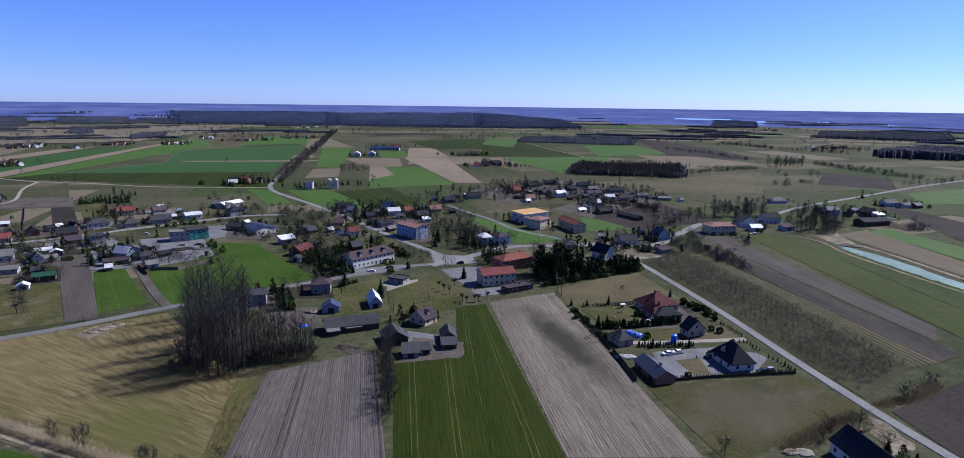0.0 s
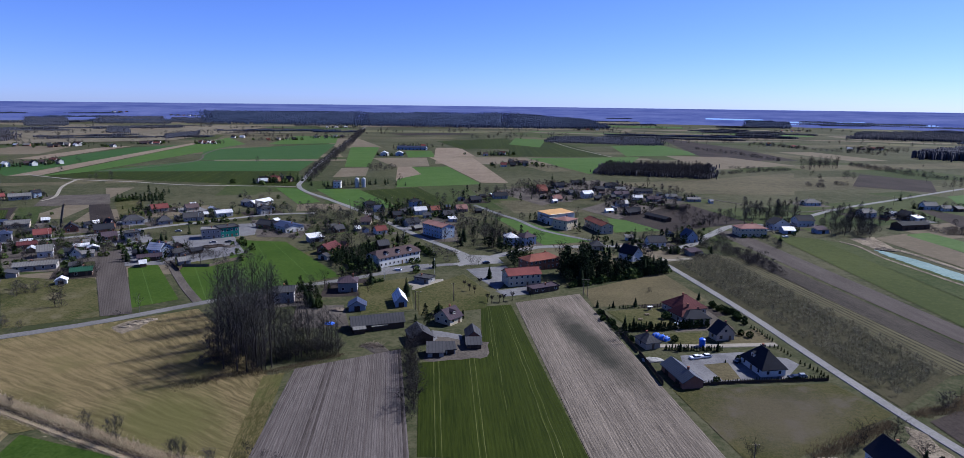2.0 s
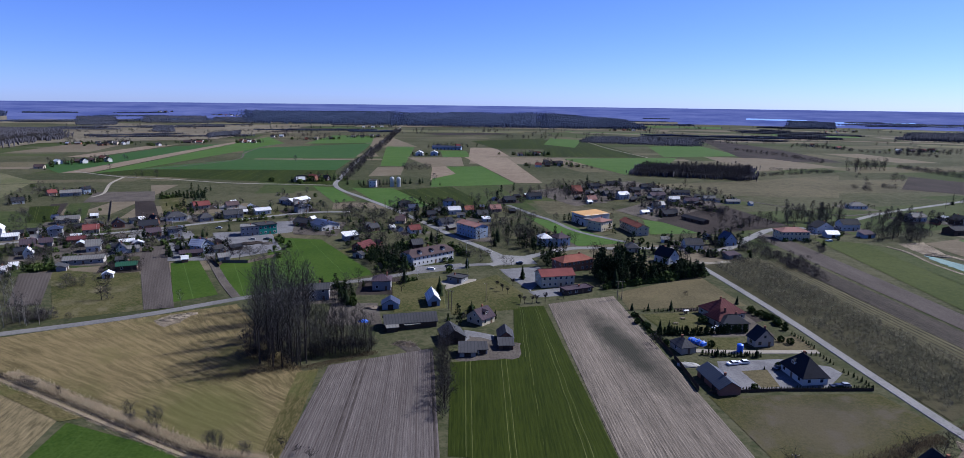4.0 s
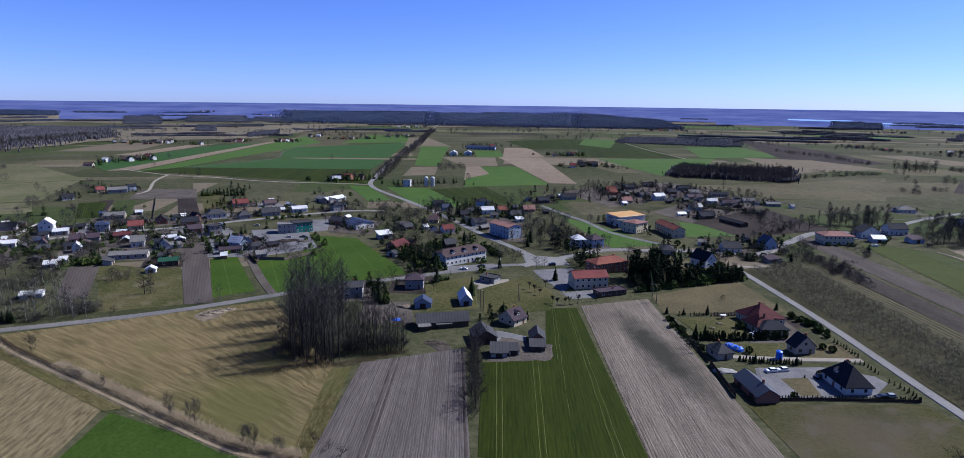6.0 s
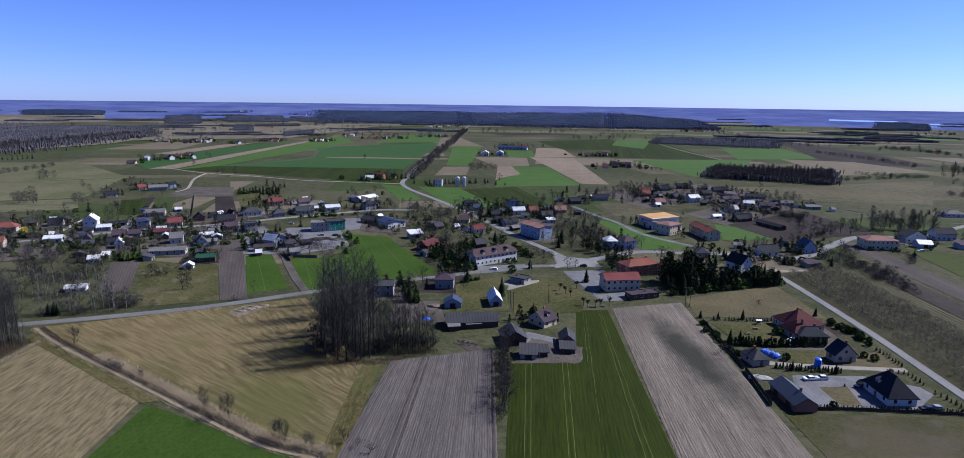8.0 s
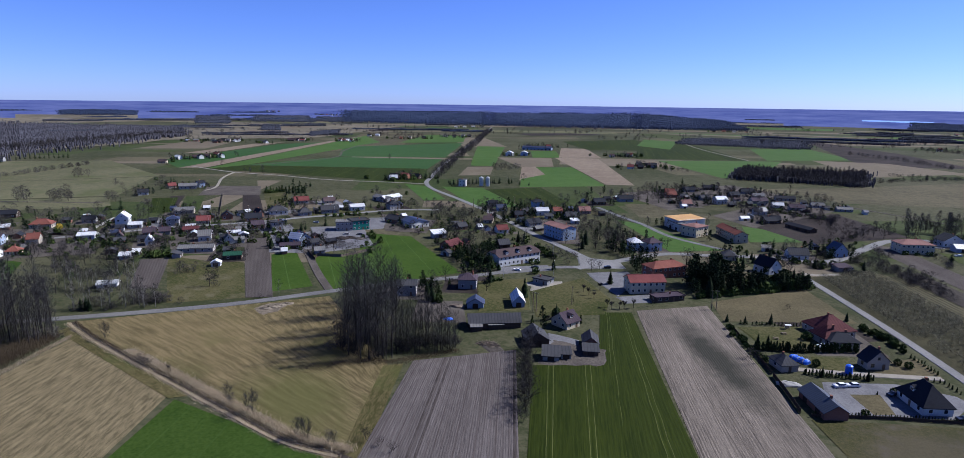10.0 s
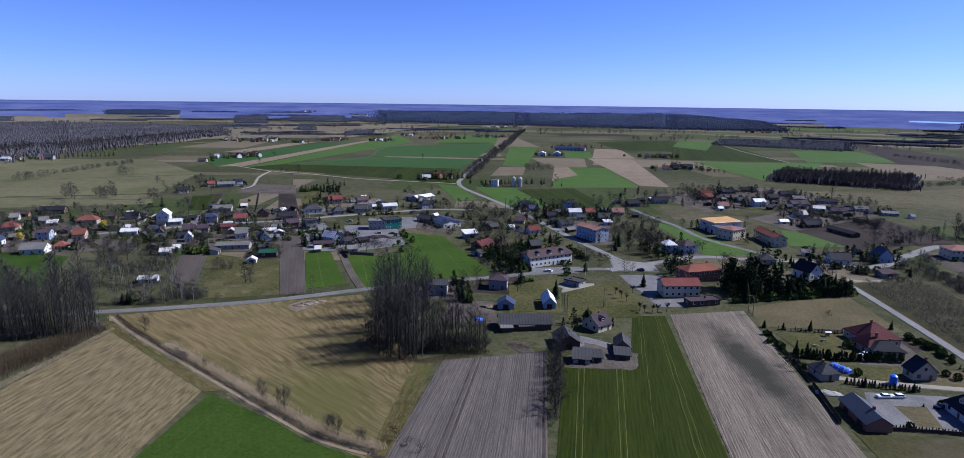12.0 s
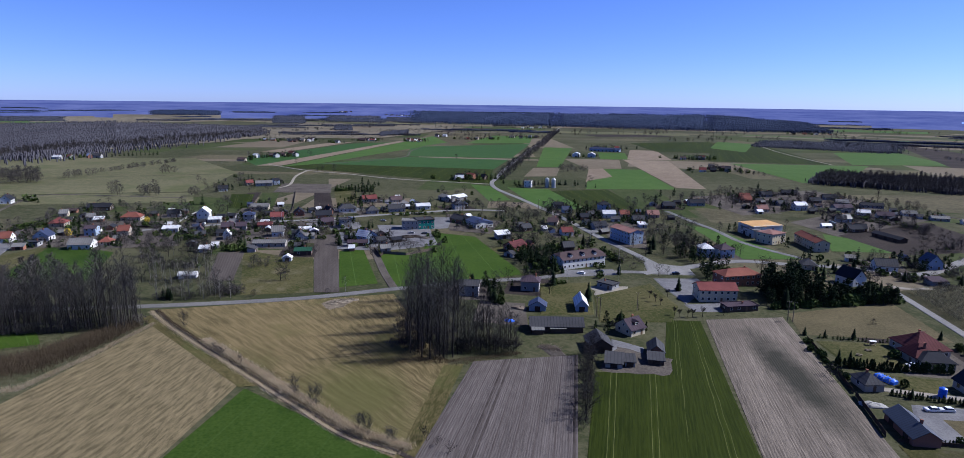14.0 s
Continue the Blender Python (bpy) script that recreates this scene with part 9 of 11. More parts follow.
tree("shrub", -193.4, 220.0, 1.0)
tree("shrub", -217.8, 275.3, 0.9)
tree("shrub", -164.8, 237.2, 0.9)
tree("birch", -158.7, 243.2, 0.55)
tree("wide", -93.3, 273.1, 0.75)
tree("wide", -107.6, 276.3, 0.5)
tree("poplar", -24.2, 268.4, 0.2)
tree("wide", 27.2, 458.1, 0.5)
tree("wide", 10.4, 467.5, 0.75)
tree("wide", -20.7, 330.4, 0.5)
tree("wide", -16.5, 333.4, 0.5)
tree("wide", 11.1, 277.6, 0.4)
tree("willow", -21.4, 289.6, 0.75, group='pollarded trees by the red-roofed building')
tree("willow", -18.3, 284.6, 0.75, group='pollarded trees by the red-roofed building')
tree("willow", -15.6, 280.6, 0.75, group='pollarded trees by the red-roofed building')
tree("willow", -13.7, 294.3, 0.75, group='pollarded trees by the red-roofed building')
tree("willow", -8.9, 269.1, 0.75, group='pollarded trees by the red-roofed building')
tree("willow", -6.9, 266.9, 0.75, group='pollarded trees by the red-roofed building')
tree("willow", -3.4, 269.3, 0.75, group='pollarded trees by the red-roofed building')
tree("willow", -1.5, 269.4, 0.75, group='pollarded trees by the red-roofed building')
tree("willow", 2.5, 271.8, 0.75, group='pollarded trees by the red-roofed building')
grove("pine", (-93.6, 329.7), (-69.2, 304.9), 10, 12, 0.5)
grove("spruce", (-92.2, 341.3), (-71.6, 309.7), 10, 6, 0.5)
grove("wide", (-133.5, 447.7), (-118.1, 448.7), 12, 9, 0.85)
grove("wide", (-163.2, 472.3), (-142.6, 479.4), 10, 8, 0.7)
grove("spruce", (-89.1, 450.5), (-76.6, 446.3), 6, 5, 0.6)
grove("wide", (-77.5, 451.3), (-64.1, 414.7), 6, 5, 0.7)
grove("wide", (-56.7, 582.7), (-35.6, 568.3), 12, 8, 0.75)
grove("wide", (-23.3, 400.4), (-2.1, 378.8), 14, 16, 0.85)
grove("wide", (-38.8, 416.2), (-20.3, 408.8), 14, 8, 0.7)
grove("wide", (-23.6, 476.2), (-2.8, 456.1), 12, 9, 0.7)
grove("pine", (-1.8, 345.8), (7.0, 329.0), 8, 7, 0.6)
grove("pine", (7.0, 329.0), (12.9, 329.2), 5, 3, 0.6)
grove("wide", (26.1, 353.4), (44.9, 354.4), 12, 8, 0.7)
grove("wide", (9.1, 605.4), (46.0, 574.8), 14, 14, 0.8)
grove("wide", (-14.8, 621.5), (22.8, 624.8), 14, 10, 0.8)
grove("spruce", (-32.7, 408.0), (-28.6, 377.4), 5, 4, 0.6)
grove("wide", (-134.5, 530.8), (-108.6, 506.0), 10, 10, 0.7)
grove("spruce", (-102.1, 506.5), (-82.9, 483.5), 8, 5, 0.55)
grove("wide", (-53.3, 343.3), (-48.1, 349.6), 5, 3, 0.5)
grove("pine", (-124.2, 480.7), (-91.1, 450.4), 12, 7, 0.45)
grove("bush", (-69.5, 348.6), (-51.6, 331.7), 6, 8, 1.2)
grove("bush", (-94.0, 366.8), (-79.6, 367.6), 8, 8, 1.2)
grove("shrub", (-51.7, 376.1), (-32.8, 350.4), 6, 12, 0.9)
grove("wide", (-167.2, 481.0), (-116.1, 442.9), 16, 18, 0.85)
grove("spruce", (-161.1, 457.6), (-142.7, 442.1), 8, 4, 0.5)
grove("pine", (-100.4, 338.7), (-77.6, 323.5), 12, 14, 0.5)
grove("bush", (-121.9, 373.8), (-94.7, 341.2), 10, 10, 1.2)
grove("wide", (-114.8, 385.3), (-96.8, 384.8), 10, 8, 0.6)
grove("spruce", (-332.4, 528.2), (-316.1, 536.0), 6, 12, 0.55)
grove("bush", (-351.0, 519.4), (-338.6, 535.5), 3, 12, 1.2)
grove("wide", (-203.1, 493.2), (-187.8, 485.6), 8, 5, 0.5)
grove("bush", (-236.9, 358.3), (-214.5, 359.0), 6, 8, 1.0)
grove("shrub", (-196.8, 349.2), (-168.1, 337.7), 10, 10, 1.1)
grove("bush", (-179.2, 384.0), (-153.1, 352.0), 5, 8, 1.1)
grove("wide", (-189.0, 340.3), (-177.0, 333.9), 5, 4, 0.5)
grove("bush", (-71.6, 289.2), (-64.2, 297.2), 3, 6, 0.9)
grove("shrub", (-125.4, 264.1), (-86.1, 287.9), 3, 14, 0.6)
grove("wide", (-141.8, 279.4), (-134.3, 282.6), 8, 4, 0.4)
grove("bush", (-439.6, 273.0), (-441.5, 291.7), 8, 14, 1.6)
grove("pine", (-429.7, 302.2), (-393.4, 288.8), 8, 6, 0.5)
grove("bush", (-371.0, 281.0), (-333.4, 265.6), 8, 10, 1.3)
grove("wide", (-439.1, 331.5), (-417.4, 329.6), 8, 6, 0.8)
grove("wide", (-360.5, 303.5), (-323.9, 301.8), 14, 12, 0.6)
grove("pine", (-317.8, 296.0), (-297.1, 296.9), 10, 6, 0.45)
grove("bush", (-379.3, 319.5), (-360.2, 318.0), 6, 8, 1.3)
grove("wide", (-431.1, 347.3), (-412.0, 349.8), 8, 6, 0.7)
grove("wide", (-372.2, 333.3), (-358.2, 334.2), 8, 6, 0.6)
grove("bush", (-272.9, 284.7), (-260.1, 290.2), 8, 8, 1.3)
grove("wide", (-463.7, 465.7), (-439.5, 467.5), 8, 8, 0.8)
grove("pine", (-450.3, 472.1), (-447.7, 483.4), 5, 4, 0.5)
grove("wide", (-433.9, 489.9), (-405.0, 493.7), 8, 6, 0.6)
grove("bush", (-358.1, 247.6), (-342.9, 254.2), 3, 6, 0.7)
grove("shrub", (-225.3, 224.2), (-201.6, 220.8), 8, 12, 1.2)
grove("wide", (-449.3, 293.3), (-433.4, 295.3), 6, 4, 0.7)
grove("wide", (-438.1, 320.2), (-411.5, 310.3), 6, 5, 0.6)
grove("wide", (9.8, 663.5), (51.4, 646.7), 16, 14, 0.8)
grove("wide", (53.0, 667.5), (127.9, 653.6), 14, 18, 0.75)
grove("wide", (33.5, 573.8), (65.2, 592.8), 10, 6, 0.7)
grove("wide", (123.1, 475.0), (153.4, 466.2), 14, 14, 0.65)
grove("wide", (61.9, 518.4), (55.8, 430.8), 6, 6, 0.5)
grove("pine", (47.2, 459.4), (51.0, 421.5), 5, 4, 0.5)
grove("wide", (145.7, 538.0), (165.3, 477.8), 14, 10, 0.6)
grove("bush", (87.1, 383.7), (112.4, 377.9), 8, 10, 1.2)
grove("pine", (111.6, 400.1), (127.0, 393.3), 6, 6, 0.5)
grove("shrub", (175.7, 420.2), (176.7, 388.5), 8, 8, 1.1)
grove("bush", (162.3, 423.8), (181.2, 424.9), 3, 6, 1.0)
grove("wide", (281.2, 534.3), (273.8, 496.3), 8, 8, 0.9)
grove("shrub", (352.2, 730.1), (362.8, 707.5), 10, 8, 1.4)
grove("wide", (99.7, 694.0), (108.3, 672.7), 6, 4, 0.8)
grove("shrub", (226.1, 783.0), (252.7, 771.8), 8, 8, 1.5)
grove("shrub", (388.4, 746.0), (401.7, 734.9), 8, 6, 1.4)
grove("shrub", (324.9, 452.7), (339.7, 453.6), 6, 9, 1.6)
grove("wide", (331.6, 511.7), (345.0, 501.9), 8, 6, 0.5)
grove("wide", (212.9, 503.5), (235.4, 465.0), 10, 8, 0.6)
grove("wide", (496.6, 722.8), (583.2, 752.9), 6, 9, 0.8)
grove("wide", (313.5, 521.7), (319.2, 510.9), 8, 6, 0.8)
grove("shrub", (317.4, 465.6), (326.7, 452.8), 5, 9, 1.2)
grove("wide", (459.3, 969.0), (511.8, 975.6), 20, 14, 1.0)
grove("shrub", (449.8, 948.4), (372.5, 726.0), 10, 8, 1.6)
grove("shrub", (547.1, 995.4), (601.1, 886.7), 6, 26, 1.5)
grove("wide", (435.8, 811.6), (443.0, 801.9), 6, 3, 0.9)
grove("wide", (548.2, 728.6), (643.3, 809.1), 8, 7, 0.8)
grove("wide", (38.7, 884.2), (69.4, 874.9), 14, 8, 0.5)
grove("shrub", (324.3, 919.0), (408.2, 898.0), 10, 22, 1.3)
grove("wide", (229.9, 756.8), (249.0, 768.4), 10, 5, 0.6)
grove("wide", (662.4, 1010.1), (461.2, 680.9), 4, 3, 0.4)
grove("wide", (-519.0, 406.7), (-515.2, 414.8), 6, 4, 1.1)
grove("wide", (-499.8, 420.0), (-489.7, 433.4), 8, 8, 1.0)
grove("wide", (-459.3, 439.1), (-453.4, 446.2), 5, 4, 0.8)
grove("wide", (-626.2, 555.5), (-614.7, 572.4), 6, 4, 0.9)
grove("wide", (-676.6, 473.3), (-684.0, 515.8), 8, 12, 0.8)
grove("shrub", (-700.5, 536.5), (-727.9, 678.6), 8, 30, 1.6)
grove("wide", (-702.6, 422.3), (-676.3, 449.4), 30, 26, 1.0)
grove("wide", (-757.1, 455.6), (-733.2, 484.2), 30, 22, 1.0)
grove("pine", (-115.0, 353.4), (-95.8, 334.2), 10, 9, 0.5)
grove("bush", (-109.1, 356.0), (-73.8, 308.4), 12, 16, 1.3)
grove("spruce", (-97.6, 340.0), (-73.7, 313.9), 12, 8, 0.5)
grove("wide", (-129.5, 396.6), (-88.2, 365.1), 14, 12, 0.7)
grove("wide", (-192.7, 498.1), (-163.3, 496.9), 8, 10, 0.7)
grove("wide", (-236.1, 493.4), (-209.3, 490.4), 6, 5, 0.6)
grove("bush", (-225.0, 441.3), (-207.1, 443.0), 4, 6, 1.2)
grove("bush", (-237.4, 429.2), (-220.7, 433.0), 3, 6, 1.1)
grove("wide", (-295.5, 362.4), (-265.7, 365.3), 8, 8, 0.55)
grove("bush", (-281.3, 353.2), (-250.9, 356.9), 6, 10, 1.1)
grove("wide", (-345.4, 386.4), (-315.8, 387.4), 8, 8, 0.6)
grove("bush", (-306.1, 342.1), (-274.3, 341.7), 8, 10, 1.2)
grove("wide", (-96.2, 563.4), (-71.2, 521.9), 8, 9, 0.65)
grove("pine", (-97.8, 506.8), (-72.8, 472.9), 10, 8, 0.5)
grove("wide", (-74.1, 581.3), (-47.5, 510.5), 10, 10, 0.7)
grove("bush", (-78.2, 508.2), (-43.2, 464.0), 10, 12, 1.3)
grove("wide", (-44.2, 474.8), (-24.8, 425.9), 10, 10, 0.75)
grove("wide", (-6.0, 409.6), (4.5, 372.1), 8, 8, 0.8)
grove("pine", (-14.0, 385.5), (-2.0, 364.9), 6, 6, 0.55)
grove("wide", (84.9, 670.5), (114.0, 580.3), 14, 16, 0.7)
grove("wide", (123.2, 615.1), (165.9, 568.7), 12, 18, 0.6)
grove("bush", (103.9, 579.5), (152.8, 538.5), 12, 22, 1.3)
grove("pine", (45.8, 646.2), (68.5, 576.6), 10, 8, 0.5)
grove("wide", (9.3, 623.6), (39.5, 590.7), 10, 12, 0.7)
grove("bush", (21.3, 664.6), (72.4, 610.7), 10, 14, 1.3)
grove("wide", (-36.7, 449.7), (-9.4, 393.9), 14, 16, 0.75)
grove("wide", (-27.4, 386.0), (-2.8, 375.9), 8, 9, 0.7)
grove("pine", (0.2, 370.8), (10.0, 356.7), 8, 7, 0.65)
grove("bush", (-345.8, 300.9), (-308.7, 300.0), 10, 14, 1.2)
grove("wide", (-329.8, 290.7), (-284.2, 279.8), 10, 12, 0.6)
grove("bush", (-305.2, 318.8), (-286.6, 322.6), 6, 8, 1.2)
grove("wide", (-327.7, 342.7), (-297.6, 351.0), 6, 8, 0.5)
grove("bush", (-275.8, 310.3), (-261.3, 312.6), 4, 6, 1.0)
grove("bush", (-443.0, 266.8), (-412.9, 262.4), 5, 8, 1.0)
grove("wide", (-408.2, 311.8), (-386.1, 306.4), 5, 5, 0.6)
grove("shrub", (-215.6, 219.2), (-200.2, 219.2), 5, 10, 1.1)
grove("spruce", (-229.5, 200.8), (-223.0, 203.5), 5, 4, 0.4)
grove("wide", (10.1, 685.4), (105.4, 672.4), 14, 30, 0.75)
grove("wide", (24.8, 606.7), (91.2, 578.4), 14, 22, 0.75)
grove("wide", (105.4, 672.4), (185.7, 639.0), 16, 34, 0.7)
grove("wide", (96.2, 563.2), (153.7, 525.1), 16, 28, 0.65)
grove("shrub", (85.9, 594.5), (158.3, 525.4), 18, 40, 1.2)
grove("wide", (135.1, 523.7), (154.2, 456.0), 14, 18, 0.7)
grove("wide", (95.7, 424.2), (114.4, 385.1), 10, 12, 0.55)
grove("wide", (-100.4, 533.4), (-45.3, 486.1), 14, 20, 0.7)
grove("wide", (-49.7, 510.3), (-2.8, 456.1), 16, 20, 0.75)
grove("wide", (-56.9, 415.1), (-24.9, 370.5), 12, 10, 0.6)
grove("wide", (-134.5, 504.2), (-85.2, 450.8), 14, 16, 0.65)
grove("wide", (-179.1, 475.5), (-108.0, 406.2), 20, 22, 0.75)
grove("wide", (-124.3, 381.1), (-76.3, 330.1), 16, 18, 0.65)
grove("shrub", (-148.5, 428.4), (-76.3, 330.1), 18, 24, 1.2)
grove("wide", (-349.5, 391.0), (-295.4, 402.8), 8, 12, 0.55)
grove("wide", (-281.1, 428.9), (-216.0, 451.9), 6, 12, 0.5)
grove("shrub", (-306.1, 342.1), (-226.4, 358.3), 12, 24, 1.0)
grove("wide", (-450.0, 277.9), (-392.6, 303.5), 14, 16, 0.65)
grove("wide", (-392.6, 303.5), (-327.3, 318.2), 14, 20, 0.65)
grove("wide", (-344.2, 276.2), (-287.0, 278.5), 16, 20, 0.7)
grove("wide", (-382.5, 357.2), (-331.8, 368.3), 10, 14, 0.65)
grove("shrub", (-320.9, 311.9), (-278.5, 313.3), 10, 16, 1.1)
grove("wide", (179.3, 475.6), (196.2, 457.9), 10, 8, 0.6)
grove("wide", (312.5, 499.6), (350.6, 481.9), 12, 14, 0.6)
grove("wide", (237.7, 469.8), (247.4, 456.7), 8, 8, 0.6)

# ---- thickets between the houses ----
thicket([(-113.4, 374.3), (-81.7, 368.1), (-68.5, 308.0), (-92.9, 305.1)], dict(pine=14, spruce=10, bush=14, wide=5), 501)
thicket([(-170.1, 507.6), (-119.5, 502.6), (-98.4, 398.3), (-137.4, 413.5)], dict(wide=16, shrub=18, spruce=3, bush=6), 502)
thicket([(-103.2, 418.1), (-69.1, 414.2), (-61.9, 370.6), (-88.5, 370.6)], dict(wide=10, shrub=20, bush=8, spruce=4), 503)
thicket([(-121.1, 528.0), (-86.7, 533.1), (-71.6, 440.2), (-97.7, 441.3)], dict(pine=8, spruce=8, wide=8, shrub=10), 504)
thicket([(-84.7, 507.7), (-46.4, 525.9), (-41.3, 468.9), (-73.9, 454.2)], dict(wide=10, shrub=12, pine=5, bush=6), 505)
thicket([(-46.2, 501.2), (-8.4, 463.3), (-6.2, 367.8), (-33.0, 377.6)], dict(wide=18, shrub=16, pine=6, spruce=5), 506)
thicket([(-65.6, 650.0), (39.5, 648.0), (34.9, 565.3), (-54.7, 566.3)], dict(wide=24, shrub=22, spruce=5, pine=5), 507)
thicket([(-62.0, 380.9), (-43.1, 345.0), (-32.0, 335.2), (-52.8, 362.0)], dict(shrub=12, bush=8), 508)
thicket([(-266.3, 581.0), (-213.7, 541.9), (-183.8, 459.3), (-214.5, 465.8)], dict(wide=6, shrub=10, bush=5), 509)
thicket([(-190.4, 428.6), (-143.5, 421.4), (-138.3, 385.5), (-171.4, 392.7)], dict(wide=7, shrub=14, bush=6), 510)
thicket([(-78.8, 306.8), (-42.4, 328.6), (-41.1, 318.5), (-77.1, 300.0)], dict(shrub=10, bush=8), 511)
thicket([(-102.8, 284.0), (-92.0, 285.3), (-82.9, 256.2), (-92.7, 255.1)], dict(pine=7, shrub=8, bush=3), 512)
thicket([(-5.8, 426.8), (9.8, 420.6), (9.0, 369.7), (-1.7, 368.4)], dict(pine=6, wide=6, spruce=3), 513)
thicket([(7.4, 369.5), (14.8, 364.2), (12.4, 329.9), (5.6, 334.4)], dict(pine=4, bush=5), 514)
thicket([(-339.4, 359.7), (-319.8, 362.2), (-257.0, 288.2), (-272.9, 286.3)], dict(wide=10, shrub=14, spruce=3, bush=6), 515)
thicket([(-325.4, 368.9), (-292.0, 381.0), (-259.0, 336.4), (-291.3, 332.4)], dict(wide=6, shrub=14, bush=6, thuja=4), 516)
thicket([(-292.0, 381.0), (-253.8, 386.1), (-228.6, 346.5), (-267.6, 348.1)], dict(wide=6, shrub=14, bush=6, spruce=3), 517)
thicket([(-260.2, 385.2), (-229.1, 397.4), (-184.1, 316.9), (-210.7, 313.7)], dict(wide=7, shrub=16, bush=8, spruce=4, thuja=4), 518)
thicket([(-329.3, 484.7), (-288.3, 503.5), (-250.1, 435.1), (-290.9, 429.5)], dict(wide=4, shrub=10, bush=8, thuja=8, pine=3), 519)
thicket([(-361.3, 583.8), (-340.1, 587.2), (-290.3, 503.2), (-318.1, 512.5)], dict(spruce=9, pine=4), 520)
thicket([(-272.3, 474.9), (-224.1, 487.9), (-205.5, 446.4), (-244.0, 431.1)], dict(wide=6, shrub=12, bush=6, spruce=2), 521)
thicket([(-266.2, 581.7), (-213.3, 573.4), (-165.3, 442.0), (-198.2, 447.4)], dict(wide=8, shrub=14, bush=6, spruce=4), 522)
thicket([(-188.9, 386.8), (-154.4, 349.5), (-144.8, 327.2), (-159.8, 325.3)], dict(shrub=10, bush=6), 523)
thicket([(-533.4, 573.7), (-470.3, 593.5), (-428.6, 539.5), (-481.1, 516.0)], dict(wide=10, shrub=12, spruce=3, bush=4), 524)
thicket([(-392.6, 440.8), (-358.3, 456.8), (-305.4, 387.3), (-340.6, 382.6)], dict(wide=4, shrub=10, bush=6), 525)
thicket([(-246.6, 276.0), (-235.5, 281.6), (-217.6, 259.1), (-228.1, 254.2)], dict(shrub=10, wide=2), 526)
thicket([(-227.6, 278.2), (-218.1, 279.3), (-194.1, 243.9), (-201.8, 246.5)], dict(shrub=8, wide=2), 527)
thicket([(142.5, 435.3), (151.5, 439.3), (152.2, 347.2), (139.9, 331.5)], dict(shrub=70, wide=6), 528)
thicket([(123.7, 467.9), (153.9, 472.1), (126.6, 373.0), (99.2, 369.6)], dict(wide=5, shrub=16, bush=8, spruce=3), 529)
thicket([(277.2, 544.2), (335.6, 545.8), (260.1, 424.1), (229.2, 442.1)], dict(wide=44, alder=12, shrub=20), 530)
thicket([(178.9, 523.4), (241.8, 532.4), (219.4, 481.0), (158.9, 462.1)], dict(wide=26, shrub=14, alder=8), 531)
thicket([(64.0, 429.6), (111.2, 417.7), (101.0, 376.9), (55.0, 364.2)], dict(spruce=6, pine=6, bush=6, wide=4), 532)
thicket([(175.9, 464.4), (237.2, 462.4), (222.4, 432.2), (165.4, 424.7)], dict(shrub=12, wide=5, bush=6), 533)
thicket([(-464.1, 276.5), (-428.0, 302.9), (-353.9, 249.4), (-392.4, 232.6)], dict(wide=12, shrub=22, spruce=5, pine=5, bush=10), 534)
thicket([(-456.6, 323.5), (-382.5, 357.2), (-300.7, 279.9), (-353.9, 249.4)], dict(wide=14, shrub=30, spruce=6, pine=4, bush=16, thuja=8), 535)
thicket([(-317.8, 265.1), (-283.5, 287.4), (-231.9, 230.9), (-256.3, 215.7)], dict(wide=14, birch=8, shrub=34, bush=4), 536)
thicket([(-20.4, 671.8), (105.8, 744.7), (141.1, 659.5), (35.0, 556.4)], dict(wide=26, shrub=24, spruce=4, pine=4, bush=6), 537)
thicket([(69.6, 544.1), (142.6, 639.5), (166.2, 577.0), (95.5, 497.2)], dict(wide=14, shrub=22, bush=4), 538)
thicket([(123.3, 547.2), (200.4, 573.3), (178.8, 479.1), (121.0, 460.2)], dict(wide=16, shrub=16, spruce=2), 539)
thicket([(-152.4, 577.0), (-91.7, 504.7), (-75.1, 428.5), (-115.5, 439.4)], dict(wide=8, shrub=14, pine=4, spruce=3, bush=6), 540)
thicket([(-528.0, 512.3), (-493.0, 552.0), (-442.9, 495.2), (-463.6, 455.9)], dict(wide=10, shrub=10, spruce=3), 541)
thicket([(-489.5, 360.9), (-421.5, 407.4), (-346.4, 338.6), (-415.6, 304.9)], dict(wide=18, shrub=26, spruce=5, pine=4, bush=10), 542)
thicket([(-565.6, 473.9), (-559.9, 500.6), (-482.1, 429.9), (-497.0, 415.4)], dict(wide=8), 543)
thicket([(-419.4, 424.8), (-412.1, 445.2), (-357.0, 384.6), (-364.9, 368.6)], dict(wide=7, shrub=6), 544)

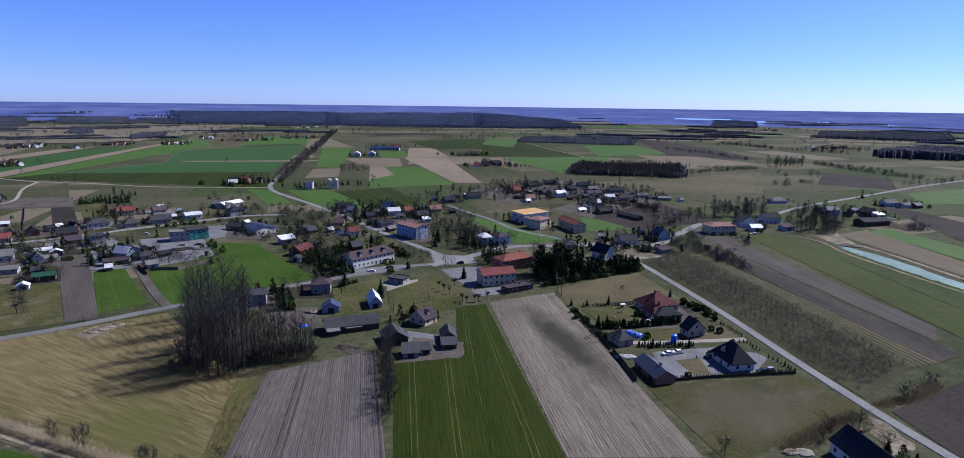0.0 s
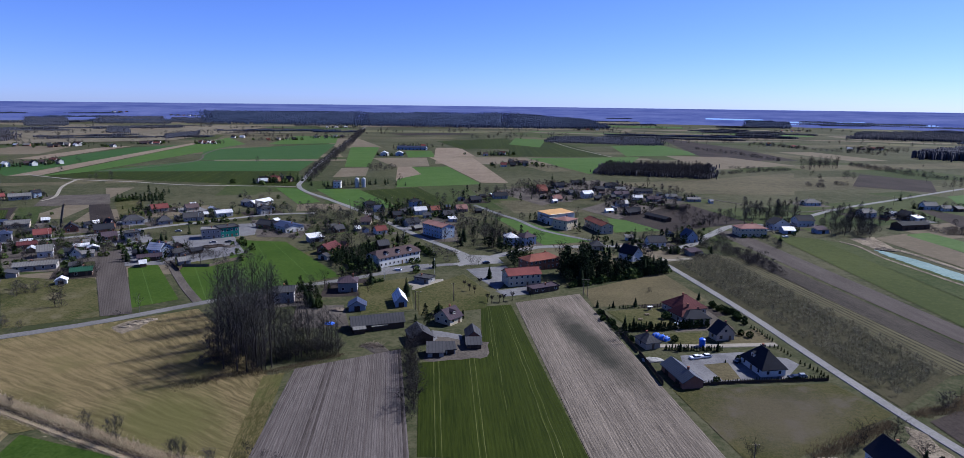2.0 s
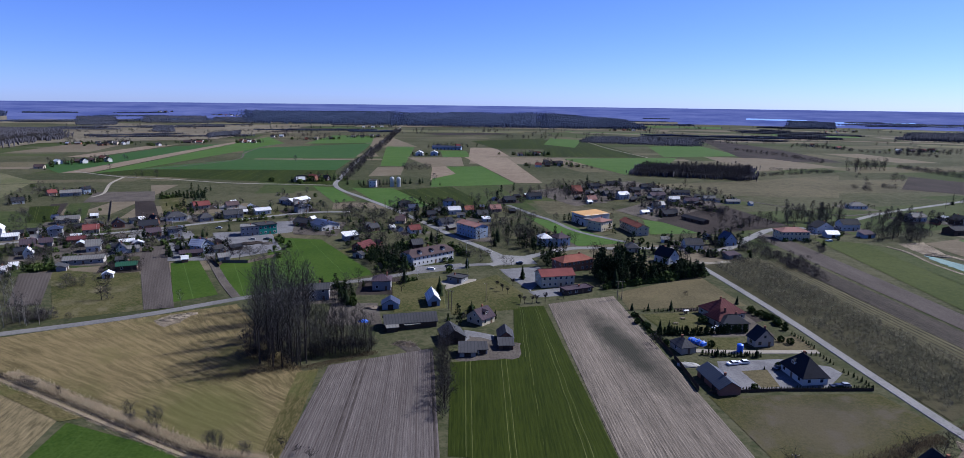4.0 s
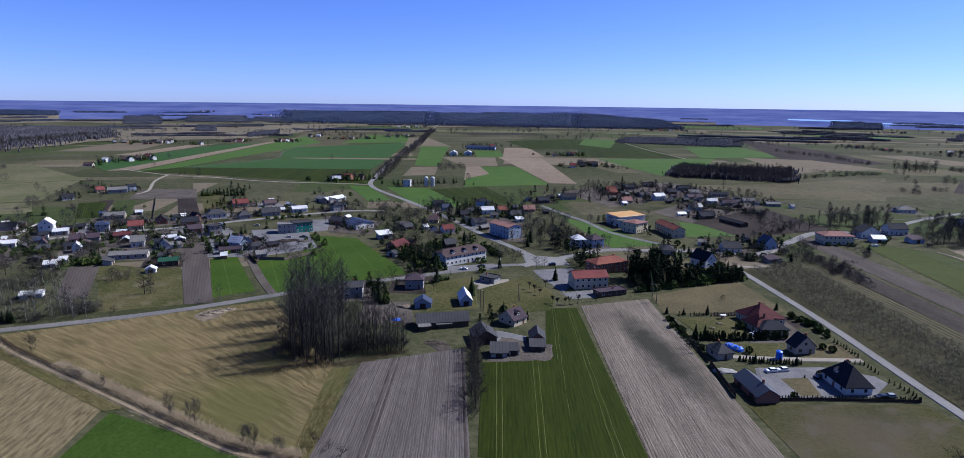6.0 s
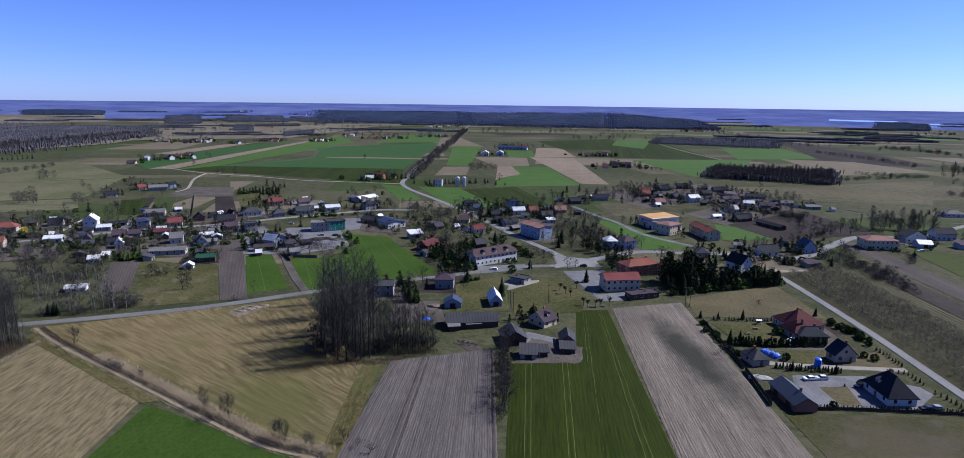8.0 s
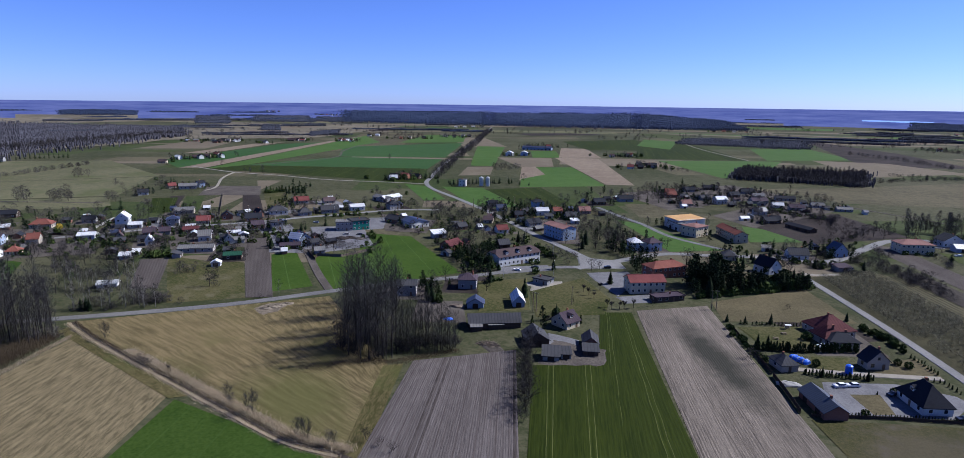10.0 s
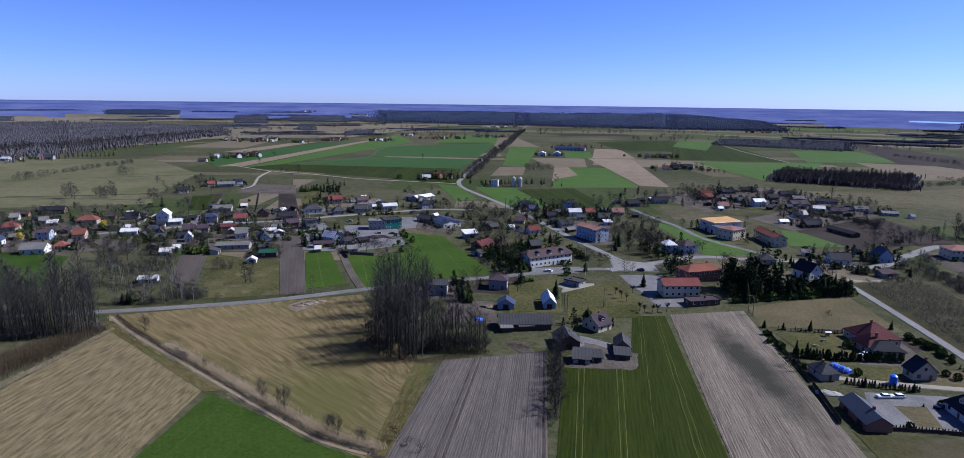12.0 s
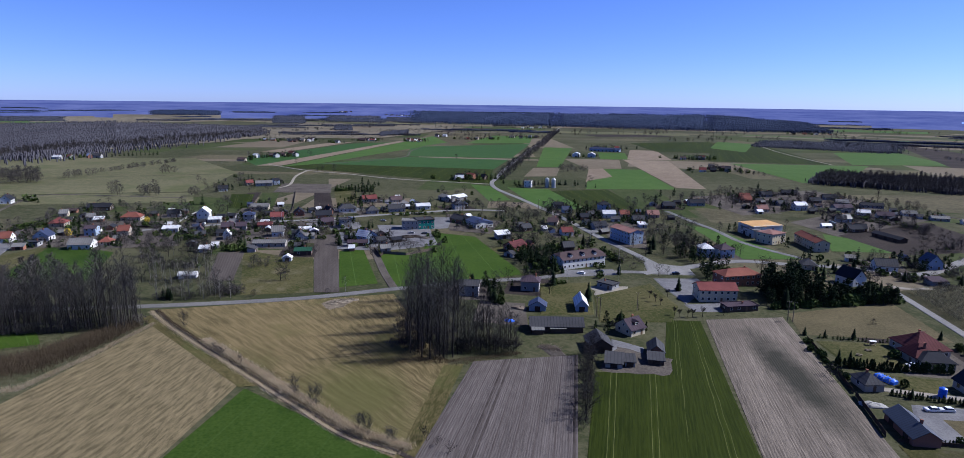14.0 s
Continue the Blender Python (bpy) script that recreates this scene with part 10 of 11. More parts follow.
# ---- hedges and fences ----
tree_row("thuja", [(54.8, 187.4), (78.6, 191.9), (108.9, 196.2)], 0.85, 0.42, "thuja hedge along the paved yard", 0.1)
tree_row("thuja", [(59.4, 218.1), (70.1, 217.9), (81.9, 219.1)], 0.95, 0.62, "thuja hedge between the gardens", 0.2)
tree_row("thuja", [(47.0, 236.1), (65.3, 238.7), (84.3, 243.8)], 0.8, 0.95, "tall dark hedge between the gardens", 0.25)
tree_row("bush", [(93.5, 271.2), (97.8, 262.4), (101.7, 252.1)], 2.4, 1.1, "dark bushes by the lane", 0.8)
tree_row("thuja", [(45.4, 263.4), (59.1, 265.6), (73.9, 269.1)], 1.6, 0.45, "low hedge of the garden", 0.2)
tree_row("thuja", [(101.3, 244.2), (103.1, 235.1), (104.2, 228.3)], 1.7, 0.5, "thuja row by the lane", 0.1)
tree_row("thuja", [(98.2, 222.8), (103.3, 223.2), (105.2, 214.3)], 1.7, 0.4, "thuja row by the lane", 0.1)
tree_row("thuja", [(105.1, 209.6), (107.8, 204.6), (109.5, 195.9)], 1.7, 0.45, "thuja row by the lane", 0.1)
tree_row("bush", [(93.8, 272.0), (97.8, 266.1), (102.3, 246.8)], 3, 0.9, "dark bushes by the lane", 0.8)
tree_row("bush", [(41.1, 257.8), (44.8, 239.2), (49.7, 223.1)], 2.6, 0.85, "dark bushes along the tilled strip", 0.8)
tree("spruce", 41.2, 265.3, 0.3)
tree("spruce", 48.4, 265.8, 0.22)
tree("spruce", 58.8, 268.0, 0.3)
tree("spruce", 90.9, 279.9, 0.28)
tree("spruce", 79.5, 218.1, 0.3)
tree("spruce", 65.4, 217.2, 0.3)
tree("spruce", 53.0, 242.3, 0.35)
tree("spruce", 49.1, 240.8, 0.35)
tree("bush", 68.8, 252.6, 1.4)
tree("bush", 65.7, 226.3, 1.0)
tree("spruce", 78.8, 207.5, 0.12)
tree("bush", 70.6, 191.9, 0.8)
tree("shrub", 70.1, 290.5, 0.8)
tree("bush", 84.3, 209.7, 0.8)
tree("bush", 94.3, 235.1, 0.9)
tree("bush", 97.0, 232.9, 0.9)
tree("shrub", 44.5, 227.2, 1.2)
tree("wide", 46.3, 222.9, 0.4)
fence([(49.3, 212.9), (50.7, 201.1), (52.0, 187.6)], 1.7, "wood_dark", "dark solid panel fence beside the tilled strip", 2.5)
fence([(54.6, 186.5), (78.3, 191.1), (108.8, 195.2)], 1.1, "wood_dark", "low dark panel fence along the yard", 2.5)
fence([(41.6, 260.8), (46.0, 235.6), (49.2, 214.5)], 1.3, "wood_dark", "dark panel fence beside the tilled strip", 2.5)
fence([(-179.1, 314.8), (-164.3, 316.5), (-153.4, 336.7)], 1.8, "timber", "grey board fence along the green field", 2.5)
fence([(-189.1, 321.2), (-175.8, 306.1), (-178.2, 313.2)], 1.8, "wood_dark", "dark board fence at the yard", 2.5)
fence([(-90.0, 371.9), (-73.4, 357.2), (-60.3, 346.3)], 1.2, "wood_dark", "dark hedge-like fence beside the main road", 2.5)
fence([(-395.0, 297.6), (-379.7, 309.3), (-360.2, 318.0)], 1.5, "wood_dark", "dark board fence along the street", 2.5)
fence([(-319.4, 411.3), (-375.4, 488.4), (-385.6, 502.9)], 1.4, "timber", "pale board fence between plots", 2.5)
fence([(-363.7, 337.1), (-375.3, 360.4), (-380.3, 370.5)], 1.8, "concrete", "pale concrete fence by the white house", 2.5)

# ---- ditch and reeds ----
# flat strip in dark soil colour along the ditch, no hollow is cut
road("ditch", [(-212.6, 182.2), (-186.1, 173.0), (-168.2, 165.3), (-153.0, 159.3), (-137.9, 152.3), (-117.6, 145.1), (-90.1, 137.5), (-71.3, 131.8), (-55.1, 127.2)], 1.4, "dark_plough", "dark ditch strip between the meadows", category='ditch', lift=-0.02)
blades("reeds", [(-203.7, 112.9, 3), (-196.5, 118.1, 3), (-198.9, 141.7, 2.2), (-205.8, 176.3, 1.5)], 5000, 0.8, "reed", "pale dry grass along the sedge", 0.06, 33, 0.3)
DITCH = [(-218.2, 188.1), (-199.9, 179.0), (-174.3, 168.3), (-151.6, 159.5), (-126.1, 149.2), (-108.3, 142.2), (-90.6, 135.2), (-80.6, 132.6), (-69.0, 131.6)]
# a second, narrower dark strip on the ditch line, also flat
road("ditch_bed", DITCH, 0.8, "dark_plough", "narrow dark strip along the bed of a ditch", category="ditch", lift=0.06)


def bank(off, wide, count, tall, material, seed, lean=0.5, first=0):
    """A belt of matted straw and dry reeds on one side of the ditch."""
    row = [(x + off * 0.38, y + off * 0.92) for x, y in DITCH[first:]]
    road("straw_bank", row, wide * 0.5, "straw", "matted pale straw along the ditch", category="bank", lift=0.09)
    blades("reeds", [(x, y, wide) for x, y in row], count, tall, material, "pale dry reeds along the ditch", 0.08, seed, lean)


bank(-1.5, 1.8, 9000, 0.6, "reed", 31, 0.8)
bank(2.5, 2.6, 18000, 1.1, "reed", 32, 0.6, 2)
bank(0.9, 0.6, 7000, 0.9, "brown_reed", 38, 0.6)
for x, y, size in ((-114.6, 147.2, 0.95), (-112.6, 146.0, 0.7), (-105.6, 144.0, 0.9), (-103.4, 143.2, 1.05), (-84.6, 136.0, 0.95), (-82.7, 135.4, 1.1), (-80.9, 134.9, 0.9), (-74.6, 134.8, 0.8), (-72.9, 134.4, 0.75),
                   (-189.8, 176.6, 1.1), (-146.0, 159.0, 0.5)):
    tree("sapling", x, y, size)
for x, y in ((-163.0, 164.4), (-161.4, 163.6), (-160.0, 163.3), (-158.6, 162.6), (-157.0, 162.0)):
    tree("shrub", x, y, 0.85)
for x, y in ((-67.0, 141.2), (-65.2, 139.0), (-61.5, 137.8), (-57.2, 136.2)):
    tree("shrub", x, y, 0.6)
blades("sedge", [(-223.1, 122.9, 14), (-213.3, 131.3, 14), (-212.1, 144.7, 11), (-213.2, 161.8, 9), (-212.6, 172.5, 5)], 40000, 1.6, "brown_reed", "tall brown sedge beside the wood", 0.045, 34, 0.3)
blades("grass", [(-104.8, 175.6, 6), (-89.0, 186.6, 5), (-78.4, 188.7, 4), (-59.5, 204.6, 3)], 3500, 0.7, "brown_reed", "dry grass tufts at the copse edge", 0.08, 35, 0.3)
blades("grass", [(82.0, 148.1, 4), (99.3, 159.2, 4), (113.2, 167.3, 3)], 3500, 0.9, "brown_reed", "dry weeds along the ditch bank", 0.08, 36, 0.3)
blades("grass", [(122.9, 173.3, 3), (137.0, 177.9, 4), (152.4, 188.4, 4)], 3000, 0.9, "brown_reed", "dry weeds along the plot edge", 0.08, 37, 0.3)
tree("shrub", 113.2, 165.0, 0.9)
tree("shrub", 98.0, 154.9, 1.4)
tree("shrub", 133.8, 177.7, 1.5)
tree("shrub", 136.7, 179.2, 1.4)
tree("shrub", 150.4, 189.7, 1.2)
tree("shrub", 153.7, 190.6, 1.1)
tree("shrub", 64.8, 146.7, 1.1)

# ---- sand and water ----
road("sand_bank", [(240.0, 408.6), (250.7, 401.7), (256.2, 381.0), (258.9, 356.1), (260.4, 332.8), (261.9, 304.4)], 3.4, "sand", "pale sandy bank beside the pit", category='bank')
road("sand_bank", [(227.7, 417.7), (232.4, 402.5), (230.5, 376.3), (232.0, 360.7), (235.1, 336.8), (237.9, 315.8), (241.9, 295.1), (244.1, 282.4)], 2.2, "sand", "pale sandy bank beside the pit", category='bank')
yard("sand", [(-158.3, 223.7), (-156.8, 226.6), (-154.8, 230.9), (-150.8, 233.7), (-147.3, 236.0), (-146.6, 233.6), (-147.3, 231.0), (-148.0, 227.3), (-148.0, 223.6), (-149.9, 221.4), (-150.4, 218.3), (-152.7, 219.4)], "sand", "pale sand spread beside the road")
mound("sand_mound", -153.6, 224.9, 1.6, 0.7, "sand", "low heap of pale sand beside the road", "heap", 150, 1.8)
mound("sand_mound", -151.5, 228.1, 2.0, 0.7, "sand", "low heap of pale sand beside the road", "heap", 182, 1.8)
mound("sand_mound", -150.2, 230.9, 1.7, 0.7, "sand", "low heap of pale sand beside the road", "heap", 206, 1.8)
mound("sand_mound", -148.5, 233.6, 1.2, 0.7, "sand", "low heap of pale sand beside the road", "heap", 232, 1.8)
yard("sand", [(116.3, 165.7), (118.2, 161.3), (118.0, 151.9), (110.1, 144.9), (111.8, 156.7)], "sand", "sandy driveway beside the lane")
yard("earth", [(-52.7, 213.4), (-48.3, 215.8), (-43.5, 208.8), (-47.9, 206.6)], "dirt", "trampled bare earth")
yard("earth", [(-26.7, 225.0), (-17.8, 221.0), (-7.5, 219.5), (-6.6, 206.1), (-28.7, 201.9)], "dirt", "grey earth farmyard")
# ---- far woods ----
grove("alder", (117.9, 809.4), (256.5, 782.4), 17, 150, 0.5)
grove("alder", (123.2, 832.5), (265.7, 811.1), 17, 150, 0.5)
grove("alder", (130.1, 865.3), (276.8, 849.9), 17, 150, 0.5)
grove("alder", (138.5, 891.9), (285.2, 883.6), 17, 150, 0.5)
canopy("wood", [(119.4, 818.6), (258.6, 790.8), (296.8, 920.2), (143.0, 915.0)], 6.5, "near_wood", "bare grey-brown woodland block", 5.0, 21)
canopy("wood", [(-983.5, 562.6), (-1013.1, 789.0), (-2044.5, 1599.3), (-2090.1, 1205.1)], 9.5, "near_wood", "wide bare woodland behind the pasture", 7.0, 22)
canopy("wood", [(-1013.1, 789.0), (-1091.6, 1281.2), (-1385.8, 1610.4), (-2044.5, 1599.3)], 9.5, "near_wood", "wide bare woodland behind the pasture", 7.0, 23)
grove("alder", (-1000, 562), (-1030, 789), 60, 260, 0.6)
grove("alder", (-1030, 789), (-1110, 1281), 60, 420, 0.6)
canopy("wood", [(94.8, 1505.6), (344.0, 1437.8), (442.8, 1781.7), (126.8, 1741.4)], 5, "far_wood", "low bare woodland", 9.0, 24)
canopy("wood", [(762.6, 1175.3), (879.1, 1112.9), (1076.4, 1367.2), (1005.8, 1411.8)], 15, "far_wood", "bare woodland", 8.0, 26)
canopy("wood", [(1027.2, 1885.3), (1338.8, 1771.1), (1635.9, 2169.3), (1285.9, 2286.6)], 11, "far_wood", "far woodland coloured haze blue", 11.0, 27)
canopy("wood", [(997.5, 2676.2), (1148.2, 2599.1), (1298.4, 2944.6), (1137.2, 2993.1)], 9, "far_pine", "far woodland coloured haze blue", 12.0, 28)
canopy("wood", [(-1237.0, 2427.7), (-604.8, 2460.7), (-839.7, 3425.2), (-1628.4, 3205.7)], 10, "far_pine", "dark pine forest coloured haze blue", 12.0, 29)
canopy("wood", [(-604.8, 2460.7), (-10.9, 2419.6), (-17.5, 3619.2), (-839.7, 3425.2)], 10, "far_pine", "dark pine forest coloured haze blue", 12.0, 30)
canopy("wood", [(-10.9, 2419.6), (379.8, 2479.8), (385.2, 3086.6), (-17.5, 3619.2)], 10, "far_pine", "dark pine forest coloured haze blue", 12.0, 31)
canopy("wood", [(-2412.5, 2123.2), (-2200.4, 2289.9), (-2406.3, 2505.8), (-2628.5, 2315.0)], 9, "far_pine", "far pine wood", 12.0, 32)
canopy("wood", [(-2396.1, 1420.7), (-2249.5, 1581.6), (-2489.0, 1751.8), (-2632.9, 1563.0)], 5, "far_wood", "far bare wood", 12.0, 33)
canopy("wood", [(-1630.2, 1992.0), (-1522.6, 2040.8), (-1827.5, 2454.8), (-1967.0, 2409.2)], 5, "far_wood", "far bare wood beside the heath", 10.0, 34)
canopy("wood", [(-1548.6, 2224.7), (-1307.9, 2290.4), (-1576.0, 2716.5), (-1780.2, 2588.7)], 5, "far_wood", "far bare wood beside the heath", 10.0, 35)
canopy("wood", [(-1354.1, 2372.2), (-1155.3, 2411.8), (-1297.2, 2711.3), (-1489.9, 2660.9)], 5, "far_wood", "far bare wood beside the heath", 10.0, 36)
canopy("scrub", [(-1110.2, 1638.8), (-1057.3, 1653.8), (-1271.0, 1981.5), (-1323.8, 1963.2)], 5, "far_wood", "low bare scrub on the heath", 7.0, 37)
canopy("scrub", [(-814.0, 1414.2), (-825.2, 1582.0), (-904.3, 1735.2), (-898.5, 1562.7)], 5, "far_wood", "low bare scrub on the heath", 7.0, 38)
tree_row("shrub", [(594.9, 1532.7), (643.3, 1354.1), (736.2, 1222.1)], 6, 2.0, "", 3.0)
tree_row("wide", [(594.9, 1532.7), (643.3, 1354.1)], 22, 0.6, "", 4.0)
tree_row("shrub", [(540.7, 995.2), (551.8, 864.5), (576.3, 790.5)], 4, 1.7, "", 2.0)
tree_row("shrub", [(393.0, 1325.3), (441.9, 1172.3), (458.3, 1047.5)], 9, 1.9, "", 3.0)
tree_row("shrub", [(266.5, 820.6), (325.8, 858.5), (400.0, 900.0)], 4, 1.4, "", 2.0)
grove("wide", (694.2, 1293.3), (830.5, 1317.7), 30, 26, 0.95)
grove("spruce", (694.2, 1293.3), (830.5, 1317.7), 24, 8, 0.8)
grove("poplar", (446.0, 945.0), (503.0, 958.0), 26, 16, 1.0)

# ---- small things ----
car(68.8, 210.1, 20, 'car_white', 'white estate car on a paved yard')
car(73.0, 211.6, 15, 'car_white', 'white hatchback parked on a paved yard')
car(83.5, 208.3, 40, 'car_dark', 'dark car parked beside a villa')
car(97.6, 195.9, 10, 'car_dark', 'dark car parked by the hedge')
car(100.3, 197.0, 10, 'car_silver', 'silver car parked by the hedge')
car(72.6, 245.6, 30, 'car_white', 'white car parked by a red-roofed villa')
car(76.3, 248.8, 30, 'car_silver', 'silver car parked by a red-roofed villa')
car(-12.3, 337.1, 5, 'car_dark', 'dark car at the road junction')
car(-180.4, 374.1, 0, 'car_dark', 'dark car in a gravel yard')
car(-189.4, 372.0, 10, 'car_silver', 'silver car in a gravel yard')
car(119.1, 372.6, 20, 'car_silver', 'silver car by a small house')
car(-59.8, 317.5, -8, 'car_white', 'white car on a pale forecourt')
car(-51.2, 325.1, -8, 'car_dark', 'dark car on a pale forecourt')
car(195.7, 428.4, 10, 'car_white', 'white car beside a blue garage')
car(-229.5, 403.0, 5, 'car_silver', 'silver car beside the street')
power_pole(-24.7, 267.9, 9)
power_pole(-40.2, 254.7, 9)
power_pole(-38.7, 254.2, 9)
power_pole(36.5, 280.3, 9)
power_pole(38.5, 280.4, 9)
power_pole(-135.1, 504.1, 9)
power_pole(-98.0, 460.3, 9)
power_pole(62.0, 138.8, 9)
power_pole(-292.3, 410.6, 9)
power_pole(-129.7, 484.7, 9)
power_pole(-230.5, 356.5, 8)
power_pole(-1.2, 370.1, 9)
power_pole(-102.6, 521.1, 9)
power_pole(-18.2, 445.1, 9)
power_pole(-29.9, 417.5, 9)
power_pole(366.6, 589.8, 9)
power_pole(478.3, 672.1, 9)
street_lamp(-28.1, 332.0, 60)
street_lamp(-44.7, 351.4, 60)
street_lamp(-69.5, 394.7, 60)
street_lamp(-102.2, 451.9, 60)
street_lamp(-195.0, 468.3, 0)
street_lamp(-231.5, 435.7, 0)
street_lamp(-263.2, 401.6, 0)
street_lamp(-297.2, 370.3, 0)
street_lamp(-39.3, 314.0, 90)
street_lamp(-64.0, 302.4, 90)
garden_swing(64.1, 263.0, 10)
garden_table(61.5, 256.2, 15)
garden_table(57.3, 249.6, -20)
sheeted_stack(61.2, 229.5, -46.6, 6.9, 3.0, 1.5)
blue_tank(75.0, 222.5)
silo(-164.3, 643.8)
silo(-157.2, 644.5)
mound("earth_mound", -186.5, 360.7, 3.5, 1.2, "dark_plough", "dark heap of soil in a yard", "heap", 3, 1.5)
mound("earth_mound", -182.4, 364.2, 3.0, 1.1, "dark_plough", "dark heap of soil in a yard", "heap", 4, 1.6)
mound("earth_mound", -175.1, 363.1, 3.0, 1.0, "dirt", "brown heap of earth in a yard", "heap", 5, 1.3)
mound("log_pile", -73.7, 251.2, 2.2, 1.2, "timber", "pile of cut logs by a shed", "pile", 8, 1.6)
mound("spoil_mound", 83.2, 146.3, 1.8, 0.6, "sand", "pale heap of building rubble", "heap", 9, 1.4)
mound("spoil_mound", 86.4, 146.4, 2.0, 0.7, "gravel", "pale heap of building rubble", "heap", 10, 1.3)
mound("sand_mound", 243.8, 395.8, 3.0, 1.4, "sand", "sand heap beside the pit", "heap", 11, 1.8)
mound("sand_mound", 248.6, 393.3, 2.6, 1.2, "sand", "sand heap beside the pit", "heap", 12, 1.8)
mound("tarp_heap", -73.0, 234.6, 1.6, 0.8, "blue_film", "crumpled blue tarpaulin on the ground", "tarpaulin", 13, 1.5)
mound("earth_mound", -214.7, 339.7, 2, 0.9, "sand", "pale heap of building sand", "heap", 14, 1.3)
mound("stone_mound", 53.0, 207.8, 2, 0.8, "concrete", "pile of pale stones beside a fence", "pile", 15, 2.0)
house(-244.9, 231.8, 10.5, 6.0, 30.6, 2.2, 1.2, "gable", "white", "white", kind='shed', windows=False, chimneys=0)
brush_heap(-51.1, 213.5, 2.4, 1.2, 'timber', 'pale heap of cut branches beside the ploughed field', 6)
brush_heap(-48.1, 212.3, 1.6, 0.8, 'timber', 'small heap of cut branches on bare earth', 7)

# ---- orchard ----
def orchard():
    a, b, c, d = (Vector(p) for p in ((97.2, 349.5), (123.9, 183.0), (153.3, 203.9), (127.8, 369.3)))
    rows, count = 9, 46
    rnd = random.Random(8)
    for i in range(count):
        for j in range(rows):
            u, w = (i + 0.5) / count, (j + 0.5) / rows
            p = (a * (1 - u) + b * u) * (1 - w) + (d * (1 - u) + c * u) * w + Vector((rnd.gauss(0, 0.2), rnd.gauss(0, 0.2)))
            if rnd.random() > 0.08:
                tree("fruit", p.x, p.y, rnd.uniform(0.82, 1.05), "orchard rows")


orchard()


# ---- far farmland ----
def far_land():
    """Strips of farmland, heath, hedgerows and belts of trees out to the foot of the hills."""
    rnd = random.Random(14)
    LAYER[0] = 0.02
    tones = ["tan_dull", "pasture_dry", "crop_far", "heath", "pasture", "heath", "dark_plough", "pasture_dry", "pasture_light"]
    words = dict(pasture_dry="dry pasture strip", pasture_green="green pasture strip", tan_dull="pale fallow strip", crop_far="green crop strip", pasture="olive pasture strip", dark_plough="dark ploughed strip", heath="dry pinkish heath strip", pasture_light="pale pasture strip")
    for i in range(90):
        az, r = radians(rnd.uniform(-62, 46)), 1750 + 1150 * rnd.random()
        w, d = rnd.uniform(90, 300), rnd.uniform(20, 80)
        turn = rnd.choice((0.15, -0.35, 0.3, -0.1)) + rnd.gauss(0, 0.08) - az * 0.6
        c = Vector((r * math.sin(az), r * math.cos(az)))
        u, v = Vector((math.cos(turn), math.sin(turn))), Vector((-math.sin(turn), math.cos(turn)))
        tone = rnd.choice(tones)
        q = [c - u * w - v * d, c + u * w - v * d, c + u * w + v * d, c - u * w + v * d]
        LAYER[0] += 0.01
        field("far_field", *[(p.x, p.y) for p in q], tone, words[tone] + " far off")
    LAYER[0] += 0.02
    field("heath", (-1069.1, 1078.6), (-762.6, 1353.3), (-847.4, 2128.9), (-1512.8, 1946.2), "heath", "dry pinkish heath grass")
    LAYER[0] += 0.02
    field("heath", (-2037.0, 1421.1), (-1864.7, 1958.0), (-1506.7, 2327.8), (-2495.3, 1744.0), "heath", "dry pinkish heath grass")
    for q in ([(-1400.7, 1599.6), (-1368.1, 2028.8), (-998.0, 2239.5), (-920.0, 2011.1)], [(-2246.7, 1463.5), (-2191.5, 1642.2), (-2451.8, 1865.9), (-2543.7, 1682.1)],
              [(-2308.5, 1834.2), (-1995.2, 2095.8), (-2189.5, 2301.3), (-2513.9, 1999.0)], [(192.0, 2726.3), (570.2, 2746.0), (622.5, 3006.4), (207.4, 2963.9)]):
        LAYER[0] += 0.02
        field("heath", *q, "heath", "dry pinkish heath grass")
    LAYER[0] += 0.02
    field("fallow_strip", (-1005.7, 717.9), (-973.7, 1019.9), (-1055.7, 1270.2), (-1110.0, 1100.0), "heath", "pale fallow strip at the wood's edge")
    LAYER[0] += 0.02
    field("fallow_strip", (-1080.2, 1323.3), (-1201.6, 1935.4), (-1115.0, 2150.4), (-1012.2, 1441.9), "tan_dull", "pale fallow strip on the heath")
    for i in range(45):
        u, w = rnd.random(), rnd.random()
        p = (Vector((-1069, 1079)) * (1 - u) + Vector((-763, 1353)) * u) * (1 - w) + (Vector((-1513, 1946)) * (1 - u) + Vector((-847, 2129)) * u) * w
        for k in range(rnd.randint(1, 7)):
            tree("shrub", p.x + rnd.gauss(0, 14), p.y + rnd.gauss(0, 4), rnd.uniform(1.2, 2.2))
    for i in range(34):
        az, r = radians(rnd.uniform(-64, 48)), 1650 + 1300 * rnd.random() ** 0.8
        w, d = rnd.uniform(40, 190), rnd.uniform(7, 22) * r / 2000
        c = Vector((r * math.sin(az), r * math.cos(az)))
        turn = rnd.gauss(0, 0.25) - az * 0.8
        u, v = Vector((math.cos(turn), math.sin(turn))), Vector((-math.sin(turn), math.cos(turn)))
        q = [c - u * w - v * d, c + u * w - v * d, c + u * w + v * d, c - u * w + v * d]
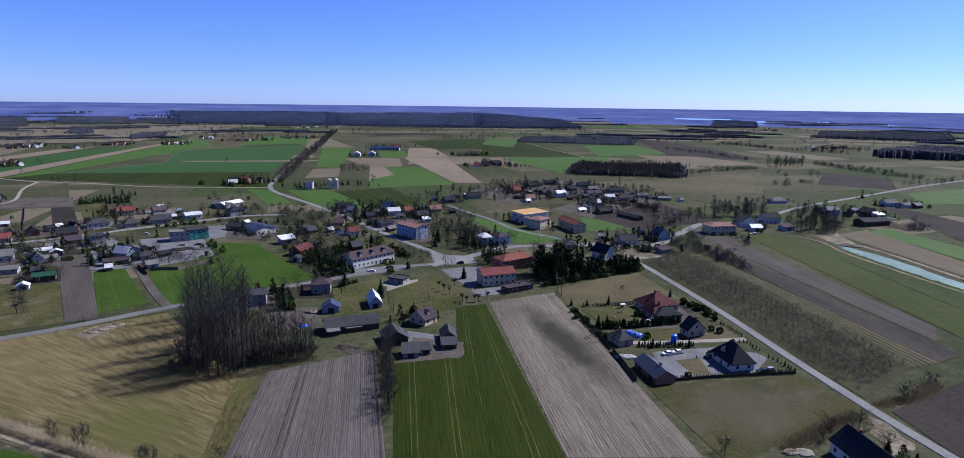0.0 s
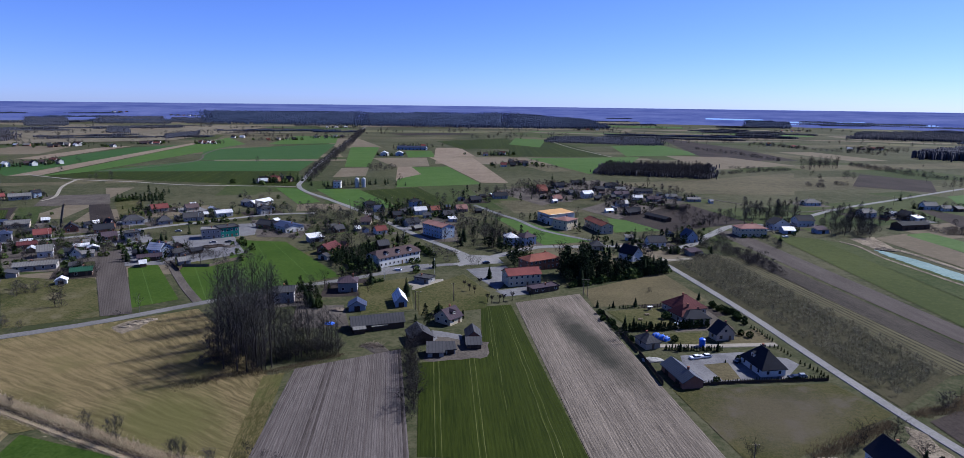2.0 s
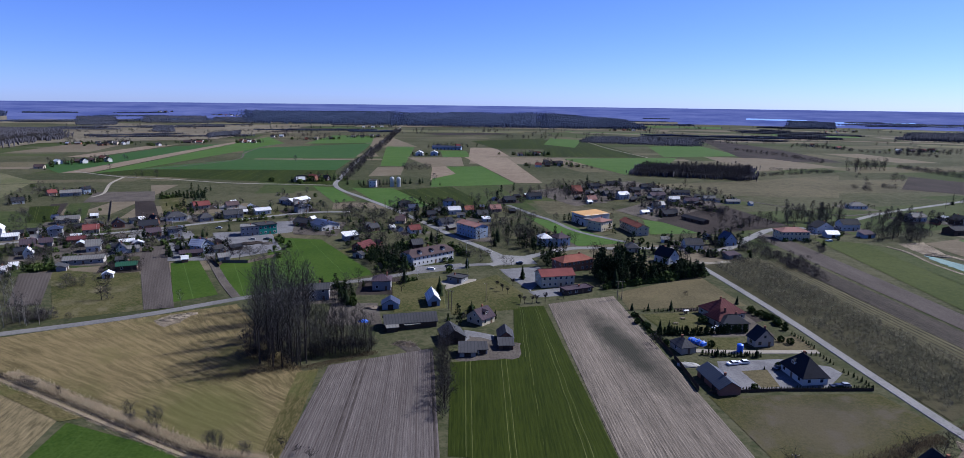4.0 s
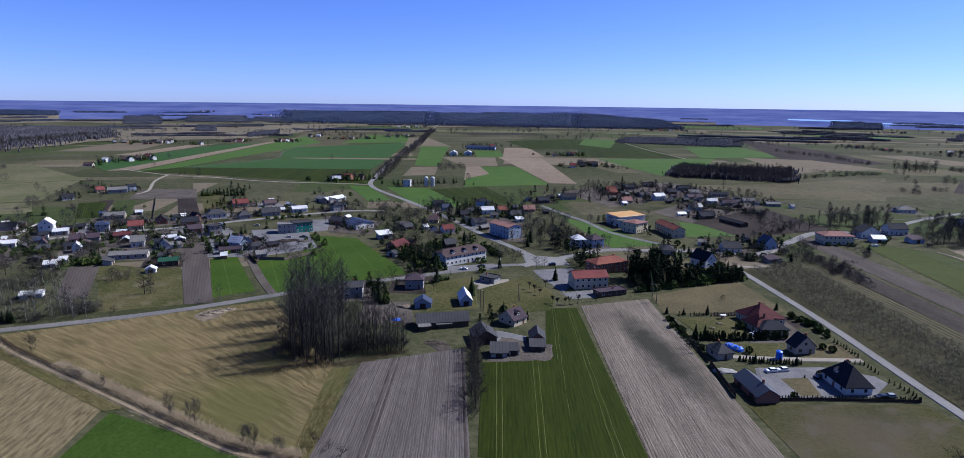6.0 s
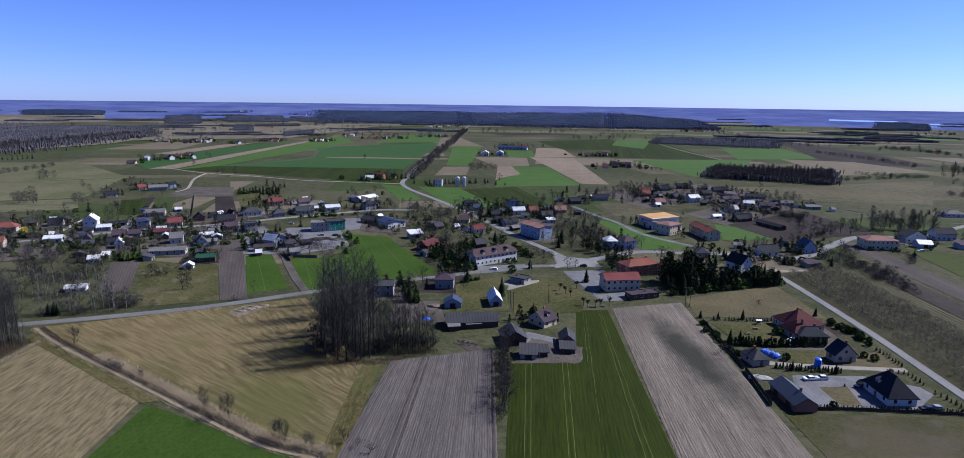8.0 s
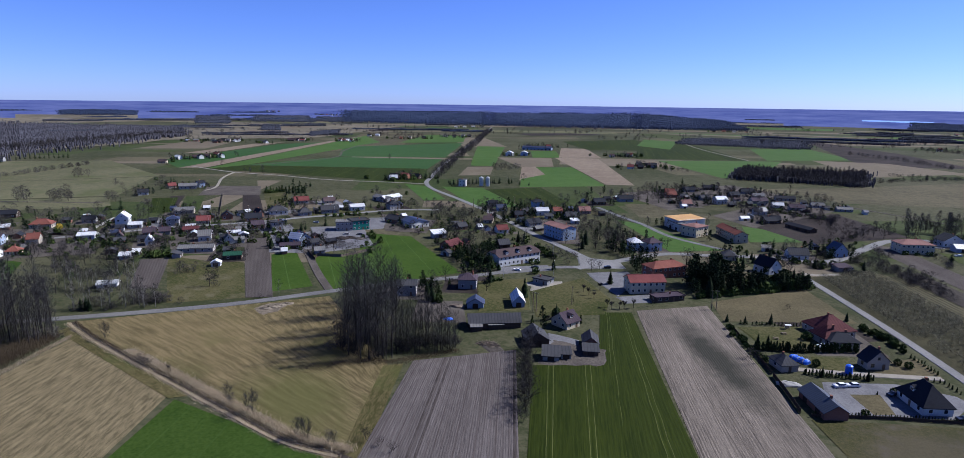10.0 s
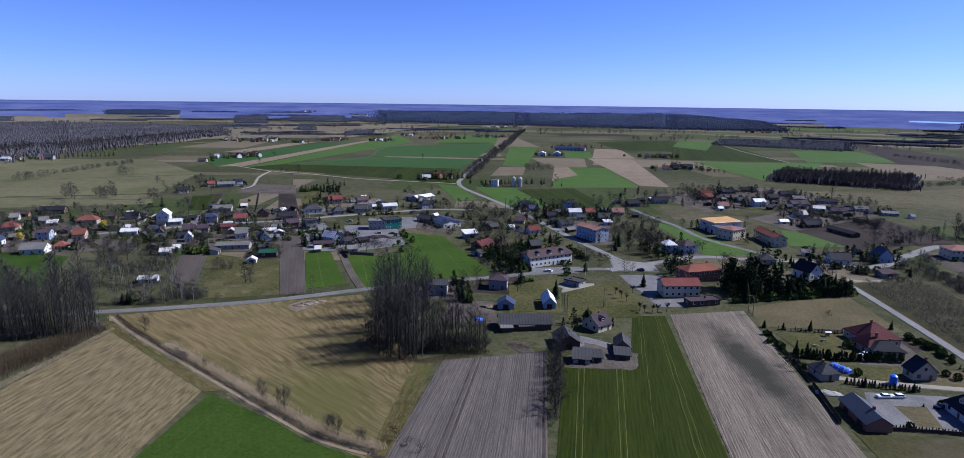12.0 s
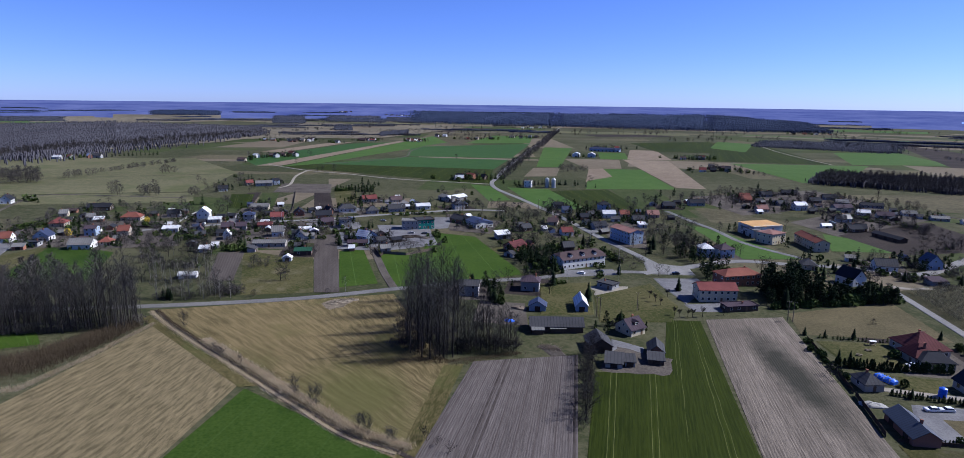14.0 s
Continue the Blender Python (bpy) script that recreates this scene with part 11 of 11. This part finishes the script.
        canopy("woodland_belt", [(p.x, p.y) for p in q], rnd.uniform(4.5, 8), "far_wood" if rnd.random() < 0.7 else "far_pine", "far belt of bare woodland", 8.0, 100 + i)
    for hx, hy, a, b, q in HOUSES:
        if hx < -500 or hy > 850 or (hx < -225 and hy > 655):
            for k in range(rnd.randint(3, 6)):
                kind = rnd.choice(("spruce", "spruce", "wide", "bush", "bush", "pine"))
                tree(kind, hx + rnd.gauss(0, 16), hy + rnd.choice((-6, 12)) + rnd.gauss(0, 7), dict(spruce=0.62, wide=0.7, bush=2.0, pine=0.5)[kind] * rnd.uniform(0.75, 1.25), "")
    for x, y in ((-216, 649), (-205, 655), (-196, 659), (-184, 664), (-172, 667), (-161, 668), (-150, 669), (-138, 668), (-126, 666), (-115, 664)):
        tree("spruce", x, y, rnd.uniform(0.4, 0.7), "")
    for i in range(46):
        az, r = radians(rnd.uniform(-64, 48)), rnd.uniform(2780, 3700)
        w, d = rnd.uniform(60, 240), rnd.uniform(15, 45)
        c, turn = Vector((r * math.sin(az), r * math.cos(az))), rnd.gauss(0, 0.12) - az
        u, v = Vector((math.cos(turn), math.sin(turn))), Vector((-math.sin(turn), math.cos(turn)))
        q = [c - u * w - v * d, c + u * w - v * d, c + u * w * rnd.uniform(0.4, 1) + v * d, c - u * w * rnd.uniform(0.4, 1) + v * d]
        canopy("woodland_belt", [(p.x, p.y) for p in q], rnd.uniform(4, 7), "far_pine", "far belt of woodland coloured haze blue", 22.0, 200 + i, 0.3, 500)
    for i in range(190):
        az, r = radians(rnd.uniform(-62, 46)), 1500 + 1300 * rnd.random()
        for k in range(rnd.randint(2, 6)):
            tree("wide", r * math.sin(az) + rnd.gauss(0, 25), r * math.cos(az) + rnd.gauss(0, 12), rnd.uniform(0.6, 1.1))


def far_distance():
    """The hazy distance beyond the fields: one ring of woods and plains that closes the view at the horizon."""
    g, n = Geo(), 180
    g.uv = []
    rings = [2880 + 110 * k for k in range(19)]
    for i in range(n + 1):
        q = 2 * math.pi * i / n
        for r in rings:
            g.v.append((r * math.sin(q), r * math.cos(q), ground_z(r, 0) + (0.6 if r > 2900 else -0.5)))
            g.uv.append((q * 3900, r))
    for i in range(n):
        for k in range(len(rings) - 1):
            p, q = i * len(rings) + k, (i + 1) * len(rings) + k
            g.f.append((p, p + 1, q + 1, q))
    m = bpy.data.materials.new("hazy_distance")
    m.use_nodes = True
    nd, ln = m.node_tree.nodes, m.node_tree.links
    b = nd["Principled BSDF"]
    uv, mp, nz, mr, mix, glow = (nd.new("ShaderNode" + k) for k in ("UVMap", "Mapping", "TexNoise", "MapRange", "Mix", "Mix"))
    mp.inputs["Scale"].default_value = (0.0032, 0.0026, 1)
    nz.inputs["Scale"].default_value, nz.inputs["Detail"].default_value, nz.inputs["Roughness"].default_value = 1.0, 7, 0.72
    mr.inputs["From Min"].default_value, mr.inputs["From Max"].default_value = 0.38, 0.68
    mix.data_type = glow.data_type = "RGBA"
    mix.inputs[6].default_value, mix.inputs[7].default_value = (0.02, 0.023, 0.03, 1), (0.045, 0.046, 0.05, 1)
    # the blue haze is given off by the ring itself, as faint emission
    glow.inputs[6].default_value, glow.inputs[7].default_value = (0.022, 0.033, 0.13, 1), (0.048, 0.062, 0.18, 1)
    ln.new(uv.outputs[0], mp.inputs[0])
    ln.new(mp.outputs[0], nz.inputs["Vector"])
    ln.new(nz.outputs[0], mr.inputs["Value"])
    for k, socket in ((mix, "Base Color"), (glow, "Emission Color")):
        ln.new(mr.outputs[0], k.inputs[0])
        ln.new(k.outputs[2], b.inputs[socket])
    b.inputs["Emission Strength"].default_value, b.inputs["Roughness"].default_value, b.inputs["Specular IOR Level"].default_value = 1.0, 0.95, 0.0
    tagged(new("backdrop", g.mesh("backdrop", m)), "woods and plains at the horizon with emitted blue haze", "distance", kind="structure")
    LAYER[0] = 1.2
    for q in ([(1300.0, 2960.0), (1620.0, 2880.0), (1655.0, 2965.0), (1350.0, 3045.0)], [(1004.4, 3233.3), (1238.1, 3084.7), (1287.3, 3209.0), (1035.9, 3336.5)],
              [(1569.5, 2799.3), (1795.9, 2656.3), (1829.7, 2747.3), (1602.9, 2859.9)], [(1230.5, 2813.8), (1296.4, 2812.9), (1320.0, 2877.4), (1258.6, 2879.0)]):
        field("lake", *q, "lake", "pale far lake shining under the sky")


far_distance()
far_land()
plant_all()
